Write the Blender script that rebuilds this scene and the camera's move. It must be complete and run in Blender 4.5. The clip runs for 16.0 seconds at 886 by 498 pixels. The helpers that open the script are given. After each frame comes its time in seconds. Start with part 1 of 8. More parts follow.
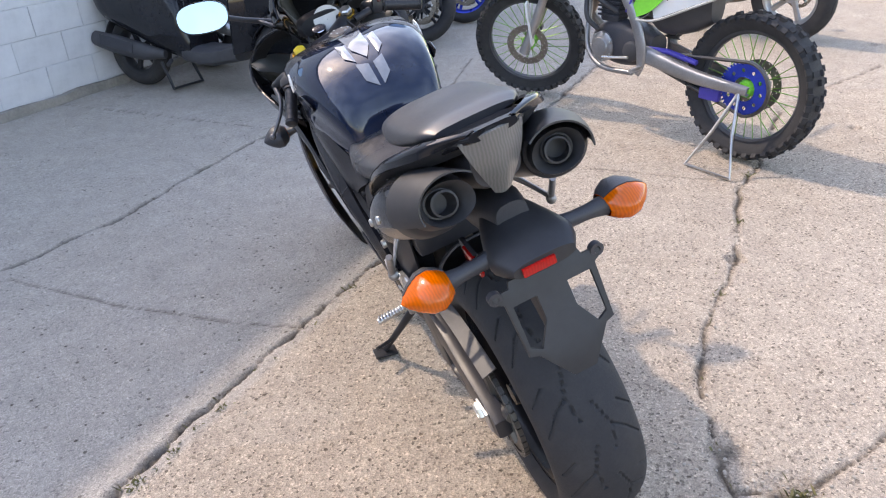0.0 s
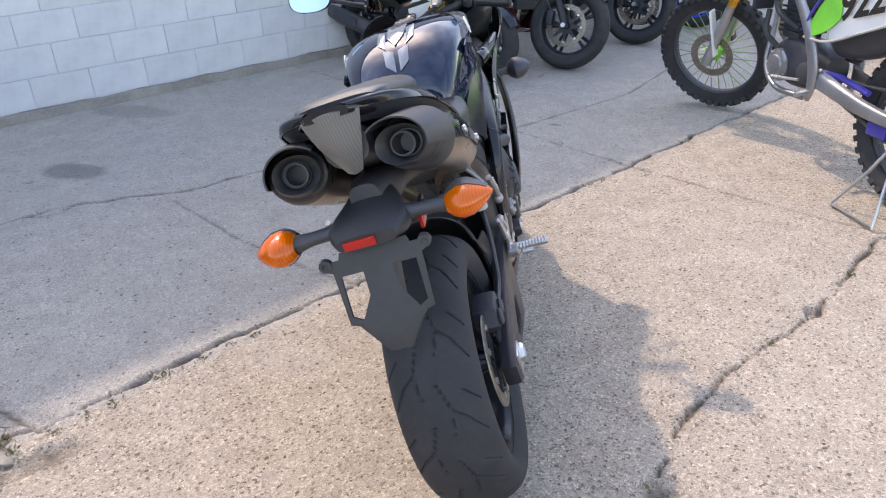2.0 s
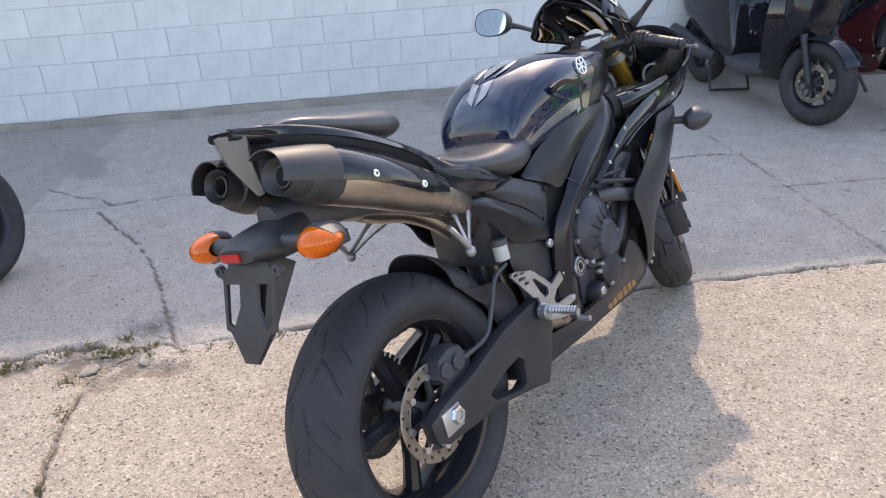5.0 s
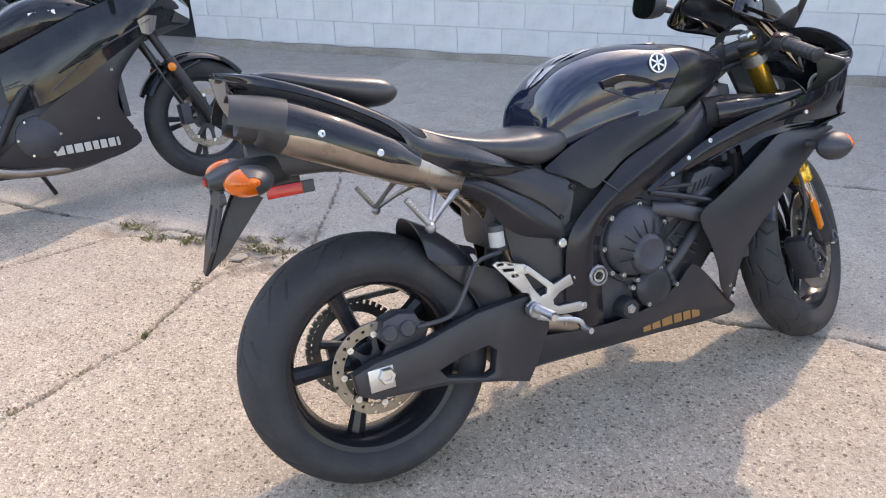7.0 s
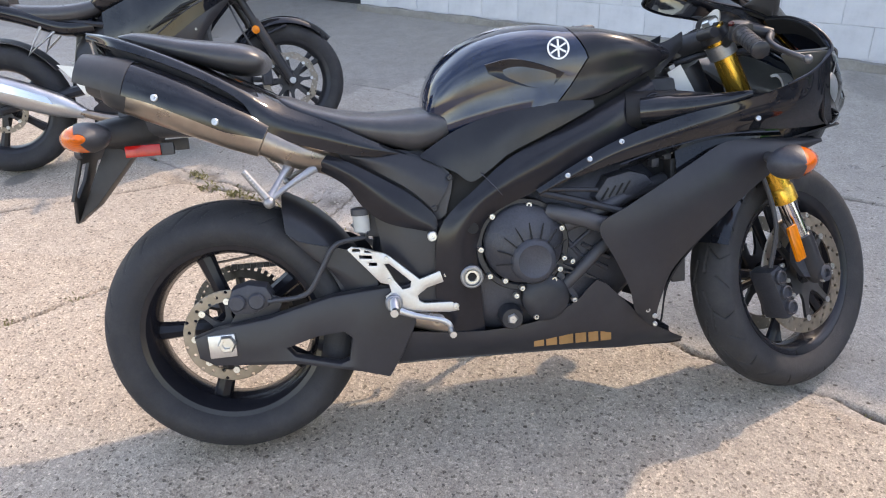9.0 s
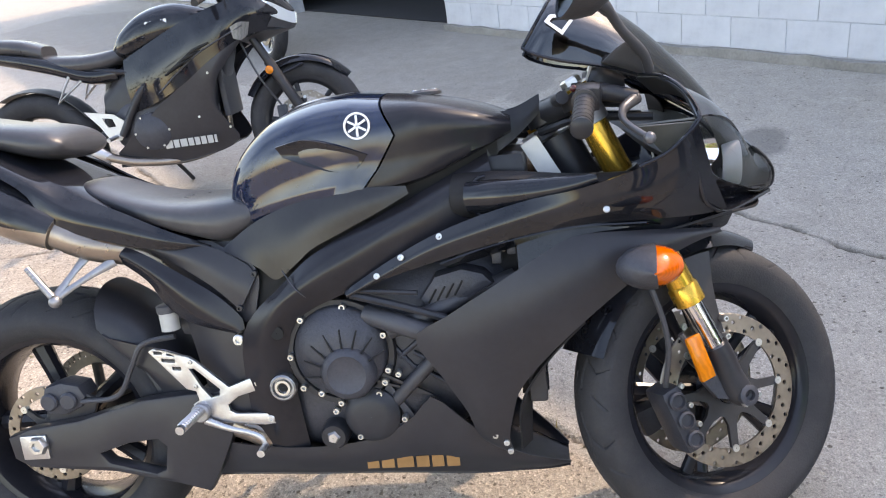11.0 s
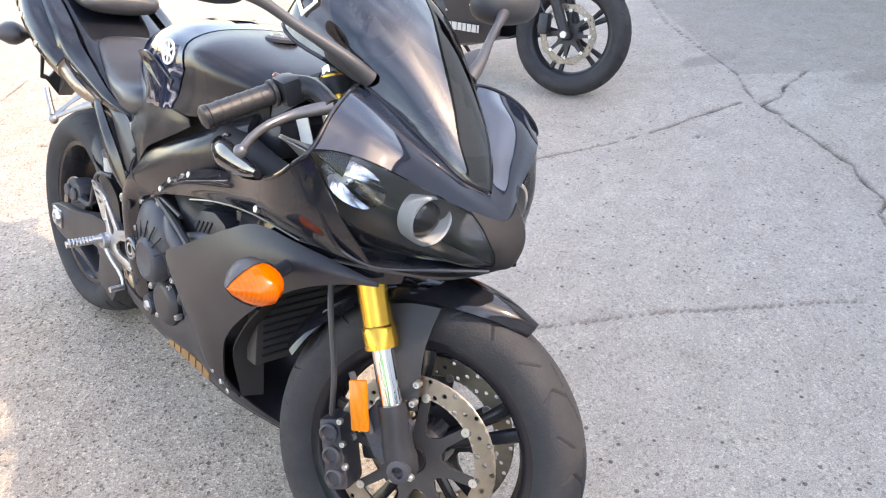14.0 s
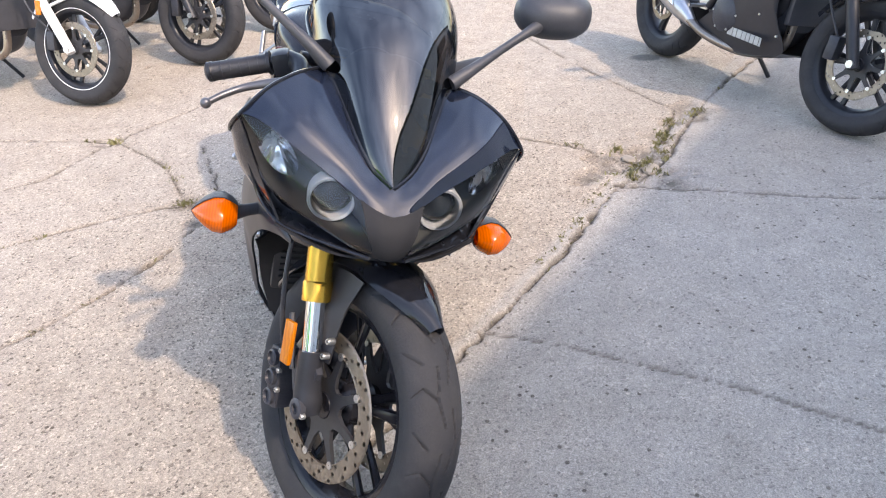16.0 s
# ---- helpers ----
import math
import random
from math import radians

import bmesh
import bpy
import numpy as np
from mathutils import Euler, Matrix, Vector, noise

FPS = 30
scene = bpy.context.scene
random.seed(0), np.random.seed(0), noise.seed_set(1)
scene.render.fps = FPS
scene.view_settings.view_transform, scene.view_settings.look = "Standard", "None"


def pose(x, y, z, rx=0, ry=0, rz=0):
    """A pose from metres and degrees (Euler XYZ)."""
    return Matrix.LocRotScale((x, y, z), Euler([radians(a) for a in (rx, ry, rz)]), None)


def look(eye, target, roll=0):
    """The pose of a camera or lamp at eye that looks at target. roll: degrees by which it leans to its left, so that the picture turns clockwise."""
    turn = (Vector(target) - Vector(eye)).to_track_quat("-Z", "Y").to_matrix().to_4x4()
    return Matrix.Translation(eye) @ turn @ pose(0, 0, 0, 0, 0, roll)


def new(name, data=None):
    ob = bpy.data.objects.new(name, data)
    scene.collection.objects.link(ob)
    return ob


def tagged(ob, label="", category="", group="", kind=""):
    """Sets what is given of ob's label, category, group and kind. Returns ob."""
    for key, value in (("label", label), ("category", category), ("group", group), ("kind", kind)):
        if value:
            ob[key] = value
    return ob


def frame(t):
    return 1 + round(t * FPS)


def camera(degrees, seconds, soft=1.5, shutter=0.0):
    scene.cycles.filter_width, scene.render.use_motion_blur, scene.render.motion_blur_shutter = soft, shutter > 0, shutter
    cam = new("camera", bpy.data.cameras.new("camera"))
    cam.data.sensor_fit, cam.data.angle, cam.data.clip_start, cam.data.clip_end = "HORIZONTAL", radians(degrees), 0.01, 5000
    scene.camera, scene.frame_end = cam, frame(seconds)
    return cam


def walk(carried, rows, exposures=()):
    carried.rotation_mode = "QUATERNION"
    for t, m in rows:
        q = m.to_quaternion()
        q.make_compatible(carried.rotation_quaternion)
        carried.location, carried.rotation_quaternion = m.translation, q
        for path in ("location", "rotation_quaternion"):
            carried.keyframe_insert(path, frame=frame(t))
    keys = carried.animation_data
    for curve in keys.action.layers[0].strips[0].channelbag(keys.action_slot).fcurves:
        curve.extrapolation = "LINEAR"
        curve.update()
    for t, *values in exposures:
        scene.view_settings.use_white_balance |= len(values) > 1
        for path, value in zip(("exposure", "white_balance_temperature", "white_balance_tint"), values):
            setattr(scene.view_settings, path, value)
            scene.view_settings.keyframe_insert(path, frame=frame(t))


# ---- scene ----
cam = camera(61.8, 16.0, soft=1.1)
METRES, EYE, TILT, LEAN, TURN = 6.128, 1.336, 0.0, 0.0, 0.0
ROWS = [
    (0.0, 0.0, 0.0, 0.0, -1.77, -27.79, 3.36),
    (0.5, 0.0266, 0.001, -0.0006, 2.23, -27.84, 1.46),
    (1.0, 0.0595, 0.0027, 0.0012, 8.77, -27.29, 3.29),
    (1.5, 0.0891, -0.0028, 0.0043, 16.71, -28.75, 1.28),
    (2.0, 0.1145, -0.0001, 0.0001, 20.77, -27.25, 2.65),
    (2.5, 0.1387, 0.0153, 0.0007, 25.52, -27.34, 2.44),
    (3.0, 0.1624, 0.0243, 0.0, 32.35, -27.16, 3.02),
    (3.5, 0.19, 0.0342, 0.0044, 39.43, -27.8, 1.57),
    (4.0, 0.2062, 0.0525, 0.0008, 44.43, -26.5, 1.49),
    (6.5, 0.2677, 0.1887, 0.006, 75.16, -26.49, 3.52),
    (7.0, 0.2789, 0.2193, 0.0055, 82.99, -27.19, 1.84),
    (7.5, 0.2769, 0.2498, 0.0008, 85.68, -26.56, 1.99),
    (8.0, 0.2714, 0.282, -0.0014, 89.24, -26.07, 3.06),
    (8.5, 0.267, 0.3186, -0.0048, 98.63, -26.55, 1.39),
    (9.0, 0.2604, 0.352, -0.0027, 101.08, -28.3, 2.94),
    (11.5, 0.1461, 0.4767, -0.0045, 119.46, -27.84, 7.91),
    (12.0, 0.118, 0.5059, -0.0053, 127.02, -30.17, 7.23),
    (12.5, 0.0981, 0.5277, -0.0079, 129.54, -30.47, 6.34),
    (13.0, 0.0698, 0.5432, -0.0081, 136.29, -30.1, 4.89),
    (13.5, 0.0436, 0.5612, -0.0075, 144.33, -29.67, 5.81),
    (14.0, 0.0166, 0.5882, -0.0045, 153.69, -31.04, 3.88),
    (14.5, -0.0101, 0.5984, -0.007, 161.8, -29.79, 4.28),
    (15.0, -0.0387, 0.6042, -0.0034, 169.6, -29.46, 4.86),
    (15.5, -0.0717, 0.6131, -0.0017, 180.07, -29.7, 3.79),
    (16.0, -0.0997, 0.6188, -0.0018, 185.48, -30.75, 3.3),
]
EXPOSURES = [(0.0, 1.88, 7800, 18), (3.5, 1.88, 7900, 18), (7.0, 1.95, 8150, 18), (9.0, 1.98, 8300, 18), (11.5, 2.32, 8650, 18), (12.5, 2.56, 8950, 18), (14.0, 2.61, 8700, 18), (15.0, 2.40, 8300, 17), (16.0, 2.07, 7800, 17)]
walk(cam, [(t, pose(0, 0, EYE, TILT, LEAN, TURN) @ pose(METRES * x, METRES * y, METRES * z, 90 + pitch, roll, yaw)) for t, x, y, z, yaw, pitch, roll in ROWS], EXPOSURES)

# ---- world, sun and exposure ----
SUN_WAY = Vector((0.758, -0.633, -1.0)).normalized()      # the way the light goes
sun_up = math.asin(-SUN_WAY.z)
sun_az = math.atan2(-SUN_WAY.x, -SUN_WAY.y)             # clockwise from +y
world = bpy.data.worlds.new("world")
scene.world = world
world.use_nodes = True
wn = world.node_tree
sky = wn.nodes.new("ShaderNodeTexSky")
sky.sky_type, sky.sun_disc = "NISHITA", False
sky.sun_elevation, sky.sun_rotation = sun_up, sun_az
sky.air_density, sky.dust_density = 1.25, 1.2
wn.nodes["Background"].inputs["Strength"].default_value = 0.15
# thin broken cloud over the whole sky
cloud = wn.nodes.new("ShaderNodeTexNoise")
cloud.inputs["Scale"].default_value, cloud.inputs["Detail"].default_value = 2.6, 5.0
wn.links.new(wn.nodes.new("ShaderNodeTexCoord").outputs["Generated"], cloud.inputs["Vector"])
veil = wn.nodes.new("ShaderNodeValToRGB")
veil.color_ramp.elements[0].position, veil.color_ramp.elements[0].color = 0.40, (0.69, 0.74, 0.825, 1)
veil.color_ramp.elements[1].position, veil.color_ramp.elements[1].color = 0.66, (1.47, 1.455, 1.45, 1)
wn.links.new(cloud.outputs[0], veil.inputs[0])
cloudy = wn.nodes.new("ShaderNodeMix")
cloudy.data_type, cloudy.blend_type = "RGBA", "MULTIPLY"
cloudy.inputs[0].default_value = 1.0
wn.links.new(sky.outputs[0], cloudy.inputs[6])
wn.links.new(veil.outputs[0], cloudy.inputs[7])
wn.links.new(cloudy.outputs[2], wn.nodes["Background"].inputs["Color"])
sun = new("sun", bpy.data.lights.new("sun", "SUN"))
sun.data.energy, sun.data.angle, sun.data.color = 0.86, radians(1.1), (1.0, 0.93, 0.83)
sun.matrix_world = look((0, 0, 20), Vector((0, 0, 20)) + SUN_WAY)


# ---- materials ----
def node_mat(name):
    m = bpy.data.materials.new(name)
    m.use_nodes = True
    return m, m.node_tree, m.node_tree.nodes["Principled BSDF"]


def link(nt, a, b):
    nt.links.new(a, b)


def noise_node(nt, scale, detail=4.0, rough=0.6, coord=None):
    n = nt.nodes.new("ShaderNodeTexNoise")
    n.inputs["Scale"].default_value, n.inputs["Detail"].default_value, n.inputs["Roughness"].default_value = scale, detail, rough
    if coord:
        link(nt, coord, n.inputs["Vector"])
    return n


def ramp(nt, src, stops):
    r = nt.nodes.new("ShaderNodeValToRGB")
    while len(r.color_ramp.elements) < len(stops):
        r.color_ramp.elements.new(0.5)
    for e, (p, c) in zip(r.color_ramp.elements, stops):
        e.position, e.color = p, (*c, 1) if len(c) == 3 else c
    link(nt, src, r.inputs[0])
    return r


def mixcol(nt, fac, a, b, mode="MIX"):
    n = nt.nodes.new("ShaderNodeMix")
    n.data_type, n.blend_type = "RGBA", mode
    for sock, v in ((n.inputs[0], fac), (n.inputs[6], a), (n.inputs[7], b)):
        if isinstance(v, (int, float)):
            sock.default_value = v
        elif isinstance(v, tuple):
            sock.default_value = (*v, 1)
        else:
            link(nt, v, sock)
    return n.outputs[2]


def surf(name, col, rough=0.5, metal=0.0, var=0.25, grain=60.0, wear=6.0, bump=0.05, coat=0.0, rvar=0.12, dust=0.0, spec=0.5):
    """A painted, moulded or metal surface: grain and larger wear in colour, gloss and relief."""
    m, nt, b = node_mat(name)
    co = nt.nodes.new("ShaderNodeTexCoord").outputs["Object"]
    fine, big = noise_node(nt, grain, 3, 0.6, co), noise_node(nt, wear, 4, 0.6, co)
    lo, hi = tuple(c * (1 - var) for c in col), tuple(min(1, c * (1 + var)) for c in col)
    c1 = ramp(nt, big.outputs[0], [(0.3, lo), (0.7, hi)]).outputs[0]
    c2 = mixcol(nt, 0.25, c1, ramp(nt, fine.outputs[0], [(0.35, lo), (0.65, hi)]).outputs[0])
    if dust:
        d = ramp(nt, noise_node(nt, 14, 6, 0.7, co).outputs[0], [(0.45, (0, 0, 0)), (0.8, (dust,) * 3)])
        c2 = mixcol(nt, d.outputs[0], c2, (0.34, 0.31, 0.27))
    link(nt, c2, b.inputs["Base Color"])
    mr = nt.nodes.new("ShaderNodeMapRange")
    mr.inputs["To Min"].default_value, mr.inputs["To Max"].default_value = max(0.02, rough - rvar), min(1, rough + rvar)
    link(nt, big.outputs[0], mr.inputs["Value"])
    link(nt, mr.outputs[0], b.inputs["Roughness"])
    b.inputs["Metallic"].default_value = metal
    b.inputs["Specular IOR Level"].default_value = spec
    b.inputs["Coat Weight"].default_value, b.inputs["Coat Roughness"].default_value = coat, 0.04
    if bump:
        bp = nt.nodes.new("ShaderNodeBump")
        bp.inputs["Strength"].default_value, bp.inputs["Distance"].default_value = bump, 0.004
        link(nt, fine.outputs[0], bp.inputs["Height"])
        link(nt, bp.outputs[0], b.inputs["Normal"])
    return m


def clear(name, tint, gloss=0.06, ior=1.5):
    """A thin clear or smoked sheet: tinted see-through with a gloss that grows at grazing angles."""
    m = bpy.data.materials.new(name)
    m.use_nodes = True
    nt = m.node_tree
    nt.nodes.clear()
    out, mix = nt.nodes.new("ShaderNodeOutputMaterial"), nt.nodes.new("ShaderNodeMixShader")
    tr, gl, fr = nt.nodes.new("ShaderNodeBsdfTransparent"), nt.nodes.new("ShaderNodeBsdfGlossy"), nt.nodes.new("ShaderNodeFresnel")
    tr.inputs[0].default_value = (*tint, 1)
    co = nt.nodes.new("ShaderNodeTexCoord").outputs["Object"]
    r = ramp(nt, noise_node(nt, 25, 5, 0.65, co).outputs[0], [(0.3, (gloss * 0.6,) * 3), (0.75, (gloss * 2.2,) * 3)])
    link(nt, r.outputs[0], gl.inputs["Roughness"])
    fr.inputs["IOR"].default_value = ior
    link(nt, fr.outputs[0], mix.inputs[0])
    link(nt, tr.outputs[0], mix.inputs[1])
    link(nt, gl.outputs[0], mix.inputs[2])
    link(nt, mix.outputs[0], out.inputs[0])
    return m


def lens(name, col, rough=0.12):
    """A coloured, partly see-through moulded lens."""
    m, nt, b = node_mat(name)
    co = nt.nodes.new("ShaderNodeTexCoord").outputs["Object"]
    w = nt.nodes.new("ShaderNodeTexWave")
    w.inputs["Scale"].default_value, w.inputs["Distortion"].default_value = 60, 4.0
    link(nt, co, w.inputs["Vector"])
    link(nt, ramp(nt, w.outputs[0], [(0.2, tuple(c * 0.82 for c in col)), (0.8, col)]).outputs[0], b.inputs["Base Color"])
    b.inputs["Roughness"].default_value, b.inputs["Transmission Weight"].default_value = rough, 0.25
    b.inputs["Coat Weight"].default_value = 0.2
    b.inputs["Specular IOR Level"].default_value = 0.35
    return m


M = dict(
    gloss=surf("gloss_black_paint", (0.011, 0.012, 0.016), 0.05, spec=0.4, var=0.3, bump=0.0, coat=0.05, rvar=0.03, dust=0.02, wear=9),
    blue=surf("dark_blue_black_paint", (0.009, 0.016, 0.038), 0.05, var=0.3, bump=0.0, coat=0.25, rvar=0.03, dust=0.015, wear=9),
    matte=surf("matte_black_paint", (0.026, 0.026, 0.031), 0.36, spec=0.36, var=0.2, bump=0.02, rvar=0.07, dust=0.015, wear=5),
    plastic=surf("black_plastic", (0.042, 0.043, 0.050), 0.48, var=0.3, bump=0.15, grain=350, dust=0.05),
    frame=surf("satin_black_frame", (0.024, 0.025, 0.030), 0.34, metal=0.05, var=0.25, bump=0.04, dust=0.03, spec=0.32),
    engine=surf("dark_engine_casting", (0.042, 0.044, 0.054), 0.42, metal=0.15, var=0.4, bump=0.2, grain=200, dust=0.05, spec=0.35),
    rubber=surf("tyre_rubber", (0.034, 0.034, 0.037), 0.68, var=0.2, bump=0.25, grain=220, dust=0.06, wear=3, spec=0.25),
    seat=surf("black_vinyl", (0.038, 0.038, 0.043), 0.31, var=0.2, bump=0.12, grain=500, dust=0.06),
    alu=surf("brushed_aluminium", (0.48, 0.48, 0.49), 0.34, metal=0.9, var=0.15, bump=0.1, grain=150),
    cast=surf("cast_aluminium", (0.30, 0.30, 0.31), 0.42, metal=0.8, var=0.25, bump=0.1, grain=150),
    cowl=surf("blue_black_cowl_paint", (0.008, 0.012, 0.024), 0.06, var=0.3, bump=0.0, coat=0.45, rvar=0.03, dust=0.008, wear=9),
    satin=surf("satin_black_panel", (0.015, 0.015, 0.019), 0.21, spec=0.30, var=0.2, bump=0.01, rvar=0.05, dust=0.015, wear=5),
    soot=surf("sooty_black_cap", (0.024, 0.024, 0.027), 0.5, var=0.3, bump=0.05, dust=0.03),
    chrome=surf("chrome", (0.75, 0.75, 0.76), 0.09, metal=1.0, var=0.05, bump=0.0, rvar=0.04),
    steel=surf("zinc_bolt", (0.55, 0.55, 0.54), 0.3, metal=0.9, var=0.2, bump=0.1),
    disc=surf("brake_disc_steel", (0.25, 0.212, 0.172), 0.38, metal=0.7, var=0.25, bump=0.1, grain=30, wear=20),
    gold=surf("gold_anodised", (0.72, 0.40, 0.06), 0.26, metal=0.85, var=0.15, bump=0.02),
    titan=surf("titanium_silencer", (0.29, 0.245, 0.21), 0.3, metal=0.85, var=0.18, bump=0.05, wear=14),
    orange=lens("amber_lens", (0.84, 0.145, 0.002)),
    amber=lens("amber_reflector", (0.82, 0.24, 0.01)),
    red=lens("red_reflector", (0.62, 0.015, 0.012)),
    white=surf("white_paint", (0.78, 0.78, 0.78), 0.4, var=0.06, bump=0.02),
    goldtext=surf("gold_decal", (0.30, 0.16, 0.06), 0.4, metal=0.3, var=0.2, bump=0),
    greydecal=surf("grey_decal", (0.42, 0.42, 0.40), 0.45, var=0.15, bump=0),
    # near black for print, and in place of shade inside sockets and slots
    hole=surf("recess_shade_print_black", (0.006, 0.006, 0.006), 0.8, var=0.2, bump=0),
    yellow=surf("yellow_cap", (0.75, 0.5, 0.03), 0.4, var=0.1),
    redpaint=surf("red_paint", (0.06, 0.006, 0.008), 0.3, coat=0.4, var=0.2),
    green=surf("bright_green_paint", (0.16, 0.62, 0.05), 0.35, coat=0.3, var=0.15),
    spoke=surf("green_spokes", (0.20, 0.36, 0.09), 0.35, metal=0.5, var=0.2),
    bluerim=surf("blue_anodised_rim", (0.02, 0.05, 0.42), 0.3, metal=0.5, var=0.2),
    purple=surf("blue_violet_plastic", (0.06, 0.05, 0.36), 0.4, var=0.2),
    label=surf("paper_label", (0.62, 0.61, 0.58), 0.6, var=0.1),
    mirror=surf("mirror_glass", (0.42, 0.56, 0.68), 0.02, metal=1.0, var=0.01, bump=0, rvar=0.01),
    reflector=surf("lamp_reflector", (0.84, 0.85, 0.88), 0.14, metal=1.0, var=0.05, bump=0.0),
    lamp_ring=surf("projector_ring", (0.60, 0.61, 0.62), 0.38, metal=0.0, var=0.08, bump=0.02),
    lamp_eye=surf("dark_projector_eye", (0.020, 0.022, 0.026), 0.16, var=0.2, bump=0.0, spec=0.4),
    lever=surf("grey_lever", (0.12, 0.12, 0.13), 0.34, metal=0.5, var=0.15, bump=0.03),
    grip=surf("black_grip_rubber", (0.022, 0.022, 0.026), 0.42, var=0.25, bump=0.2, grain=300, dust=0.02),
    chain=surf("oily_chain", (0.10, 0.095, 0.09), 0.4, metal=0.7, var=0.4, bump=0.1),
    smoke=clear("smoked_screen", (0.045, 0.045, 0.05), 0.03, 2.0),
    beak=surf("matte_beak", (0.018, 0.018, 0.020), 0.66, spec=0.22, var=0.2, bump=0.02),
    bezel=surf("lamp_bezel", (0.085, 0.087, 0.085), 0.36, var=0.2, bump=0.0),
    lamp_glass=clear("clear_lens", (0.88, 0.89, 0.90), 0.02, 1.5),
    tail_lens=lens("clear_tail_lens", (0.22, 0.215, 0.21), 0.16),
)


# ---- mesh helpers ----
def thing(name, m, label, category, group="", kind=""):
    ob = new(name)
    ob.empty_display_size = 0.1
    ob.matrix_world = m
    return tagged(ob, label, category, group, kind)


def part(name, bm, material, parent, label="", sharp=38, kind=""):
    """Links a bmesh as one mesh object under a thing or a part."""
    me = bpy.data.meshes.new(name)
    bmesh.ops.recalc_face_normals(bm, faces=bm.faces)
    bm.to_mesh(me)
    bm.free()
    me.materials.append(material)
    me.shade_smooth()
    me.set_sharp_from_angle(angle=radians(sharp))
    ob = new(name, me)
    ob.parent = parent
    return tagged(ob, label, kind=kind)


def cr(pts, n):
    """n points along a smooth curve through pts."""
    p = np.array(pts, float)
    if len(p) == 2:
        return p[0] + np.linspace(0, 1, n)[:, None] * (p[1] - p[0])
    d = np.r_[0, np.cumsum(np.maximum(np.linalg.norm(np.diff(p, axis=0), axis=1), 1e-6) ** 0.75)]
    t = np.linspace(0, d[-1], n)
    k = np.clip(np.searchsorted(d, t, side="right") - 1, 0, len(p) - 2)
    h = d[k + 1] - d[k]
    s = ((t - d[k]) / h)[:, None]
    tan = np.zeros_like(p)
    tan[1:-1] = (p[2:] - p[:-2]) / (d[2:] - d[:-2])[:, None]
    tan[0], tan[-1] = (p[1] - p[0]) / (d[1] - d[0]), (p[-1] - p[-2]) / (d[-1] - d[-2])
    h = h[:, None]
    return (2 * s**3 - 3 * s**2 + 1) * p[k] + (s**3 - 2 * s**2 + s) * h * tan[k] + (3 * s**2 - 2 * s**3) * p[k + 1] + (s**3 - s**2) * h * tan[k + 1]


def grid_faces(bm, rows, loop=False):
    vs = [[bm.verts.new(c) for c in r] for r in rows]
    for a, b in zip(vs[:-1], vs[1:]):
        n = len(a)
        for i in range(n if loop else n - 1):
            j = (i + 1) % n
            try:
                bm.faces.new((a[i], a[j], b[j], b[i]))
            except ValueError:
                pass
    return vs


def loft(curves, cols=24, rows=6, thick=0.004, bulge=0.0, side=1, smooth=True):
    """A panel stretched over the curves, with a thickness; bulge pushes its middle out sideways."""
    cs = np.array([cr(c, cols) for c in curves])
    if len(cs) > 2 and smooth:
        net = np.array([cr(cs[:, i], rows) for i in range(cols)]).transpose(1, 0, 2)
    else:
        net = np.array([[cs[0, i] + (cs[-1, i] - cs[0, i]) * j / (rows - 1) for i in range(cols)] for j in range(rows)]) if len(cs) == 2 else np.array([cr(cs[:, i], rows) for i in range(cols)]).transpose(1, 0, 2)
    if bulge:
        s = np.sin(np.linspace(0, np.pi, rows))[:, None] * np.sin(np.linspace(0, np.pi, cols)).clip(0) ** 0.5
        net[:, :, 0] += bulge * s
    net[:, :, 0] *= side
    bm = bmesh.new()
    grid_faces(bm, net)
    bmesh.ops.remove_doubles(bm, verts=bm.verts, dist=1e-5)
    bmesh.ops.recalc_face_normals(bm, faces=bm.faces)
    if thick:
        mid = sum((v.co.x * side for v in bm.verts)) / len(bm.verts)
        out = sum(f.normal.x * side * f.calc_area() for f in bm.faces)
        if out < 0:
            bmesh.ops.reverse_faces(bm, faces=bm.faces)
        geo = bm.faces[:]
        bmesh.ops.solidify(bm, geom=geo, thickness=thick)
    return bm


def ring(c, u, v, n, ru, rv, e=2.0):
    out = []
    for i in range(n):
        a = 2 * math.pi * i / n
        x, y = math.cos(a), math.sin(a)
        out.append(c + u * (ru * math.copysign(abs(x) ** (2 / e), x)) + v * (rv * math.copysign(abs(y) ** (2 / e), y)))
    return out


def hull(sections, n=28, rows=24, e=2.4):
    """A closed body along y: sections (y, z low, z high, half width), rounded ends."""
    s = cr(sections, rows)
    bm = bmesh.new()
    rs = [ring(Vector((0, y, (a + b) / 2)), Vector((1, 0, 0)), Vector((0, 0, 1)), n, max(w, 0.002), max((b - a) / 2, 0.002), e) for y, a, b, w in s]
    vs = grid_faces(bm, rs, True)
    for end in (vs[0], vs[-1]):
        bm.faces.new(end)
    return bm


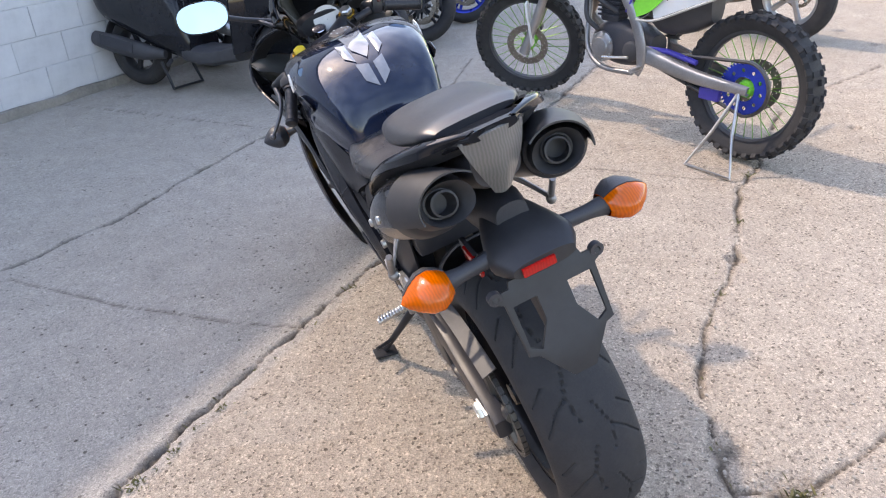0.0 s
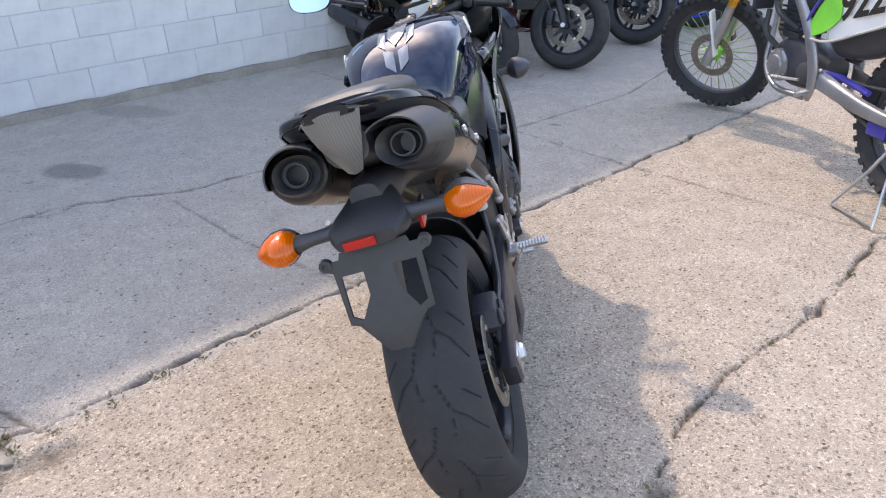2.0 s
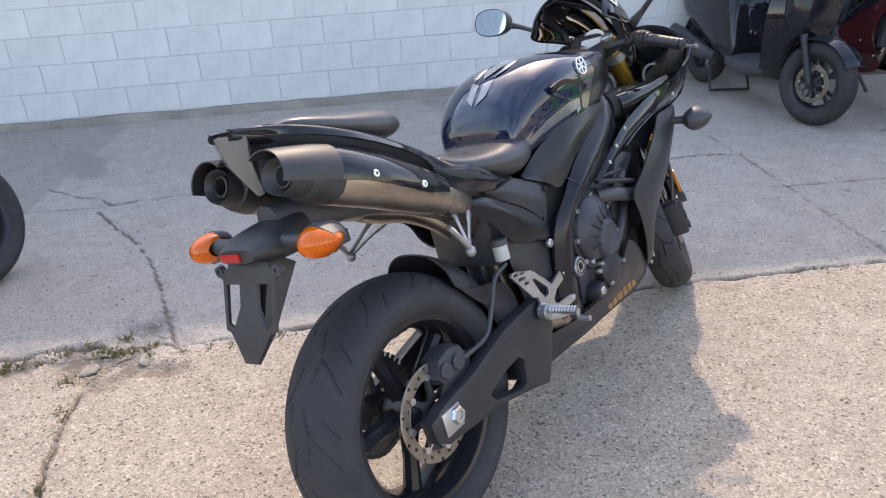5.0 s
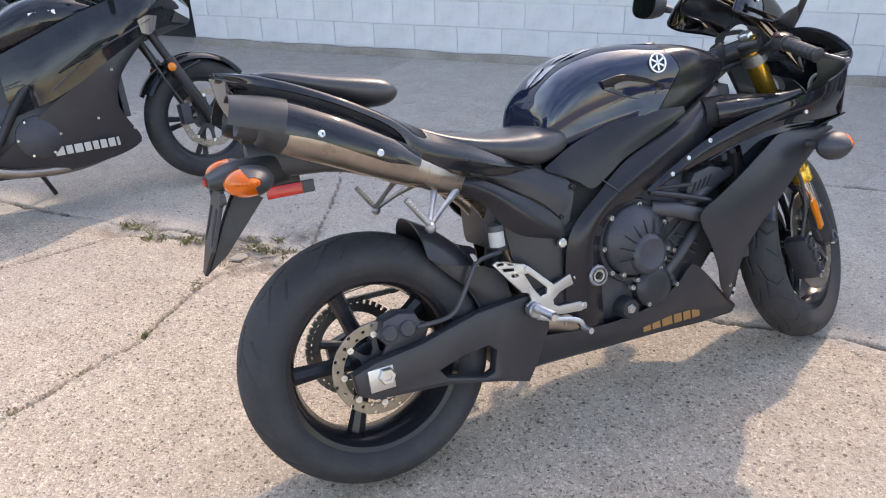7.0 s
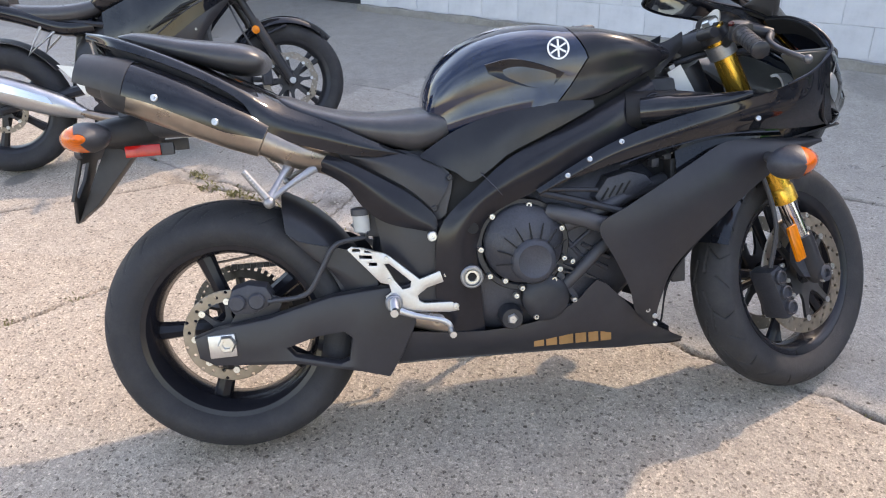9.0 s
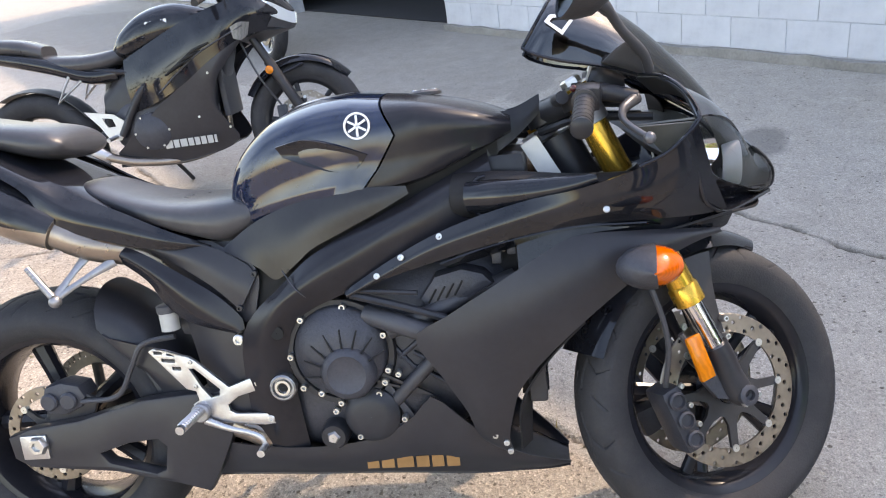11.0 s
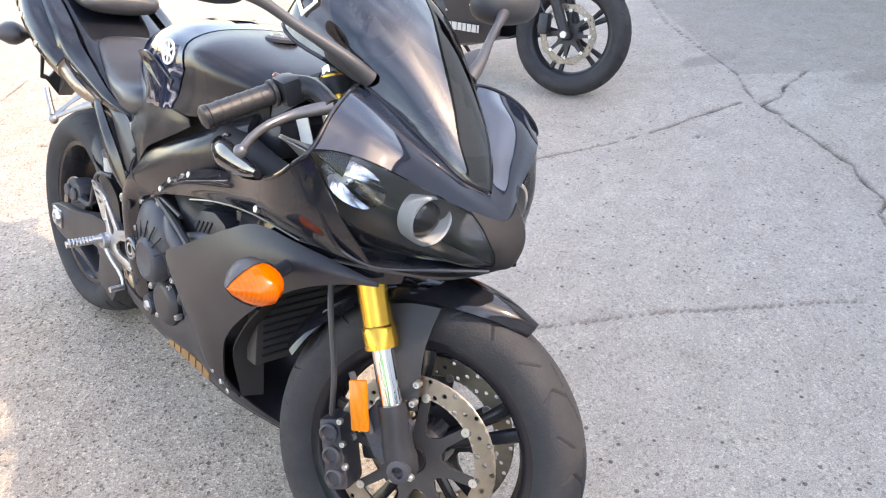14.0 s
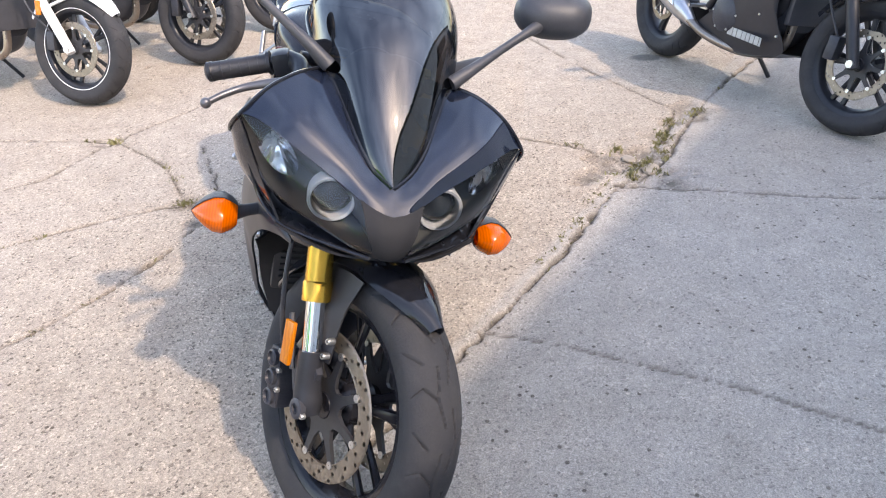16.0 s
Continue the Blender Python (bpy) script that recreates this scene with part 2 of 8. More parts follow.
def add_tube(bm, pts, r, n=10, smooth=0, flat=1.0):
    """A tube along pts; r one radius or one a point; flat squeezes it sideways."""
    p = cr(pts, smooth) if smooth else np.array(pts, float)
    rr = np.interp(np.linspace(0, 1, len(p)), np.linspace(0, 1, len(r)), r) if hasattr(r, "__len__") else [r] * len(p)
    rows, up = [], None
    for i in range(len(p)):
        d = Vector(p[min(i + 1, len(p) - 1)] - p[max(i - 1, 0)]).normalized()
        if up is None:
            up = d.orthogonal().normalized() if abs(d.x) > 0.9 else d.cross(Vector((1, 0, 0))).normalized()
        up = (up - d * up.dot(d)).normalized()
        rows.append(ring(Vector(p[i]), d.cross(up), up, n, rr[i] * flat, rr[i]))
    vs = grid_faces(bm, rows, True)
    bm.faces.new(vs[0])
    bm.faces.new(vs[-1])
    return bm


def tube(pts, r, n=10, smooth=0, flat=1.0):
    return add_tube(bmesh.new(), pts, r, n, smooth, flat)


def add_lathe(bm, profile, n=32, m=Matrix(), close=False):
    """Turns (x, r) points round the x axis, then moves it by m."""
    rows = [[m @ Vector((x, r * math.cos(2 * math.pi * i / n), r * math.sin(2 * math.pi * i / n))) for i in range(n)] for x, r in profile]
    vs = grid_faces(bm, rows + ([rows[0]] if close else []), True)
    if close:
        bmesh.ops.remove_doubles(bm, verts=vs[0] + vs[-1], dist=1e-6)
    return bm


def lathe(profile, n=32, m=Matrix(), close=False):
    return add_lathe(bmesh.new(), profile, n, m, close)


def half_shell(profile, a0, a1, m=Matrix(), n=14):
    """Part of a turned shape, from angle a0 to a1 (degrees, 0 is +y), with a thickness."""
    bm = bmesh.new()
    grid_faces(bm, [[m @ Vector((x, r * math.cos(a), r * math.sin(a))) for a in np.radians(np.linspace(a0, a1, n))] for x, r in profile])
    bmesh.ops.recalc_face_normals(bm, faces=bm.faces)
    bmesh.ops.solidify(bm, geom=bm.faces[:], thickness=0.002)
    return bm


def add_box(bm, c, s, m=Matrix(), bevel=0.0):
    b2 = bmesh.new()
    bmesh.ops.create_cube(b2, size=1, matrix=m @ Matrix.Translation(c) @ Matrix.Diagonal((*s, 1)))
    if bevel:
        bmesh.ops.bevel(b2, geom=b2.edges[:], offset=bevel, segments=2, affect="EDGES", profile=0.6)
    me = bpy.data.meshes.new("tmp")
    b2.to_mesh(me)
    b2.free()
    bm.from_mesh(me)
    bpy.data.meshes.remove(me)
    return bm


def box(c, s, m=Matrix(), bevel=0.0):
    return add_box(bmesh.new(), c, s, m, bevel)


def plate(outer, holes=(), x0=0.0, x1=0.01, bevel=0.0, round_n=0):
    """A plate cut to an outline of (y, z) points, with holes, between x0 and x1."""
    bm = bmesh.new()
    edges = []
    for lp in (outer, *holes):
        pts = np.array(lp, float)
        if round_n:
            pts = cr(np.vstack([pts, pts[:1]]), round_n)[:-1]
        vs = [bm.verts.new((x0, y, z)) for y, z in pts]
        edges += [bm.edges.new((vs[i], vs[(i + 1) % len(vs)])) for i in range(len(vs))]
    bmesh.ops.triangle_fill(bm, use_beauty=True, use_dissolve=False, edges=edges)
    r = bmesh.ops.extrude_face_region(bm, geom=bm.faces[:])
    bmesh.ops.translate(bm, verts=[v for v in r["geom"] if isinstance(v, bmesh.types.BMVert)], vec=(x1 - x0, 0, 0))
    bmesh.ops.recalc_face_normals(bm, faces=bm.faces)
    if bevel:
        es = [e for e in bm.edges if e.is_manifold and e.calc_face_angle(0) > 0.9 and abs(e.verts[0].co.x - e.verts[1].co.x) < 1e-6]
        bmesh.ops.bevel(bm, geom=es, offset=bevel, segments=2, affect="EDGES", profile=0.6)
    return bm


def moved(bm, m):
    bm.transform(m)
    return bm


def mirror_x(bm):
    bm.transform(Matrix.Diagonal((-1, 1, 1, 1)))
    bmesh.ops.reverse_faces(bm, faces=bm.faces)
    return bm


def ball(c, r, m=Matrix(), u=14, v=9):
    bm = bmesh.new()
    bmesh.ops.create_uvsphere(bm, u_segments=u, v_segments=v, radius=1, matrix=m @ Matrix.Translation(c) @ Matrix.Diagonal((*r, 1)))
    return bm


def bolt(c, axis=(1, 0, 0), r=0.007, h=0.005):
    """A cap screw with a socket."""
    q = Vector(axis).normalized().to_track_quat("X", "Z").to_matrix().to_4x4()
    return lathe([(-0.004, r), (h * 0.7, r), (h, r * 0.8), (h, r * 0.45), (h * 0.4, r * 0.42), (h * 0.4, 0.0005)], 10, Matrix.Translation(c) @ q)


def perforated(r0, r1, n, pattern, x, t, hole):
    """A flat ring with drilled holes: pattern gives for each of n sectors the radial cell (of len 3) that has a hole."""
    bm = bmesh.new()
    nr = 3
    for side in (x - t / 2, x + t / 2):
        for i in range(n):
            for j in range(nr):
                a0, a1 = 2 * math.pi * i / n, 2 * math.pi * (i + 1) / n
                ra, rb = r0 + (r1 - r0) * j / nr, r0 + (r1 - r0) * (j + 1) / nr
                am, rm = (a0 + a1) / 2, (ra + rb) / 2
                P = lambda a, r: bm.verts.new((side, r * math.cos(a), r * math.sin(a)))
                b = [P(a0, ra), P(am, ra), P(a1, ra), P(a1, rm), P(a1, rb), P(am, rb), P(a0, rb), P(a0, rm)]
                if pattern[i % len(pattern)] == j:
                    cy, cz = rm * math.cos(am), rm * math.sin(am)
                    h = []
                    for v in b:
                        d = Vector((0, v.co.y - cy, v.co.z - cz)).normalized() * hole
                        h.append(bm.verts.new((side, cy + d.y, cz + d.z)))
                    for k in range(8):
                        bm.faces.new((b[k], b[(k + 1) % 8], h[(k + 1) % 8], h[k]))
                else:
                    bm.faces.new(b)
    add_lathe(bm, [(x - t / 2, r1), (x + t / 2, r1)], n)
    add_lathe(bm, [(x - t / 2, r0), (x + t / 2, r0)], n)
    bmesh.ops.remove_doubles(bm, verts=bm.verts, dist=1e-5)
    return bm


# ---- wheels ----
def tyre_mesh(R, a, b, bead, half_bead, grooves, period, n=900, nv=64, depth=0.005, width=0.0016):
    """A road tyre with cut grooves: crown radius R, half width a, crown height b, bead radius."""
    r0 = R - b
    th = np.linspace(-math.pi / 2, math.pi / 2, nv)
    prof = [(-half_bead, bead)] + [(-a * 0.97, (bead + r0) / 2)] + [(a * math.sin(q), r0 + b * math.cos(q)) for q in th] + [(a * 0.97, (bead + r0) / 2), (half_bead, bead)]
    px, pr = np.array(prof).T
    u = np.arange(n) / n * 2 * math.pi * R
    arc = np.r_[0, np.cumsum(np.hypot(np.diff(px), np.diff(pr)))]
    arc -= arc[-1] / 2
    cut = np.zeros((n, len(px)))
    k = max(1, round(2 * math.pi * R / period))
    per = 2 * math.pi * R / k
    for (u0, v0, u1, v1) in grooves:
        for s in (-1, 1):
            for sh in (-per, 0, per):
                U = (u + (per / 2 if s < 0 else 0)) % per
                du, dv = u1 - u0, (v1 - v0)
                X, Y = U[:, None] - u0 - sh, s * arc[None, :] - v0
                t = np.clip((X * du + Y * dv) / (du * du + dv * dv), 0, 1)
                cut = np.maximum(cut, np.clip((width - np.hypot(X - t * du, Y - t * dv)) / 0.002 + 0.6, 0, 1))
    rr = pr[None, :] - depth * cut
    ang = np.arange(n) / n * 2 * math.pi
    V = np.stack([np.broadcast_to(px, rr.shape), rr * np.cos(ang)[:, None], rr * np.sin(ang)[:, None]], -1).reshape(-1, 3)
    m_ = len(px)
    i, j = np.meshgrid(np.arange(n), np.arange(m_ - 1), indexing="ij")
    F = np.stack([i * m_ + j, i * m_ + j + 1, ((i + 1) % n) * m_ + j + 1, ((i + 1) % n) * m_ + j], -1).reshape(-1, 4)
    me = bpy.data.meshes.new("tyre")
    me.from_pydata(V.tolist(), [], F.tolist())
    me.materials.append(M["rubber"])
    me.shade_smooth()
    me.set_sharp_from_angle(angle=radians(40))
    return me


REAR_CUTS = [(0.00, 0.012, 0.055, 0.030), (0.055, 0.030, 0.105, 0.022), (0.055, 0.030, 0.075, 0.055), (0.075, 0.055, 0.12, 0.088), (0.02, 0.060, 0.05, 0.092)]
FRONT_CUTS = [(0.00, 0.006, 0.05, 0.020), (0.05, 0.020, 0.11, 0.012), (0.05, 0.020, 0.075, 0.045), (0.075, 0.045, 0.06, 0.070), (0.12, 0.040, 0.15, 0.068)]
TYRES = {}


def road_wheel(parent, centre, m, front, rim_mat, spokes, tyre, disc_x=(), disc_r=0.155, disc_pat=(0, 1, 2, 1), rim_r=0.216, stripe=None, petal=False, name="wheel"):
    """Tyre, rim with spokes, hub and drilled discs, under one wheel part. tyre: (R, a, b)."""
    R, a, b = tyre
    at = m @ Matrix.Translation(centre)
    hb = a * 0.76
    key = (R, a, front)
    if key not in TYRES:
        TYRES[key] = tyre_mesh(R, a, b, rim_r, hb, FRONT_CUTS if front else REAR_CUTS, 0.16)
    w = lathe([(-hb, rim_r + 0.004), (-hb + 0.004, rim_r - 0.012), (-hb * 0.75, rim_r - 0.022), (0, rim_r - 0.034), (hb * 0.75, rim_r - 0.022), (hb - 0.004, rim_r - 0.012), (hb, rim_r + 0.004), (hb - 0.012, rim_r + 0.001), (0, rim_r - 0.022), (-hb + 0.012, rim_r + 0.001)], 64, at, True)
    wheel = part(name, w, rim_mat, parent, "")
    t = new("tyre", TYRES[key])
    t.parent, t.matrix_local = wheel, at
    for k in range(spokes):
        q = at @ Matrix.Rotation(2 * math.pi * k / spokes + 0.3, 4, "X")
        for s in ((-1, 1) if front else (0,)):
            o = 0.05 if front else 0
            part("spoke", tube([q @ Vector((s * 0.012, 0, 0.03)), q @ Vector((s * 0.014, o * 0.2 * s, 0.10)), q @ Vector((s * 0.006, o * 0.5 * s, rim_r - 0.022))], [0.013, 0.011, 0.015] if front else [0.026, 0.019, 0.024], 8, 6, 0.7 if front else 0.9), rim_mat, wheel)
    part("hub", lathe([(-0.07, 0.001), (-0.07, 0.026), (-0.045, 0.034), (-0.03, 0.05), (0.03, 0.05), (0.045, 0.034), (0.07, 0.026), (0.07, 0.001)], 24, at), rim_mat, wheel)
    if stripe:
        part("rim_stripe", lathe([(hb + 0.0015, rim_r + 0.005), (hb + 0.0015, rim_r - 0.001), (hb - 0.001, rim_r - 0.001), (hb - 0.001, rim_r + 0.005)], 64, at, True), stripe, wheel)
    for x in disc_x:
        d = perforated(disc_r * 0.76, disc_r, 54, disc_pat, x, 0.0045, 0.0046)
        if petal:
            for v in d.verts:
                r = math.hypot(v.co.y, v.co.z)
                if r > disc_r * 0.97:
                    f = 1 + 0.022 * math.cos(10 * math.atan2(v.co.z, v.co.y)) - 0.02
                    v.co.y *= f
                    v.co.z *= f
        ds = part("brake_disc", moved(d, at), M["disc"], wheel)
        star = []
        for k in range(8):
            c = 2 * math.pi * k / 8
            star += [((disc_r * f) * math.cos(c + d), (disc_r * f) * math.sin(c + d)) for f, d in ((0.36, -0.30), (0.46, -0.13), (0.79, -0.06), (0.79, 0.06), (0.46, 0.13), (0.36, 0.30))]
        eye = [(0.028 * math.cos(c), 0.028 * math.sin(c)) for c in np.linspace(0, 2 * math.pi, 16, endpoint=False)]
        part("disc_carrier", moved(plate(star, (eye,), x - 0.004, x + 0.004), at), M["soot"], ds)
        bb = bmesh.new()
        for k in range(8):
            q = at @ Matrix.Rotation(2 * math.pi * k / 8, 4, "X")
            add_lathe(bb, [(x - 0.006, 0.001), (x - 0.006, 0.008), (x + 0.006, 0.008), (x + 0.006, 0.001)], 10, q @ Matrix.Translation((0, 0, disc_r * 0.765)))
        part("disc_bobbin", bb, M["steel"], ds, kind="stuff")
    return wheel


# ---- the sport motorcycle ----
# x to its right, y ahead, z up, from the ground under the rear axle
BIKE = thing("motorcycle", pose(0.275, 1.334, 0, 0, -15.54, 17.83), "black sport motorcycle leaning on its side stand", "motorcycle")
RAKE, STEERED = radians(24), radians(26)
AXIS, FORE = Vector((0, -math.sin(RAKE), math.cos(RAKE))), Vector((0, math.cos(RAKE), math.sin(RAKE)))
HEAD = Vector((0, 1.527, 0))
STEER = Matrix.Translation(HEAD) @ Matrix.Rotation(STEERED, 4, AXIS) @ Matrix.Translation(-HEAD)


def pr(name, bm, mat, parent=None, label="", **k):
    return part(name, bm, M[mat] if isinstance(mat, str) else mat, parent or BIKE, label, **k)


def both(name, make, mat, parent=None, label=""):
    """The same part on the right and on the left."""
    return [pr(name, make(), mat, parent, label), pr(name, mirror_x(make()), mat, parent, label)]


# rear wheel, swingarm and drive
rear = road_wheel(BIKE, (0, 0, 0.3176), Matrix(), False, M["satin"], 5, (0.312, 0.095, 0.060), (0.088,), 0.112, (1, 9, 0, 2, 9))
rear_at = Matrix.Translation((0, 0, 0.3176))
ARM = [(-0.075, 0.335), (-0.07, 0.285), (-0.035, 0.263), (0.16, 0.243), (0.30, 0.208), (0.365, 0.187), (0.40, 0.24), (0.45, 0.335), (0.56, 0.385), (0.58, 0.43), (0.55, 0.452), (0.42, 0.412), (0.33, 0.408), (0.25, 0.402), (0.16, 0.381), (0.10, 0.366), (-0.02, 0.352)]
WIN = [(0.135, 0.287), (0.15, 0.266), (0.25, 0.236), (0.272, 0.243), (0.284, 0.295), (0.267, 0.312), (0.20, 0.306)]
both("swingarm", lambda: plate(ARM, (WIN,), 0.105, 0.142, 0.010), "matte")
pr("swingarm_bridge", box((0, 0.345, 0.30), (0.23, 0.06, 0.17), Matrix(), 0.012), "frame")
for s in (1, -1):
    pl = pr("axle_block", box((s * 0.143, -0.012, 0.312), (0.008, 0.062, 0.055), Matrix.Translation((0, 0, 0)), 0.003), "alu", None, "bright metal chain adjuster block")
    pr("axle_nut", lathe([(0.0, 0.022), (0.006, 0.022), (0.012, 0.018), (0.012, 0.011), (0.006, 0.010), (0.006, 0.001)], 6, Matrix.Translation((0.146, 0, 0.3176)) if s > 0 else Matrix.Translation((-0.146, 0, 0.3176)) @ Matrix.Rotation(math.pi, 4, "Z")), "steel", pl)
cal = pr("brake_caliper", plate([(0.005, 0.395), (0.02, 0.375), (0.06, 0.372), (0.10, 0.388), (0.112, 0.41), (0.10, 0.436), (0.06, 0.446), (0.02, 0.436)], (), 0.066, 0.122, 0.010), "engine")
pr("caliper_bracket", plate([(0.0, 0.345), (0.04, 0.34), (0.12, 0.37), (0.135, 0.40), (0.11, 0.415), (0.03, 0.39)], (), 0.104, 0.114, 0.003), "frame", cal)
for y in (0.03, 0.075):
    pr("caliper_piston", lathe([(0.12, 0.001), (0.12, 0.017), (0.128, 0.020), (0.132, 0.016), (0.132, 0.001)], 14, Matrix.Translation((0, y, 0.405))), "engine", cal)
pr("brake_hose", tube([(0.12, 0.10, 0.40), (0.125, 0.19, 0.41), (0.13, 0.235, 0.47), (0.13, 0.27, 0.52), (0.12, 0.34, 0.53)], 0.006, 8, 20), "plastic")
spr = bmesh.new()
for k in range(42):
    add_box(spr, (-0.104, 0, 0.118), (0.006, 0.010, 0.014), rear_at @ Matrix.Rotation(2 * math.pi * k / 42, 4, "X"))
add_lathe(spr, [(-0.107, 0.092), (-0.107, 0.114), (-0.101, 0.114), (-0.101, 0.092)], 48, rear_at, True)
for k in range(5):
    q = rear_at @ Matrix.Rotation(2 * math.pi * k / 5, 4, "X")
    add_tube(spr, [q @ Vector((-0.104, 0, 0.03)), q @ Vector((-0.104, 0, 0.095))], 0.012, 8)
pr("sprocket", spr, "chain", rear)
chain = bmesh.new()
fs = Vector((0, 0.47, 0.39))
rc = Vector((0, 0, 0.3176))
run = [rc + Vector((0, 0.124 * math.cos(a), 0.124 * math.sin(a))) for a in np.linspace(radians(98), radians(262), 20)]
run += [fs + Vector((0, 0.045 * math.cos(a), 0.045 * math.sin(a))) for a in np.linspace(radians(-85), radians(85), 9)]
pts = [p for p in run] + [run[0]]
for a, b in zip(pts[:-1], pts[1:]):
    n = max(1, int((b - a).length / 0.016))
    for k in range(n):
        p, d = a + (b - a) * (k + 0.5) / n, (b - a).normalized()
        add_box(chain, (0, 0, 0), (0.016 if k % 2 else 0.011, 0.015, 0.012), Matrix.Translation(p + Vector((-0.104, 0, 0))) @ Matrix.Rotation(math.atan2(d.z, d.y), 4, "X"))
pr("chain", chain, "chain", kind="stuff")
pr("chain_guard", loft([[(-0.125, -0.06, 0.448), (-0.125, 0.12, 0.462), (-0.125, 0.30, 0.445)], [(-0.092, -0.06, 0.458), (-0.092, 0.12, 0.472), (-0.092, 0.30, 0.455)]], 14, 3, 0.003), "plastic")
# rear hugger over the tyre
arcs = []
for x, dr, a0 in ((-0.100, -0.045, 34), (-0.088, -0.010, 29), (-0.05, 0.016, 26), (0, 0.022, 25), (0.05, 0.016, 26), (0.088, -0.010, 29), (0.100, -0.045, 34)):
    arcs.append([(x, (0.327 + dr) * math.sin(q), 0.3176 + (0.327 + dr) * math.cos(q)) for q in np.linspace(radians(a0), radians(80), 8)])
pr("hugger", loft(arcs, 20, 17, 0.004), "matte", None, "black rear hugger over the tyre")
both("hugger_side", lambda: loft([[(0.100, 0.160, 0.552), (0.102, 0.20, 0.515), (0.104, 0.25, 0.455), (0.104, 0.30, 0.37)], [(0.108, 0.176, 0.535), (0.110, 0.225, 0.478), (0.112, 0.28, 0.44), (0.112, 0.335, 0.40)], [(0.110, 0.30, 0.50), (0.110, 0.33, 0.48), (0.110, 0.35, 0.45), (0.110, 0.36, 0.40)]], 14, 8, 0.003), "matte")

# frame, engine and underside
FRO = [(0.135, 0.487, 0.285), (0.150, 0.490, 0.40), (0.161, 0.497, 0.495), (0.166, 0.512, 0.545), (0.170, 0.545, 0.585), (0.172, 0.590, 0.620), (0.174, 0.675, 0.686), (0.171, 0.80, 0.742), (0.152, 0.93, 0.799), (0.122, 1.02, 0.840)]
FRM = [(0.150, 0.55, 0.280), (0.168, 0.545, 0.40), (0.180, 0.550, 0.495), (0.186, 0.562, 0.54), (0.194, 0.600, 0.596), (0.198, 0.655, 0.634), (0.198, 0.745, 0.68), (0.188, 0.88, 0.745), (0.146, 1.025, 0.812)]
FRI = [(0.140, 0.600, 0.275), (0.153, 0.595, 0.40), (0.163, 0.596, 0.50), (0.170, 0.617, 0.552), (0.177, 0.660, 0.580), (0.182, 0.720, 0.604), (0.184, 0.805, 0.638), (0.175, 0.930, 0.700), (0.135, 1.035, 0.755)]
both("frame_spar", lambda: loft([FRO, FRM, FRI], 34, 9, 0.012), "satin")
both("spar_inner", lambda: loft([[(x - 0.05, y, z) for x, y, z in FRO], [(x - 0.05, y, z) for x, y, z in FRI]], 24, 4, 0.02), "frame")
pivot = pr("pivot_bolt", lathe([(0.160, 0.001), (0.160, 0.027), (0.176, 0.027), (0.179, 0.024), (0.179, 0.021), (0.172, 0.020), (0.172, 0.001)], 24, Matrix.Translation((0, 0.574, 0.423))), "cast", None, "grey swingarm pivot nut with a dark hex socket")
pr("pivot_ring", lathe([(0.172, 0.011), (0.178, 0.011), (0.178, 0.016), (0.172, 0.017)], 20, Matrix.Translation((0, 0.574, 0.423)), True), "steel", pivot)
pr("hex_socket", lathe([(0.1725, 0.011), (0.174, 0.010), (0.174, 0.001)], 6, Matrix.Translation((0, 0.574, 0.423))), "hole", pivot)
both("spar_seam", lambda: tube([(0.1755, 0.610, 0.660), (0.199, 0.640, 0.626), (0.181, 0.664, 0.594)], 0.0012, 6, 10), "engine")
pr("frame_plug", lathe([(0.180, 0.013), (0.184, 0.013), (0.184, 0.001)], 14, Matrix.Translation((0, 0.583, 0.538))), "hole")
pr("engine_block", hull([(0.47, 0.32, 0.58, 0.105), (0.56, 0.255, 0.64, 0.135), (0.72, 0.235, 0.66, 0.150), (0.86, 0.25, 0.67, 0.150), (0.98, 0.34, 0.68, 0.135), (1.03, 0.42, 0.66, 0.115)], 28, 20, 3.6), "engine")
cl = pr("clutch_cover", lathe([(0.135, 0.094), (0.168, 0.093), (0.176, 0.088), (0.188, 0.066), (0.196, 0.045), (0.198, 0.030), (0.198, 0.001)], 44, Matrix.Translation((0, 0.700, 0.488))), "engine", None, "blue-grey cast clutch cover")
pr("cover_flange", lathe([(0.12, 0.110), (0.158, 0.110), (0.164, 0.107), (0.164, 0.096), (0.158, 0.092)], 44, Matrix.Translation((0, 0.698, 0.484))), "frame", cl)
pr("cover_boss", lathe([(0.17, 0.056), (0.196, 0.054), (0.205, 0.046), (0.208, 0.038), (0.206, 0.034), (0.206, 0.001)], 30, Matrix.Translation((0, 0.716, 0.452))), "engine", cl)
ribs = bmesh.new()
for k in range(8):
    q = Matrix.Translation((0, 0.716, 0.452)) @ Matrix.Rotation(radians(-62 + 22 * k), 4, "X")
    add_tube(ribs, [q @ Vector((0.203, 0, 0.052)), q @ Vector((0.194, 0, 0.088))], [0.0022, 0.0016], 6)
pr("cover_rib", ribs, "hole", cl)
for y, z in ((0.630, 0.558), (0.716, 0.577), (0.789, 0.516), (0.599, 0.484), (0.616, 0.419), (0.651, 0.405), (0.675, 0.366), (0.739, 0.386), (0.766, 0.396), (0.781, 0.420)):
    pr("cover_bolt", bolt((0.166, y, z), (1, 0, 0), 0.0075, 0.010), "steel", cl)
pc = pr("pickup_cover", lathe([(0.12, 0.058), (0.168, 0.056), (0.178, 0.046), (0.181, 0.030), (0.181, 0.001)], 28, Matrix.Translation((0, 0.745, 0.352))), "frame")
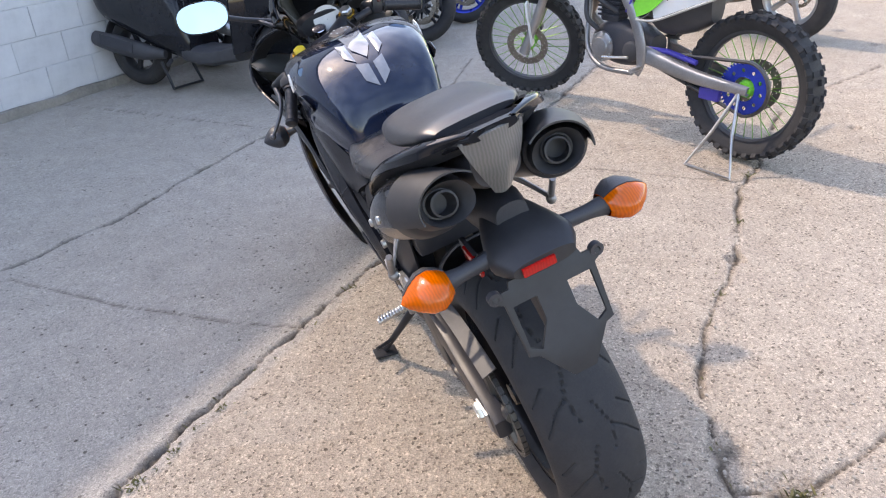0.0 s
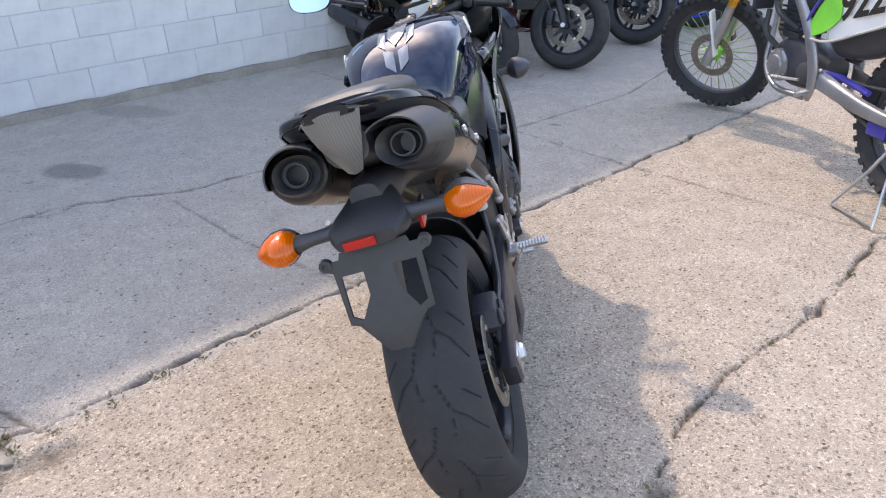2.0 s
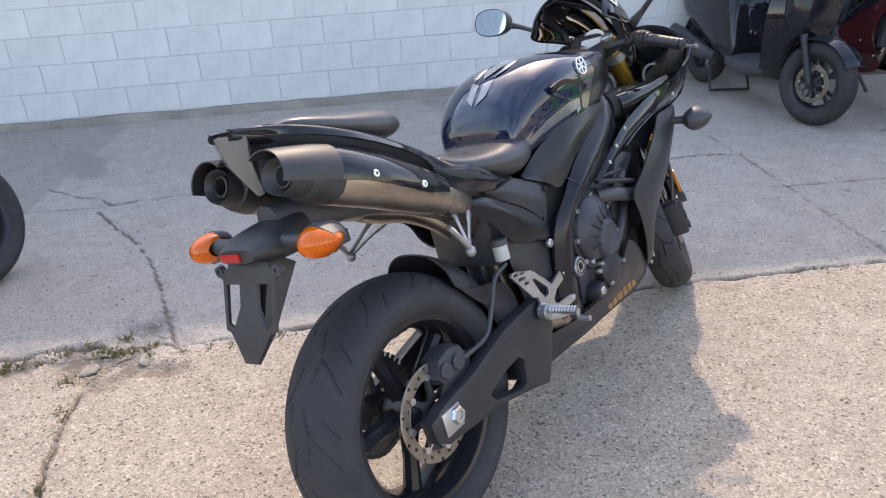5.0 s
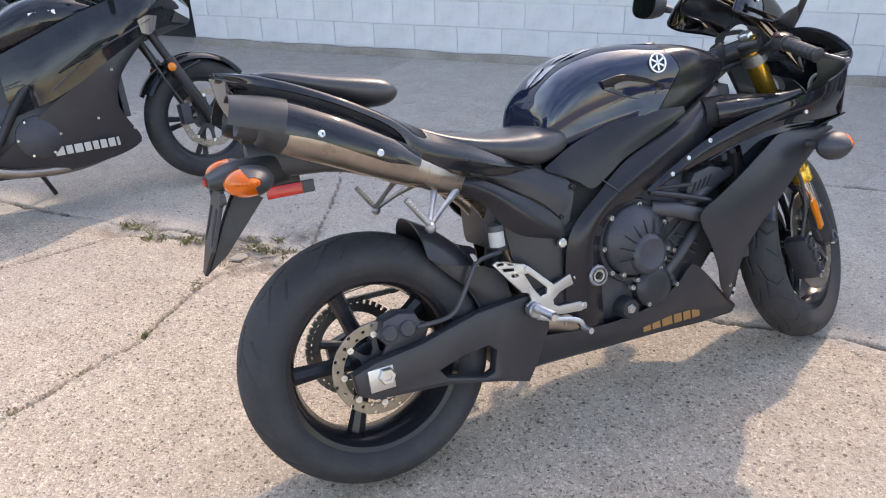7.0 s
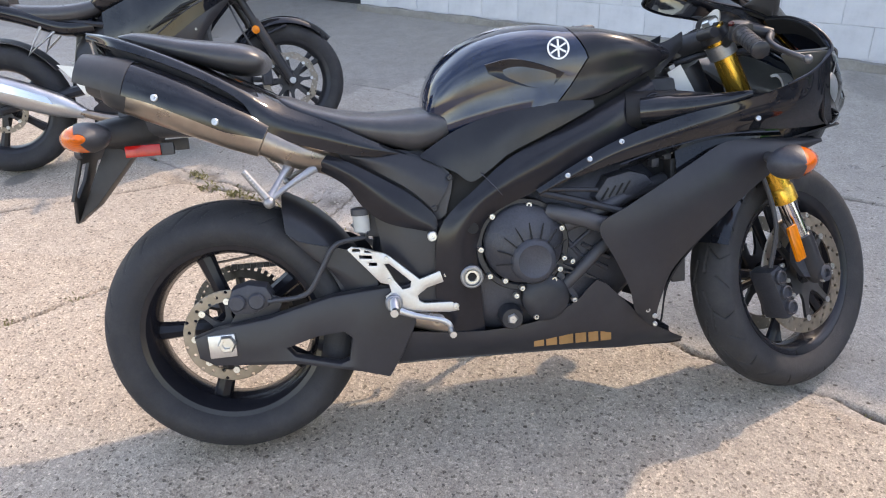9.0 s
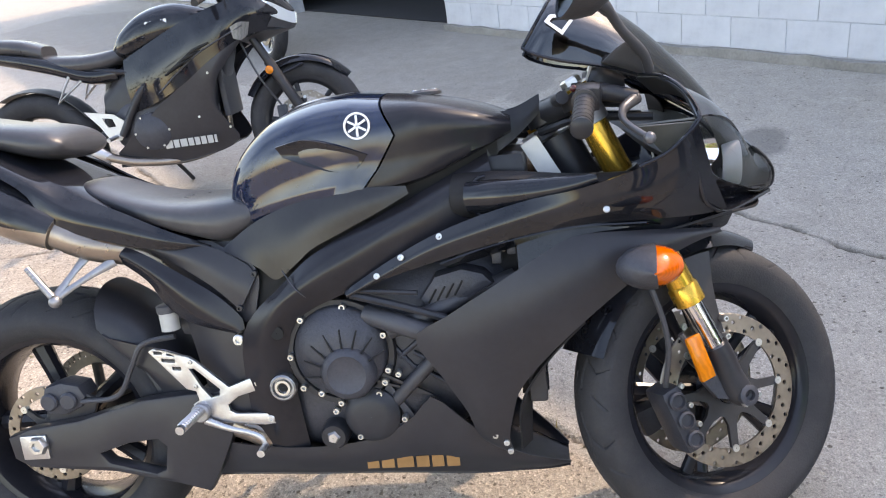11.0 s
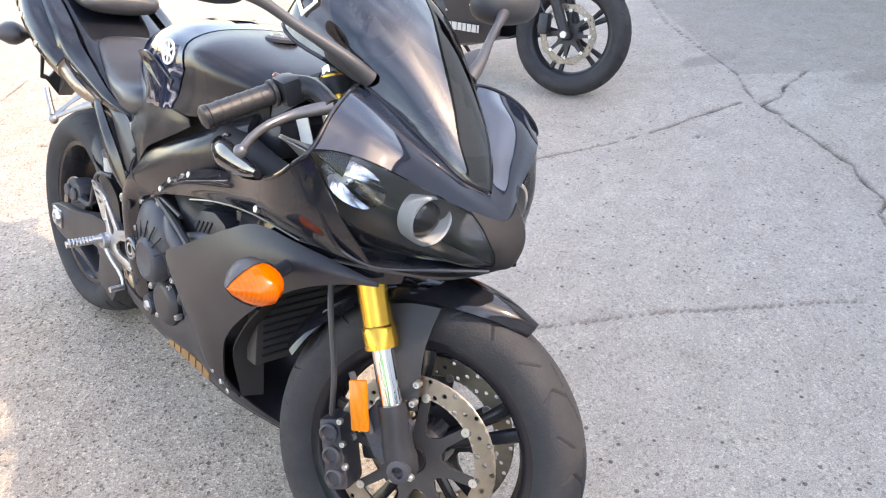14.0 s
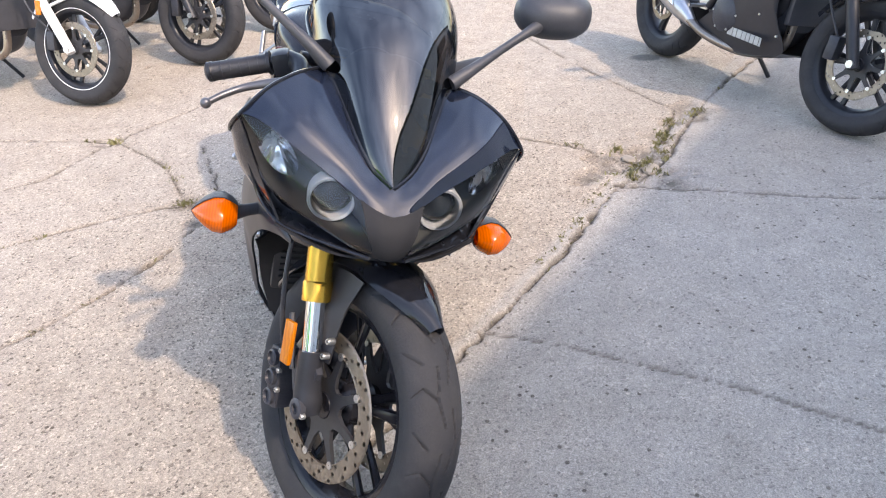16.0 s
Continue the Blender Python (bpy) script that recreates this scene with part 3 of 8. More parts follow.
for y, z in ((0.791, 0.446), (0.810, 0.436), (0.763, 0.354), (0.811, 0.343), (0.739, 0.331), (0.718, 0.311), (0.689, 0.384)):
    pr("engine_bolt", bolt((0.168, y, z), (1, 0, 0), 0.007, 0.012), "steel")
pr("oil_filler", lathe([(0.13, 0.030), (0.166, 0.029), (0.176, 0.024), (0.176, 0.001)], 18, Matrix.Translation((0, 0.662, 0.312))), "frame", None, "ribbed black oil filler cap")
pr("filler_star", lathe([(0.176, 0.014), (0.181, 0.010), (0.181, 0.001)], 5, Matrix.Translation((0, 0.662, 0.312))), "alu")
pr("water_pipe", tube([(0.15, 0.78, 0.36), (0.165, 0.84, 0.42), (0.16, 0.90, 0.47), (0.14, 0.98, 0.50)], 0.014, 10, 14), "plastic")
pr("cooling_hose", tube([(0.16, 0.80, 0.52), (0.17, 0.88, 0.55), (0.15, 0.97, 0.58), (0.13, 1.05, 0.60)], 0.017, 10, 14), "plastic")
airbox = pr("coil_cover", plate([(0.867, 0.580), (0.900, 0.623), (0.954, 0.634), (0.993, 0.622), (1.012, 0.600), (0.965, 0.572), (0.912, 0.545), (0.886, 0.553)], (), 0.09, 0.172, 0.014), "engine", None, "grey moulded cover with cooling slots")
# slots drawn as black strips, their inner shade as colour
for k in range(4):
    pr("slot_rib", tube([(0.1725, 0.885 + 0.017 * k, 0.572 + 0.004 * k), (0.1725, 0.902 + 0.017 * k, 0.598 + 0.004 * k)], 0.0022, 6), "hole", airbox)
pr("bracket_strap", plate([(0.757, 0.448), (0.882, 0.380), (0.764, 0.416)], ([(0.766, 0.434), (0.835, 0.399), (0.769, 0.421)],), 0.158, 0.166, 0.0012), "frame")
pr("sprocket_guard", plate([(0.784, 0.416), (0.840, 0.321), (0.766, 0.307), (0.735, 0.335)], ([(0.785, 0.390), (0.818, 0.330), (0.772, 0.325)],), 0.150, 0.160, 0.0015), "engine")
for a_, b_ in (((0.812, 0.462), (0.862, 0.500)), ((0.800, 0.490), (0.833, 0.446)), ((0.831, 0.446), (0.899, 0.405)), ((0.84, 0.47), (0.905, 0.43))):
    pr("engine_stay", tube([(0.152, *a_), (0.152, *b_)], 0.0055, 8), "engine")
pr("engine_hose", tube([(0.16, 0.76, 0.557), (0.185, 0.82, 0.542), (0.186, 0.88, 0.520), (0.17, 0.95, 0.50)], 0.020, 12, 14), "plastic")
for y, z in ((1.05, 0.66), (1.085, 0.675), (1.12, 0.67), (1.02, 0.645)):
    pr("wiring_plug", box((0.14, y, z), (0.03, 0.018, 0.024), Matrix(), 0.003), "engine")
for y in (1.06, 1.10, 1.135):
    pr("wire", tube([(0.15, y, 0.66), (0.158, y + 0.006, 0.69), (0.15, y + 0.02, 0.72)], 0.0022, 6, 8), "steel")
pr("injector", tube([(0.16, 1.03, 0.66), (0.165, 1.05, 0.71)], 0.008, 8), "steel")
pr("injector", tube([(0.16, 1.07, 0.665), (0.165, 1.09, 0.715)], 0.008, 8), "plastic")
both("lower_stay", lambda: tube([(0.186, 0.74, 0.604), (0.192, 0.83, 0.578), (0.20, 0.92, 0.548)], 0.008, 8, 8), "frame")
both("upper_stay", lambda: tube([(0.188, 0.745, 0.612), (0.192, 0.81, 0.606), (0.196, 0.87, 0.60)], 0.005, 8, 6), "frame")
rad = pr("radiator", box((0, 1.075, 0.50), (0.30, 0.035, 0.30), Matrix(), 0.006), "soot")
for k in range(16):
    pr("radiator_fin", box((0, 1.094, 0.37 + 0.0165 * k), (0.27, 0.004, 0.004)), "beak", rad)
pr("head_tube", tube([HEAD + AXIS * 0.70 - FORE * 0.0, HEAD + AXIS * 0.93], 0.045, 16), "frame")
pr("steering_crossbeam", box((0, 1.03, 0.80), (0.24, 0.12, 0.07), Matrix(), 0.02), "frame")
for s in (1, -1):
    pr("warning_label", box((0, 0, 0), (0.002, 0.036, 0.086), Matrix.Translation((s * 0.080, 1.118, 0.812)) @ Matrix.Rotation(radians(28), 4, "X")), "label", None, "small white printed warning label")

pr("airbox", box((0, 0.885, 0.690), (0.20, 0.33, 0.17), Matrix(), 0.03), "beak", None, "black airbox under the tank")

# belly and side fairings
BT = [(0.118, 0.36, 0.235), (0.125, 0.40, 0.288), (0.150, 0.50, 0.288), (0.155, 0.62, 0.283), (0.160, 0.75, 0.30), (0.168, 0.83, 0.345), (0.175, 0.868, 0.385), (0.175, 0.92, 0.34), (0.160, 0.97, 0.285), (0.130, 1.03, 0.235), (0.085, 1.09, 0.195), (0.045, 1.128, 0.168)]
BB = [(0.095, 0.355, 0.205), (0.10, 0.40, 0.208), (0.115, 0.50, 0.212), (0.125, 0.60, 0.212), (0.125, 0.70, 0.209), (0.125, 0.80, 0.205), (0.125, 0.87, 0.200), (0.12, 0.93, 0.194), (0.112, 0.97, 0.190), (0.098, 1.02, 0.184), (0.070, 1.08, 0.170), (0.040, 1.125, 0.160)]
bel = both("belly_fairing", lambda: loft([BT, BB], 30, 6, 0.004, 0.012), "matte", None, "matte black belly fairing")
pr("belly_floor", loft([[(-x, y, z) for x, y, z in BB], [(0, y, z - 0.012) for x, y, z in BB], BB], 24, 9, 0.004), "matte")
x0 = 0.712
for w in (0.030, 0.032, 0.040, 0.032, 0.030, 0.032):
    pr("decal_bar", box((0.1465, x0 + w / 2, 0.2385 - (x0 - 0.70) * 0.02), (0.002, w - 0.006, 0.024), Matrix()), "goldtext", bel[0], "gold decal bar")
    x0 += w
LC0 = [(0.140, 1.015, 0.238), (0.178, 0.958, 0.295), (0.196, 0.938, 0.36), (0.214, 0.900, 0.44), (0.226, 0.862, 0.522), (0.228, 0.93, 0.563), (0.226, 1.02, 0.612), (0.218, 1.10, 0.655), (0.205, 1.165, 0.682), (0.190, 1.27, 0.680), (0.168, 1.36, 0.672), (0.150, 1.425, 0.664)]
LC1 = [(0.138, 1.020, 0.236), (0.168, 1.012, 0.285), (0.180, 1.022, 0.335), (0.190, 1.040, 0.390), (0.198, 1.075, 0.435), (0.203, 1.115, 0.475), (0.206, 1.16, 0.515), (0.204, 1.21, 0.555), (0.198, 1.27, 0.597), (0.186, 1.33, 0.628), (0.166, 1.38, 0.645), (0.150, 1.428, 0.656)]
lp = both("lower_fairing", lambda: loft([LC0, LC1], 44, 10, 0.005, 0.014), "matte", None, "matte black lower side fairing")
for y, z, x in ((0.985, 0.30, 0.182), (1.005, 0.28, 0.174), (1.01, 0.255, 0.160)):
    pr("fairing_screw", bolt((x, y, z), (1, 0, 0), 0.006, 0.003), "steel", lp[0])
both("fairing_duct", lambda: loft([[(0.20, 1.17, 0.52), (0.185, 1.10, 0.45), (0.17, 1.04, 0.36), (0.14, 1.03, 0.25)], [(0.13, 1.12, 0.55), (0.12, 1.085, 0.45), (0.11, 1.06, 0.36), (0.10, 1.05, 0.25)]], 16, 5, 0.004), "beak")
UT = [(0.258, 1.372, 0.866), (0.266, 1.348, 0.838), (0.268, 1.318, 0.816), (0.264, 1.275, 0.798), (0.253, 1.222, 0.781), (0.240, 1.165, 0.768), (0.224, 1.09, 0.757), (0.211, 0.99, 0.733), (0.205, 0.90, 0.702), (0.200, 0.81, 0.658), (0.190, 0.73, 0.612)]
UM = [(0.214, 1.402, 0.772), (0.238, 1.36, 0.760), (0.250, 1.30, 0.748), (0.248, 1.25, 0.742), (0.240, 1.19, 0.737), (0.228, 1.09, 0.724), (0.219, 0.99, 0.704), (0.212, 0.90, 0.679), (0.207, 0.81, 0.640), (0.198, 0.735, 0.606)]
UB = [(0.178, 1.432, 0.702), (0.190, 1.38, 0.698), (0.205, 1.29, 0.700), (0.212, 1.19, 0.703), (0.212, 1.09, 0.695), (0.208, 0.99, 0.676), (0.205, 0.90, 0.655), (0.202, 0.80, 0.628), (0.198, 0.735, 0.602)]
ub = both("upper_side_fairing", lambda: loft([UT, UM, UB], 40, 10, 0.004), "gloss", None, "glossy black upper side fairing")
for y, z, x in ((0.85, 0.672, 0.210), (0.924, 0.704, 0.208), (1.22, 0.731, 0.242), (0.80, 0.64, 0.206)):
    pr("fairing_screw", bolt((x, y, z), (1, 0, 0.2), 0.006, 0.003), "steel", ub[0])
both("fairing_lip", lambda: loft([[(0.205, 1.29, 0.694), (0.212, 1.15, 0.698), (0.208, 1.02, 0.678), (0.205, 0.92, 0.652)], [(0.150, 1.33, 0.676), (0.165, 1.15, 0.684), (0.165, 1.02, 0.655), (0.17, 0.93, 0.635)]], 18, 4, 0.003), "gloss")
both("air_scoop", lambda: tube([(0.168, 0.985, 0.764), (0.184, 1.02, 0.766), (0.202, 1.09, 0.768), (0.220, 1.16, 0.775), (0.236, 1.21, 0.786)], [0.031, 0.029, 0.024, 0.018, 0.008], 18, 20, 0.85), "gloss", None, "glossy black air intake tube")
both("scoop_rim", lambda: tube([(0.176, 0.985 + 0.052 * (1 - math.cos(a)) * 0.5, 0.764 + 0.036 * math.sin(a)) for a in np.linspace(radians(-100), radians(100), 14)], 0.0045, 8, 28), "satin")
both("inner_shroud", lambda: loft([[(0.120, 1.465, 0.702), (0.150, 1.42, 0.702), (0.168, 1.29, 0.702), (0.172, 1.19, 0.702), (0.166, 1.06, 0.692)], [(0.118, 1.445, 0.662), (0.145, 1.40, 0.652), (0.170, 1.27, 0.655), (0.182, 1.19, 0.65), (0.186, 1.06, 0.595)]], 16, 5, 0.004), "gloss")
both("duct_wall", lambda: loft([[(0.105, 1.30, 0.76), (0.11, 1.15, 0.745), (0.11, 0.98, 0.70)], [(0.10, 1.27, 0.60), (0.11, 1.15, 0.58), (0.11, 1.00, 0.55)]], 12, 4, 0.004), "beak")
both("air_duct", lambda: tube([(0.135, 0.96, 0.765), (0.16, 1.05, 0.765), (0.165, 1.16, 0.757), (0.15, 1.30, 0.75)], [0.045, 0.04, 0.032, 0.03], 14, 14), "beak")
both("inner_panel", lambda: loft([[(0.15, 1.30, 0.765), (0.145, 1.15, 0.755), (0.13, 1.0, 0.745)], [(0.17, 1.36, 0.70), (0.165, 1.18, 0.695), (0.15, 1.02, 0.67)]], 14, 4, 0.004), "beak")

# nose: cowl, headlamps, screen, mirrors
CU = [(0.0, 1.497, 0.812), (0.033, 1.469, 0.829), (0.056, 1.437, 0.857), (0.080, 1.380, 0.897), (0.100, 1.332, 0.930), (0.117, 1.302, 0.948)]
CL = [(0.0, 1.534, 0.778), (0.030, 1.526, 0.784), (0.056, 1.510, 0.794), (0.086, 1.489, 0.809), (0.131, 1.467, 0.832), (0.170, 1.446, 0.852), (0.198, 1.425, 0.864), (0.230, 1.394, 0.871), (0.255, 1.376, 0.870)]
BRIM = [(0.117, 1.302, 0.948), (0.165, 1.335, 0.941), (0.215, 1.362, 0.914), (0.255, 1.376, 0.870)]


def between_curves(a, b, f, push, brim=None):
    """A curve part of the way from a to b, pushed out in its middle; its end slides along the brim."""
    p, q = cr(a, 15), cr(b, 15)
    s_ = np.linspace(0, 1, 15)[:, None]
    c = p + (q - p) * f + np.sin(np.pi * s_) * np.array(push)
    if brim is not None:
        c += s_ ** 3 * (np.array(brim) - c[-1])
    return [tuple(v) for v in c]


C1 = between_curves(CU, CL, 0.33, (0.002, 0.003, 0.005), BRIM[1])
C2 = between_curves(CU, CL, 0.67, (0.004, 0.006, 0.006), BRIM[2])
both("nose_cowl", lambda: loft([CU, C1, C2, CL], 36, 14, 0.004), "cowl", None, "glossy black nose cowl")
both("cockpit_trim", lambda: tube(BRIM + [(0.268, 1.350, 0.842), (0.270, 1.318, 0.818), (0.265, 1.275, 0.800)], 0.0035, 8, 30), "gloss")
both("cowl_lining", lambda: loft([[(x - 0.004, y - 0.002, z - 0.003) for x, y, z in BRIM], [(x * 0.86, y + 0.03, z - 0.035) for x, y, z in BRIM]], 16, 4, 0.003), "beak")
pr("nose_tip", loft([[(-0.054, 1.512, 0.795), (-0.028, 1.529, 0.786), (0, 1.537, 0.780), (0.028, 1.529, 0.786), (0.054, 1.512, 0.795)], [(-0.047, 1.535, 0.773), (-0.024, 1.549, 0.764), (0, 1.554, 0.759), (0.024, 1.549, 0.764), (0.047, 1.535, 0.773)], [(-0.042, 1.549, 0.753), (-0.021, 1.559, 0.744), (0, 1.562, 0.739), (0.021, 1.559, 0.744), (0.042, 1.549, 0.753)], [(-0.034, 1.555, 0.735), (-0.017, 1.561, 0.727), (0, 1.563, 0.723), (0.017, 1.561, 0.727), (0.034, 1.555, 0.735)], [(-0.028, 1.551, 0.715), (-0.014, 1.556, 0.710), (0, 1.558, 0.708), (0.014, 1.556, 0.710), (0.028, 1.551, 0.715)], [(-0.034, 1.528, 0.701), (-0.017, 1.533, 0.698), (0, 1.535, 0.697), (0.017, 1.533, 0.698), (0.034, 1.528, 0.701)]], 17, 18, 0.004), "beak", None, "matte black beak between the headlamps")
HU = [(0.2545, 1.3755, 0.8665), (0.228, 1.393, 0.868), (0.190, 1.4265, 0.861), (0.150, 1.455, 0.840), (0.110, 1.479, 0.819), (0.070, 1.500, 0.799), (0.052, 1.515, 0.788), (0.047, 1.533, 0.772), (0.042, 1.547, 0.752), (0.034, 1.553, 0.735), (0.026, 1.550, 0.716)]
HL = [(0.2545, 1.3750, 0.8640), (0.243, 1.379, 0.838), (0.228, 1.389, 0.800), (0.210, 1.405, 0.768), (0.185, 1.430, 0.750), (0.150, 1.458, 0.737), (0.115, 1.484, 0.726), (0.080, 1.509, 0.716), (0.050, 1.532, 0.710), (0.026, 1.549, 0.712)]
HM = between_curves(HU, HL, 0.5, (0.007, 0.013, 0.002))
back = lambda c, d: [(x * (0.95 if d > 0.05 else 0.992), y - d, z) for x, y, z in c]
for s in (1, -1):
    hl = pr("headlamp", loft([back(HU, 0.007), back(HM, 0.100), back(HL, 0.007)], 30, 12, 0.003, 0, s), "bezel", None, "headlamp with clear lens and dark housing")
    pr("headlamp_lens", loft([HU, HM, HL], 40, 14, 0.0, 0, s), "lamp_glass", hl)
    mm = Matrix.Translation((s * 0.096, 1.468, 0.772)) @ look((0, 0, 0), (s * 0.10, 1, -0.02)).to_3x3().to_4x4() @ Matrix.Rotation(math.pi / 2, 4, "Y")
    pr("projector_ring", lathe([(-0.026, 0.0415), (0.004, 0.0415), (0.007, 0.0395), (0.006, 0.0350), (-0.026, 0.034)], 32, mm, True), "lamp_ring", hl, "bright silver projector ring")
    pr("projector_lens", lathe([(-0.020, 0.035), (-0.012, 0.031), (-0.003, 0.023), (0.003, 0.012), (0.005, 0.001)], 24, mm), "lamp_eye", hl)
    # the bowl faces ahead and is cut off along the lens
    bowl, rows = bmesh.new(), []
    for f in np.linspace(0.12, 1.0, 7):
        row = []
        for a in np.linspace(0, 2 * math.pi, 20, endpoint=False):
            ca, sa = math.cos(a), math.sin(a)
            x, z = 0.190 + 0.037 * f * ca, 0.822 + (0.029 if sa > 0 else 0.038) * f * sa + 0.016 * f * ca
            cut = 1.412 - 0.80 * (x - 0.17) - 0.25 * max(0.0, z - 0.83)
            row.append((s * x, 1.352 + (cut - 1.352) * f ** 1.7 + 0.002 * ((len(row) // 2) % 2), z))
        rows.append(row)
    vs = grid_faces(bowl, rows, True)
    bowl.faces.new(vs[0])
    pr("lamp_reflector", bowl, "reflector", hl, "bright fluted lamp reflector", sharp=8)
    pr("lamp_bulb", ball((s * 0.194, 1.368, 0.820), (0.006, 0.016, 0.006), Matrix(), 10, 7), "white", hl)
LIP = [(0.030, 1.545, 0.704), (0.09, 1.500, 0.700), (0.13, 1.465, 0.695), (0.172, 1.428, 0.696), (0.208, 1.390, 0.722), (0.232, 1.374, 0.780)]
INN = [(0.029, 1.520, 0.706), (0.085, 1.465, 0.706), (0.13, 1.425, 0.712), (0.170, 1.395, 0.720), (0.200, 1.375, 0.750), (0.226, 1.370, 0.795)]
LOWER_EDGE = [(0.026, 1.549, 0.712), (0.050, 1.532, 0.710), (0.080, 1.509, 0.716), (0.115, 1.484, 0.726), (0.150, 1.458, 0.737), (0.185, 1.430, 0.750), (0.210, 1.405, 0.768), (0.226, 1.390, 0.796)]
both("intake_recess", lambda: loft([LOWER_EDGE, INN, LIP], 26, 9, 0.003), "gloss")
both("intake_lip", lambda: tube(LIP, 0.004, 8, 24), "gloss")
pr("chin_panel", loft([[(-0.182, 1.438, 0.700), (-0.09, 1.505, 0.690), (0, 1.528, 0.695), (0.09, 1.505, 0.690), (0.182, 1.438, 0.700)], [(-0.17, 1.33, 0.672), (-0.09, 1.36, 0.668), (0, 1.38, 0.668), (0.09, 1.36, 0.668), (0.17, 1.33, 0.672)]], 20, 6, 0.004), "beak")
SC = []
for k, (yc, zc, w, ye, ze) in enumerate(((1.497, 0.814, 0.002, 1.496, 0.813), (1.464, 0.868, 0.034, 1.467, 0.832), (1.427, 0.922, 0.057, 1.436, 0.860), (1.375, 0.984, 0.081, 1.380, 0.899), (1.318, 1.042, 0.102, 1.331, 0.932), (1.265, 1.083, 0.121, 1.300, 0.950), (1.225, 1.107, 0.136, 1.240, 0.970), (1.198, 1.118, 0.145, 1.165, 0.988), (1.183, 1.122, 0.142, 1.118, 1.006), (1.174, 1.123, 0.128, 1.102, 1.018))):
    SC.append([(w * math.sin(a), ye + (yc - ye) * math.cos(a) ** 0.8, ze + (zc - ze) * math.cos(a) ** 0.8) for a in np.linspace(-math.pi / 2, math.pi / 2, 11).clip(-1.5707, 1.5707)])
scr = pr("windscreen", loft(SC, 26, 22, 0.0), "smoke", None, "dark smoked bubble windscreen", sharp=60)
pr("windscreen_edge", tube([SC[-1][i] for i in range(11)], 0.0035, 6, 24), "gloss", scr)
both("screen_trim", lambda: tube([r[-1] for r in SC], 0.0035, 6, 24), "gloss", scr)
# a flat sticker lying on the screen's right flank
near = np.array([v.co for v in scr.data.vertices])
near = near[np.argsort(np.linalg.norm(near - np.array((0.122, 1.172, 1.043)), axis=1))[:10]]
spot = Vector(near.mean(0))
out_ = Vector(np.linalg.svd(near - near.mean(0))[2][2])
out_ = out_ if out_.x > 0 else -out_
along = (Vector((0, 1, 0)) - out_ * out_.y).normalized()
STK = Matrix((out_, along, out_.cross(along))).transposed().to_4x4()
STK.translation = spot + out_ * 0.005
stk = moved(plate([(-0.026, 0.006), (-0.016, 0.018), (0.020, 0.018), (0.026, 0.006), (0.004, -0.022)], ([(-0.017, 0.005), (-0.011, 0.012), (0.015, 0.012), (0.018, 0.005), (0.003, -0.013)],), -0.001, 0.001), STK)
pr("screen_sticker", stk, "white", scr, "small white shield outline sticker")
dash = pr("instrument_pod", hull([(1.215, 0.905, 0.965, 0.065), (1.245, 0.895, 0.975, 0.078), (1.285, 0.89, 0.955, 0.065)], 20, 8, 3), "frame")
pr("tachometer", lathe([(0, 0.045), (0.004, 0.045), (0.004, 0.001)], 24, Matrix.Translation((0.022, 1.212, 0.938)) @ Matrix.Rotation(radians(-90), 4, "Z") @ Matrix.Rotation(radians(-25), 4, "Y")), "label", dash, "round white tachometer face")
both("cowl_stay", lambda: tube([(0.03, 1.12, 0.86), (0.06, 1.2, 0.88), (0.08, 1.33, 0.87)], 0.008, 8, 8), "frame")
for s in (1, -1):
    ar = pr("mirror", tube([(s * 0.112, 1.318, 0.956), (s * 0.15, 1.305, 0.985), (s * 0.215, 1.265, 1.025), (s * 0.262, 1.240, 1.055), (s * 0.288, 1.222, 1.068)], [0.014, 0.0105, 0.008, 0.008, 0.013], 12, 18), "plastic", None, "black stalk mirror")
    foot, rows = bmesh.new(), []
    for f in np.linspace(0, 1, 7):
        c = Vector((0.126, 1.276, 0.960)).lerp(Vector((0.170, 1.284, 1.000)), f)
        g = (1 - f) ** 0.85
        rows.append([Vector((s * p.x, p.y, p.z)) for p in ring(c, Vector((0.24, -0.86, 0.36)), Vector((0.9, 0.3, 0.2)), 20, 0.011 + 0.034 * g, 0.011 + 0.009 * g, 2.2)])
    net = grid_faces(foot, rows, True)
    foot.faces.new(net[0])
    foot.faces.new(net[-1])
    pr("mirror_foot", foot, "plastic", ar, "flared black mirror foot")
    q = Matrix.Translation((s * 0.322, 1.204, 1.085)) @ Matrix.Rotation(s * radians(12), 4, "Z") @ Matrix.Rotation(s * radians(-8), 4, "Y") @ Matrix.Rotation(radians(-14), 4, "X")
    hd = bmesh.new()
    rows = []
    for y, k in ((0.040, 0.10), (0.036, 0.45), (0.022, 0.78), (0.0, 0.95), (-0.02, 1.0), (-0.026, 0.985)):
        rows.append([q @ p for p in ring(Vector((0, y, 0)), Vector((1, 0, 0)), Vector((0, 0, 1)), 24, 0.078 * k, 0.046 * k, 2.5)])
    vs = grid_faces(hd, rows, True)
    hd.faces.new(vs[0])
    pr("mirror_shell", hd, "plastic", ar)
    gb = bmesh.new()
    gb.faces.new([gb.verts.new(q @ p) for p in ring(Vector((0, -0.024, 0)), Vector((1, 0, 0)), Vector((0, 0, 1)), 28, 0.075, 0.043, 2.5)])
    pr("mirror_glass", gb, "mirror", ar, "clean mirror glass reflecting the sky")
BULB = [(0.0, 0.016), (0.010, 0.023), (0.026, 0.029), (0.044, 0.0275), (0.062, 0.019), (0.076, 0.009), (0.084, 0.0005)]
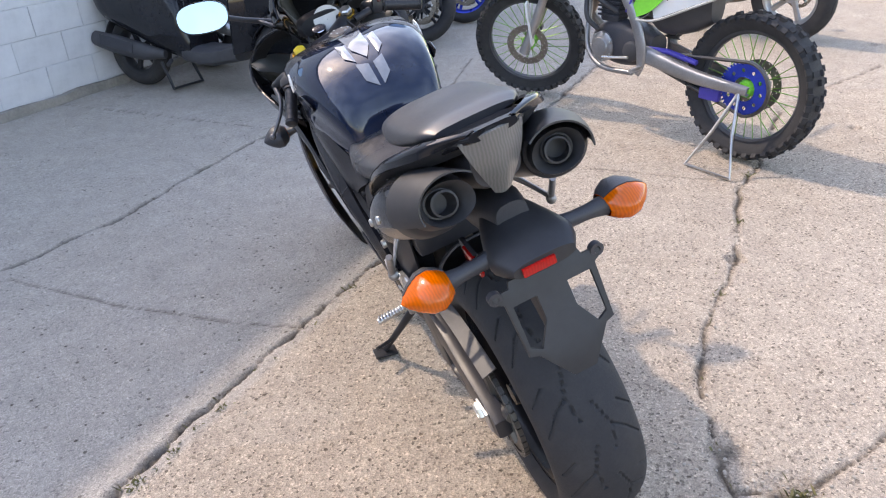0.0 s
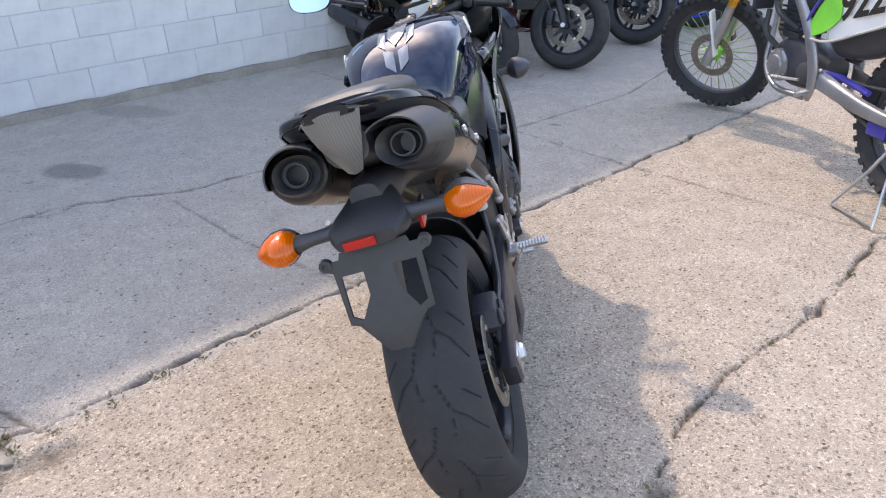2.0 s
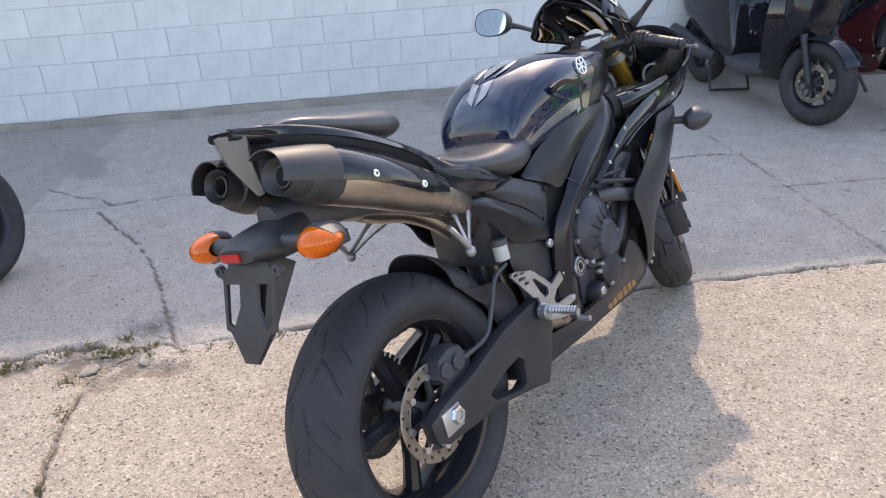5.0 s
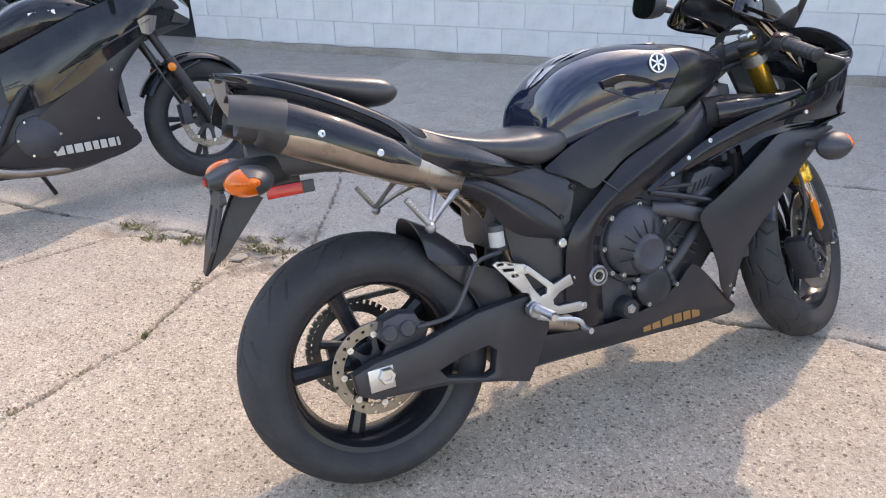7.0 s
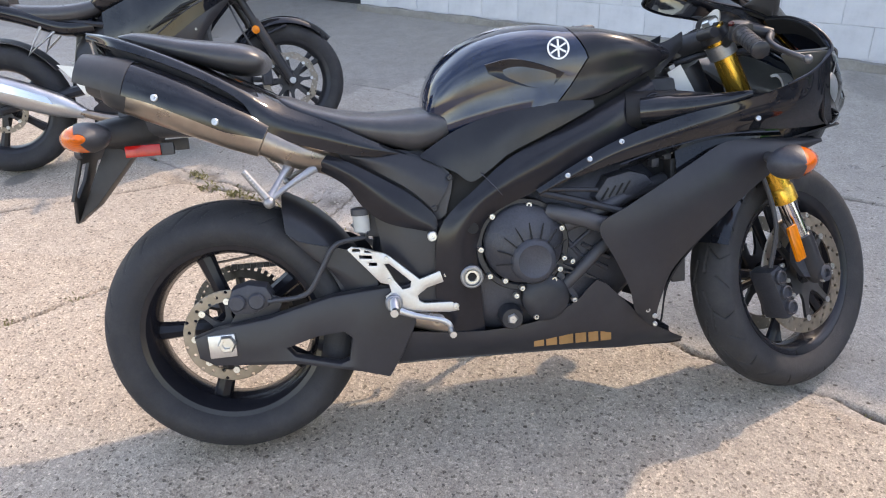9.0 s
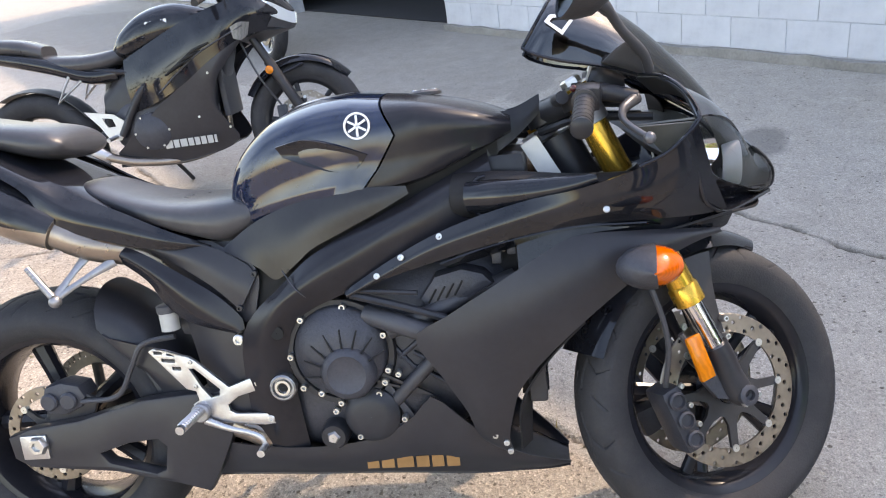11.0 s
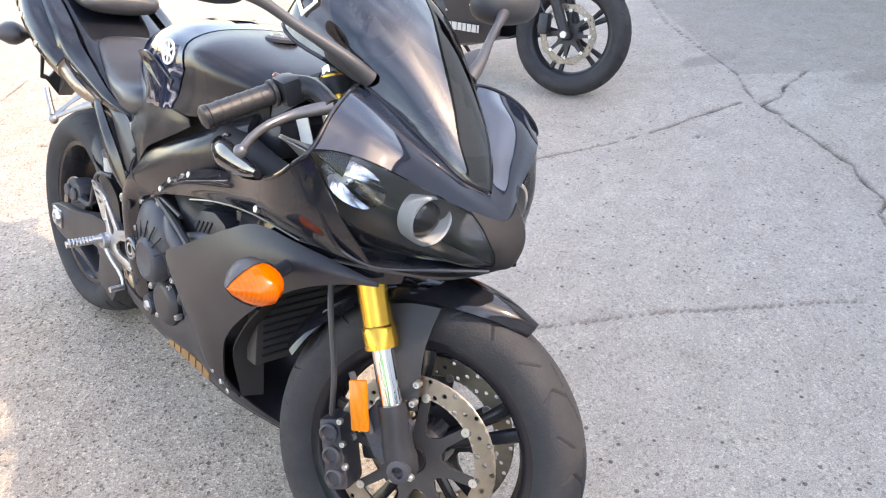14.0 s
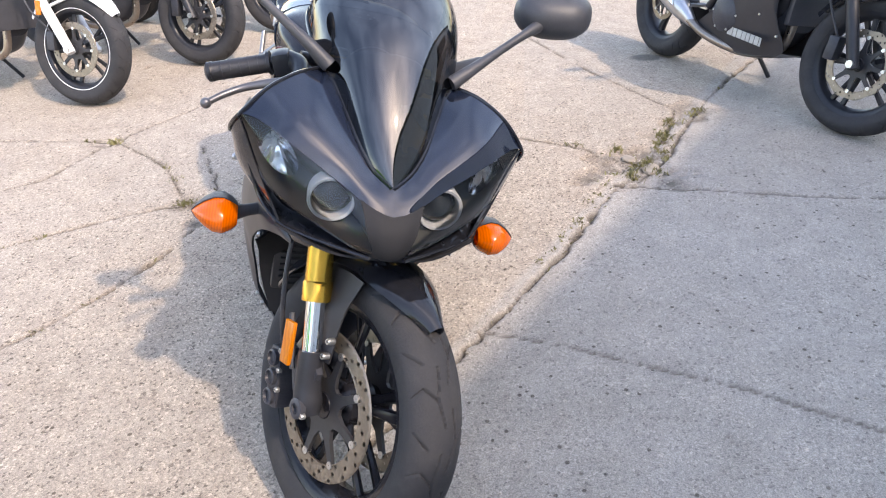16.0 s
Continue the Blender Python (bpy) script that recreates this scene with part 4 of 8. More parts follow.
for s in (1, -1):
    at_ = Matrix.Translation((s * 0.243, 1.283, 0.633)) @ (Matrix.Rotation(math.pi, 4, "Z") if s < 0 else Matrix()) @ Matrix.Diagonal((1.0, 1.85, 1.22, 1))
    fs_ = pr("front_indicator", tube([(s * 0.205, 1.262, 0.640), (s * 0.225, 1.268, 0.637), (s * 0.246, 1.274, 0.634)], [0.012, 0.012, 0.016], 12, 8), "plastic", None, "amber front indicator with a grey rear shell on a black stalk")
    pr("indicator_lens", lathe(BULB, 22, at_), "orange", fs_)
    pr("indicator_shell", half_shell([(x + 0.001, r * 1.03 + 0.0016) for x, r in BULB], *((82, 278) if s > 0 else (-98, 98)), at_), "engine", fs_)

# tank, covers and seats
def tank_ring(y, zb, zt, w, zs):
    """Half outline of the tank at y: floor, waist, shoulder height zs, crown."""
    return [(0.0, y, zb), (w * 0.92, y, zb + 0.004), (w * 0.965, y, zb + (zs - zb) * 0.45), (w, y, zs), (w * 0.90, y, zs + (zt - zs) * 0.52), (w * 0.55, y, zt - (zt - zs) * 0.10), (0.0, y, zt)]


def tank_half(rows, s, n=26, m=26):
    net = np.array([cr(tank_ring(*r), n) for r in cr(rows, m)])
    net[:, :, 0] *= s
    return net


def tank_body(rows):
    bm = bmesh.new()
    for s in (1, -1):
        net = tank_half(rows, s)
        vs = grid_faces(bm, net)
        for end in (vs[0], vs[-1]):
            try:
                bm.faces.new(end)
            except ValueError:
                pass
    bmesh.ops.remove_doubles(bm, verts=bm.verts, dist=1e-4)
    return bm


def chevron(bm):
    """Draws the seam between the tank and its front cover into an arrow shape."""
    for v in bm.verts:
        w = max(0.0, 1 - abs(v.co.y - 0.832) / 0.15)
        v.co.y += w * float(np.interp(v.co.z, [0.795, 0.836, 0.893, 0.95, 0.97], [-0.045, -0.008, 0.032, 0.002, 0.0])) * min(1.0, abs(v.co.x) / 0.10)
    return bm


TANK = [(0.500, 0.768, 0.800, 0.085, 0.785), (0.508, 0.760, 0.845, 0.112, 0.80), (0.535, 0.745, 0.894, 0.132, 0.835), (0.60, 0.757, 0.944, 0.154, 0.875), (0.68, 0.772, 0.970, 0.172, 0.900), (0.76, 0.782, 0.977, 0.184, 0.908), (0.83, 0.785, 0.970, 0.188, 0.908)]
tank = pr("fuel_tank", chevron(tank_body(TANK)), "blue", None, "glossy dark fuel tank", sharp=50)
FRONTC = [(0.834, 0.785, 0.969, 0.186, 0.908), (0.90, 0.798, 0.960, 0.186, 0.920), (0.97, 0.828, 0.944, 0.173, 0.908), (1.03, 0.852, 0.924, 0.150, 0.893), (1.068, 0.868, 0.905, 0.125, 0.886)]
pr("tank_front_cover", chevron(tank_body(FRONTC)), "satin", None, "matte black tank front cover", sharp=50)
both("head_cover", lambda: loft([[(0.100, 1.020, 0.912), (0.082, 1.070, 0.912), (0.066, 1.125, 0.934)], [(0.112, 1.020, 0.870), (0.090, 1.070, 0.882), (0.070, 1.124, 0.912)], [(0.116, 1.020, 0.825), (0.094, 1.070, 0.855), (0.070, 1.122, 0.898)]], 12, 8, 0.004), "frame", None, "black cover between tank and steering head")
cap = pr("fuel_cap", lathe([(0, 0.034), (0.006, 0.034), (0.010, 0.029), (0.010, 0.001)], 28, Matrix.Translation((0, 0.90, 0.957)) @ Matrix.Rotation(radians(-90), 4, "Y")), "plastic", tank, "black fuel cap ring")
for k in range(6):
    pr("cap_bolt", bolt((0.024 * math.cos(k * 1.047), 0.90 + 0.024 * math.sin(k * 1.047), 0.966), (0, 0, 1), 0.003, 0.003), "steel", cap)
PADM = surf("clear_tank_pad", (0.17, 0.18, 0.20), 0.12, var=0.3, coat=0.8, bump=0.0)


def on_tank(x, y, lift=0.0035):
    """The height of the tank's skin over (x, y), near its crown."""
    r = cr(TANK, 60)
    k = int(np.argmin(abs(r[:, 0] - y)))
    h = cr(tank_ring(*r[k]), 60)
    h = h[len(h) // 2:]
    j = int(np.argmin(abs(h[:, 0] - abs(x))))
    return h[j, 2] + lift


def tank_pad(outline, name):
    bm = bmesh.new()
    pts = [Vector((x, y, on_tank(x, y))) for x, y in outline]
    c = sum(pts, Vector()) / len(pts)
    c.z = on_tank(c.x, c.y) + 0.002
    top = [bm.verts.new(p) for p in pts]
    cv = bm.verts.new(c)
    for i in range(len(top)):
        bm.faces.new((top[i], top[(i + 1) % len(top)], cv))
    bmesh.ops.subdivide_edges(bm, edges=bm.edges[:], cuts=2, use_grid_fill=True)
    return part(name, bm, PADM, tank, "glossy grey protective tank pad")


tank_pad([(-0.030, 0.77), (0.030, 0.77), (0.024, 0.66), (0.0, 0.61), (-0.024, 0.66)], "tank_pad")
for s in (1, -1):
    tank_pad([(s * 0.032, 0.70), (s * 0.054, 0.72), (s * 0.052, 0.64), (s * 0.030, 0.61)], "tank_pad")
    tank_pad([(s * 0.006, 0.59), (s * 0.036, 0.605), (s * 0.032, 0.555), (s * 0.006, 0.535)], "tank_pad")
    q = Matrix.Translation((s * 0.1865, 0.796, 0.915)) @ Matrix.Rotation(s * radians(-8), 4, "Y")
    em = bmesh.new()
    add_lathe(em, [(s * 0.000, 0.021), (s * 0.003, 0.021), (s * 0.003, 0.0245), (s * 0.000, 0.0245)], 32, q, True)
    for k in range(3):
        add_box(em, (s * 0.0015, 0, 0), (0.002, 0.004, 0.038), q @ Matrix.Rotation(k * math.pi / 3, 4, "X"))
    part("tank_emblem", em, M["white"], tank, "round white emblem")
both("tank_recess", lambda: loft([[(0.178, 0.635, 0.892), (0.184, 0.69, 0.900), (0.187, 0.75, 0.885), (0.187, 0.808, 0.862)], [(0.172, 0.645, 0.872), (0.173, 0.69, 0.852), (0.176, 0.74, 0.836), (0.180, 0.785, 0.838)]], 14, 5, 0.003, -0.008), "gloss", tank)
SIDE_T = [(0.128, 0.482, 0.708), (0.142, 0.556, 0.752), (0.157, 0.628, 0.779), (0.170, 0.70, 0.797), (0.180, 0.775, 0.803), (0.182, 0.870, 0.799)]
SIDE_B = [(0.138, 0.486, 0.700), (0.152, 0.556, 0.664), (0.162, 0.590, 0.640), (0.172, 0.634, 0.666), (0.177, 0.675, 0.696), (0.182, 0.744, 0.726), (0.184, 0.819, 0.758), (0.182, 0.874, 0.784)]
SIDE_M = between_curves(SIDE_T, SIDE_B, 0.5, (0.004, 0, 0))
both("side_cover", lambda: loft([SIDE_T, SIDE_M, SIDE_B], 34, 12, 0.004), "satin", None, "satin black side cover under the tank")
# added near-black sheet that darkens the gaps behind the spar like shade
both("frame_gap_shade", lambda: loft([[(0.120, 0.50, 0.70), (0.138, 0.62, 0.72), (0.145, 0.76, 0.77), (0.140, 0.90, 0.83), (0.110, 1.04, 0.88)], [(0.130, 0.53, 0.56), (0.148, 0.62, 0.60), (0.150, 0.76, 0.68), (0.140, 0.90, 0.75), (0.110, 1.04, 0.80)]], 20, 4, 0.004), "hole")
SPU = [(0.110, 0.205, 0.744), (0.130, 0.294, 0.719), (0.142, 0.374, 0.674), (0.150, 0.455, 0.619), (0.153, 0.503, 0.569), (0.153, 0.507, 0.545)]
SPM = [(0.112, 0.200, 0.733), (0.138, 0.280, 0.703), (0.152, 0.345, 0.662), (0.158, 0.40, 0.610), (0.158, 0.447, 0.566), (0.157, 0.497, 0.540)]
SPL = [(0.100, 0.198, 0.722), (0.118, 0.262, 0.686), (0.130, 0.311, 0.650), (0.136, 0.342, 0.602), (0.140, 0.39, 0.562), (0.148, 0.485, 0.533)]
both("subframe_plate", lambda: loft([SPU, SPM, SPL], 30, 10, 0.006), "satin")
both("subframe_cover", lambda: loft([[(0.120, 0.320, 0.727), (0.126, 0.447, 0.712), (0.140, 0.522, 0.676), (0.144, 0.546, 0.650)], [(0.128, 0.325, 0.718), (0.138, 0.425, 0.690), (0.150, 0.50, 0.640), (0.152, 0.530, 0.622)], [(0.120, 0.330, 0.708), (0.134, 0.40, 0.667), (0.144, 0.456, 0.628), (0.148, 0.502, 0.581)]], 22, 8, 0.005), "matte")
both("frame_rear", lambda: loft([[(0.108, 0.36, 0.595), (0.110, 0.372, 0.52), (0.112, 0.385, 0.43), (0.112, 0.40, 0.36)], [(0.128, 0.43, 0.565), (0.132, 0.435, 0.52), (0.132, 0.44, 0.44), (0.130, 0.45, 0.36)], [(0.142, 0.505, 0.54), (0.142, 0.498, 0.50), (0.140, 0.494, 0.44), (0.135, 0.50, 0.36)]], 22, 9, 0.005), "matte")
both("subframe_inner", lambda: loft([[(0.09, 0.22, 0.735), (0.10, 0.34, 0.68), (0.10, 0.37, 0.56)], [(0.11, 0.34, 0.735), (0.13, 0.46, 0.65), (0.13, 0.50, 0.55)], [(0.11, 0.45, 0.72), (0.14, 0.545, 0.66), (0.14, 0.53, 0.57)]], 14, 8, 0.004), "plastic")
both("subframe_bolt", lambda: bolt((0.155, 0.492, 0.523), (1, 0, 0), 0.012, 0.007), "steel")
both("subframe_bolt", lambda: bolt((0.150, 0.503, 0.586), (1, 0, 0), 0.007, 0.005), "frame")
both("subframe_bolt", lambda: bolt((0.148, 0.543, 0.653), (1, 0, 0), 0.007, 0.005), "frame")
SEAT = [(0.165, 0.845, 0.862, 0.06), (0.19, 0.820, 0.860, 0.088), (0.25, 0.790, 0.835, 0.105), (0.33, 0.755, 0.814, 0.125), (0.41, 0.728, 0.806, 0.142), (0.48, 0.710, 0.808, 0.150), (0.53, 0.722, 0.808, 0.142), (0.558, 0.738, 0.796, 0.126), (0.566, 0.752, 0.780, 0.10)]
pr("rider_seat", hull(SEAT, 36, 36, 3.0), "seat", None, "black vinyl rider seat")
TAIL = [(-0.228, 1.012, 1.030, 0.040), (-0.15, 0.975, 1.010, 0.085), (-0.06, 0.935, 0.974, 0.104), (0.05, 0.880, 0.922, 0.112), (0.15, 0.826, 0.872, 0.118), (0.25, 0.765, 0.812, 0.122), (0.36, 0.724, 0.760, 0.126), (0.445, 0.702, 0.716, 0.112)]
tf = pr("tail_fairing", hull(TAIL, 32, 34, 3.4), "gloss", None, "glossy black tail fairing with wide side wings")
TU = [(0.030, -0.230, 1.034), (0.090, -0.155, 1.016), (0.110, -0.064, 0.980), (0.119, 0.035, 0.930), (0.127, 0.13, 0.880), (0.133, 0.20, 0.838), (0.137, 0.289, 0.797), (0.134, 0.37, 0.753), (0.118, 0.452, 0.712)]
TL = [(0.046, -0.208, 1.015), (0.112, -0.155, 0.994), (0.148, -0.068, 0.961), (0.164, 0.028, 0.914), (0.170, 0.110, 0.858), (0.162, 0.150, 0.790), (0.148, 0.278, 0.735), (0.138, 0.36, 0.716), (0.117, 0.449, 0.707)]
TM = [(0.042, -0.222, 1.026), (0.106, -0.156, 1.011), (0.138, -0.066, 0.977), (0.151, 0.033, 0.929), (0.160, 0.120, 0.874), (0.160, 0.178, 0.816), (0.153, 0.283, 0.769), (0.144, 0.365, 0.735), (0.121, 0.451, 0.710)]
both("tail_wing", lambda: loft([TU, TM, TL], 44, 10, 0.004), "gloss", tf)
both("tail_lining", lambda: loft([[(x - 0.008, y, z) for x, y, z in TL[:6]], [(x - 0.03, y + 0.02, z - 0.03) for x, y, z in TL[:6]]], 20, 4, 0.003), "plastic", tf)
both("tail_inlay", lambda: box((0.139, 0.045, 0.895), (0.004, 0.035, 0.010), Matrix.Translation((0, 0.045, 0.895)) @ Matrix.Rotation(radians(-27), 4, "X") @ Matrix.Translation((0, -0.045, -0.895)), 0.001), "engine", tf)
pr("passenger_seat", hull([(-0.150, 1.008, 1.022, 0.070), (-0.11, 0.985, 1.025, 0.092), (0.0, 0.945, 1.003, 0.105), (0.085, 0.916, 0.990, 0.107), (0.125, 0.912, 0.980, 0.103), (0.146, 0.918, 0.966, 0.094), (0.156, 0.932, 0.952, 0.080)], 36, 34, 2.7), "seat", None, "black passenger seat pad")
tl = pr("tail_lamp", loft([[(-0.052, -0.206, 1.014), (0.0, -0.230, 1.024), (0.052, -0.206, 1.014)], [(-0.038, -0.204, 0.968), (0, -0.218, 0.966), (0.038, -0.204, 0.968)], [(-0.012, -0.180, 0.902), (0, -0.184, 0.899), (0.012, -0.180, 0.902)]], 17, 10, 0.006), "tail_lens", None, "clear ribbed tail lamp lens")
for k in range(11):
    x = -0.040 + 0.008 * k
    zlo = 0.910 + abs(x) * 1.9
    pr("lens_rib", tube([(x, -0.2335 + abs(x) * 0.40, 1.018 - abs(x) * 0.15), (x * 0.95, -0.219 + abs(x) * 0.30 - 0.10 * abs(x), (1.018 + zlo) / 2), (x * 0.85, -0.191 - abs(x) * 0.15, zlo)], 0.0016, 5), "greydecal", tl)
pr("tail_lamp_housing", hull([(-0.192, 0.915, 1.005, 0.042), (-0.175, 0.905, 0.985, 0.044), (-0.10, 0.88, 0.95, 0.05), (0.0, 0.84, 0.9, 0.05)], 16, 8, 3), "plastic", tl)

# twin under-seat silencers
SIL = [(0.098, -0.205, 0.930), (0.118, -0.135, 0.908), (0.132, -0.06, 0.876), (0.139, 0.06, 0.816), (0.130, 0.17, 0.757)]
for s in (1, -1):
    ax = [Vector((s * x, y, z)) for x, y, z in cr(SIL, 60)]

    def can(seq, n=32, e=2.2, a0=0.0, a1=2 * math.pi, shut=True):
        """Rings along the silencer's axis: (share of its length, half width, half height)."""
        out = []
        for f, ru, rv in seq:
            k = f * (len(ax) - 1)
            i = int(min(max(k, 0), len(ax) - 2))
            d = (ax[i + 1] - ax[i])
            p = ax[i] + d * (k - i)
            d.normalize()
            u = Vector((s, 0, 0))
            v = Vector((1, 0, 0)).cross(d).normalized()
            if shut:
                out.append(ring(p, u, v, n, ru, rv, e))
            else:
                out.append([p + u * (ru * math.cos(q)) + v * (rv * math.sin(q)) for q in np.linspace(a0, a1, n)])
        return out

    body = bmesh.new()
    vs = grid_faces(body, can([(0.16, 0.052, 0.052), (0.2, 0.056, 0.055), (0.5, 0.057, 0.054), (0.8, 0.050, 0.047), (0.93, 0.042, 0.040), (0.935, 0.036, 0.035), (1.0, 0.035, 0.034)]), True)
    body.faces.new(vs[-1])
    sil = pr("silencer", body, "titan", None, "brownish titanium silencer with a black end cap")
    capm = bmesh.new()
    vs = grid_faces(capm, can([(0.25, 0.0565, 0.0550), (0.22, 0.0585, 0.0565), (0.13, 0.059, 0.051), (0.10, 0.057, 0.047), (0.09, 0.051, 0.041), (0.02, 0.048, 0.037), (-0.01, 0.045, 0.034), (0.0, 0.041, 0.031), (0.06, 0.028, 0.024), (0.06, 0.024, 0.022), (0.02, 0.0225, 0.0215), (0.018, 0.019, 0.018), (0.10, 0.018, 0.017)], 40, 2.1), True)
    capm.faces.new(vs[-1])
    bmesh.ops.recalc_face_normals(capm, faces=capm.faces)
    pr("end_cap", capm, "soot", sil)
    hood = bmesh.new()
    grid_faces(hood, can([(-0.075, 0.059, 0.049), (-0.02, 0.062, 0.052), (0.06, 0.0645, 0.055), (0.14, 0.0650, 0.058), (0.22, 0.0630, 0.0595)], 22, 2, -0.25, 2.35, False))
    bmesh.ops.recalc_face_normals(hood, faces=hood.faces)
    bmesh.ops.solidify(hood, geom=hood.faces[:], thickness=0.003)
    pr("cap_hood", hood, "soot", sil)
    sh = bmesh.new()
    rows = []
    for f in np.linspace(0.205, 0.93, 18):
        lo_ = np.interp(f, [0.24, 0.4, 0.75, 0.93], [-0.25, -0.18, -0.22, 0.1])
        r = np.interp(f, [0.24, 0.5, 0.8, 0.93], [0.061, 0.061, 0.055, 0.047])
        rows += can([(f, r, r - 0.002)], 14, 2, lo_, 2.0, False)
    grid_faces(sh, rows)
    bmesh.ops.recalc_face_normals(sh, faces=sh.faces)
    bmesh.ops.solidify(sh, geom=sh.faces[:], thickness=0.003)
    pr("heat_shield", sh, "gloss", sil, "dark heat shield")
    for x, y, z in ((0.190, -0.061, 0.880), (0.194, 0.055, 0.821)):
        pr("shield_bolt", bolt((s * x, y, z), (s, 0, 0.1), 0.008, 0.006), "steel", sil)
    pr("link_pipe", tube([(s * 0.130, 0.165, 0.759), (s * 0.122, 0.205, 0.738), (s * 0.085, 0.28, 0.705), (s * 0.04, 0.36, 0.62), (s * 0.03, 0.41, 0.48), (s * 0.04, 0.43, 0.36)], [0.037, 0.035, 0.028, 0.026, 0.026, 0.03], 14, 22), "titan")
pr("collector_pipe", tube([(0.06, 0.36, 0.38), (0.10, 0.43, 0.335), (0.115, 0.49, 0.315), (0.09, 0.56, 0.25), (0.0, 0.70, 0.23)], [0.032, 0.036, 0.036, 0.034, 0.034], 14, 18), "titan", None, "stained steel collector pipe")
pr("pipe_sensor", lathe([(0.14, 0.001), (0.14, 0.011), (0.152, 0.011), (0.152, 0.006), (0.146, 0.005), (0.146, 0.001)], 12, Matrix.Translation((0, 0.486, 0.318))), "titan")
pr("shock", tube([(0.0, 0.36, 0.36), (0.0, 0.40, 0.58)], 0.03, 14), "frame")
pr("shock_reservoir", tube([(0.03, 0.37, 0.60), (0.03, 0.34, 0.66)], 0.024, 14), "plastic")
pr("undertray", hull([(-0.19, 0.80, 0.875, 0.03), (-0.12, 0.79, 0.87, 0.045), (0.0, 0.78, 0.84, 0.05), (0.2, 0.72, 0.80, 0.07), (0.4, 0.62, 0.74, 0.09)], 16, 14, 3), "plastic")
pr("battery_box", box((0, 0.42, 0.62), (0.20, 0.16, 0.20), Matrix(), 0.02), "plastic")

# plate carrier, rear indicators and reflectors
tailb = pr("plate_carrier", hull([(-0.285, 0.795, 0.822, 0.055), (-0.24, 0.78, 0.84, 0.075), (-0.17, 0.77, 0.85, 0.06), (-0.11, 0.78, 0.86, 0.035)], 22, 12, 2.8), "soot", None, "black rear plate carrier with a tapered mud flap")
TILT_ = Matrix.Translation((0, -0.262, 0.79)) @ Matrix.Rotation(radians(-90), 4, "Z") @ Matrix.Rotation(radians(-20), 4, "Y")
FLAP = [(-0.062, 0.0), (0.062, 0.0), (0.066, -0.012), (0.094, -0.012), (0.098, -0.02), (0.090, -0.03), (0.082, -0.034), (0.078, -0.13), (0.062, -0.135), (0.020, -0.192), (-0.020, -0.192), (-0.062, -0.135), (-0.078, -0.13), (-0.082, -0.034), (-0.090, -0.03), (-0.098, -0.02), (-0.094, -0.012), (-0.066, -0.012)]
FW = [(0.028, -0.042), (0.070, -0.042), (0.070, -0.116), (0.052, -0.126), (0.028, -0.085)]
pr("mud_flap", moved(plate(FLAP, (FW, [(-y, z) for y, z in FW]), -0.004, 0.004, 0.0015), TILT_), "soot", tailb)
pr("flap_rib", plate([(-0.225, 0.795), (-0.174, 0.755), (-0.275, 0.645), (-0.322, 0.612), (-0.268, 0.72)], (), -0.024, 0.024, 0.004), "soot", tailb)
pr("rear_reflector", box((-0.012, -0.288, 0.808), (0.058, 0.006, 0.016), Matrix(), 0.002), "red", tailb, "red rear reflector bar")
for s in (1, -1):
    pr("carrier_lug", lathe([(-0.006, 0.006), (-0.006, 0.012), (0.006, 0.012), (0.006, 0.006)], 14, Matrix.Translation((s * 0.092, -0.268, 0.775)) @ Matrix.Rotation(radians(90), 4, "Z"), True), "plastic", tailb)
    br = pr("side_reflector", box((s * 0.070, -0.105, 0.768), (0.010, 0.075, 0.028), Matrix(), 0.003), "plastic")
    pr("reflector_lens", box((s * 0.076, -0.135, 0.768), (0.008, 0.078, 0.026), Matrix(), 0.002), "red", br, "red side reflector")
    at_ = Matrix.Translation((s * 0.142, -0.220, 0.810)) @ (Matrix.Rotation(math.pi, 4, "Z") if s < 0 else Matrix()) @ Matrix.Diagonal((1.0, 1.7, 1.08, 1))
    ri = pr("rear_indicator", tube([(s * 0.05, -0.215, 0.812), (s * 0.09, -0.218, 0.812), (s * 0.125, -0.219, 0.811), (s * 0.146, -0.220, 0.810)], [0.018, 0.013, 0.013, 0.018], 14, 12), "plastic", None, "amber rear indicator with a black front shell")
    pr("indicator_lens", lathe(BULB, 22, at_), "orange", ri)
    pr("indicator_shell", half_shell([(x, r + 0.0015) for x, r in BULB[:6]], *((-75, 105) if s > 0 else (105, 285)), at_), "plastic", ri)

# foot controls, side stand and pegs
HANG = [(0.296, 0.512), (0.307, 0.518), (0.380, 0.495), (0.392, 0.486), (0.454, 0.426), (0.507, 0.443), (0.519, 0.442), (0.528, 0.430), (0.521, 0.417), (0.470, 0.404), (0.447, 0.388), (0.449, 0.375), (0.461, 0.368), (0.533, 0.364), (0.545, 0.354), (0.541, 0.342), (0.518, 0.340), (0.402, 0.352), (0.380, 0.362), (0.372, 0.393), (0.387, 0.401), (0.383, 0.421), (0.364, 0.427)]
SL = [[(0.308, 0.512), (0.325, 0.511), (0.325, 0.505), (0.308, 0.506)], [(0.335, 0.508), (0.350, 0.505), (0.350, 0.499), (0.335, 0.502)], [(0.322, 0.496), (0.350, 0.492), (0.350, 0.485), (0.322, 0.489)], [(0.342, 0.477), (0.360, 0.475), (0.360, 0.468), (0.342, 0.470)], [(0.377, 0.470), (0.387, 0.470), (0.434, 0.423), (0.431, 0.409), (0.413, 0.406), (0.396, 0.430)]]
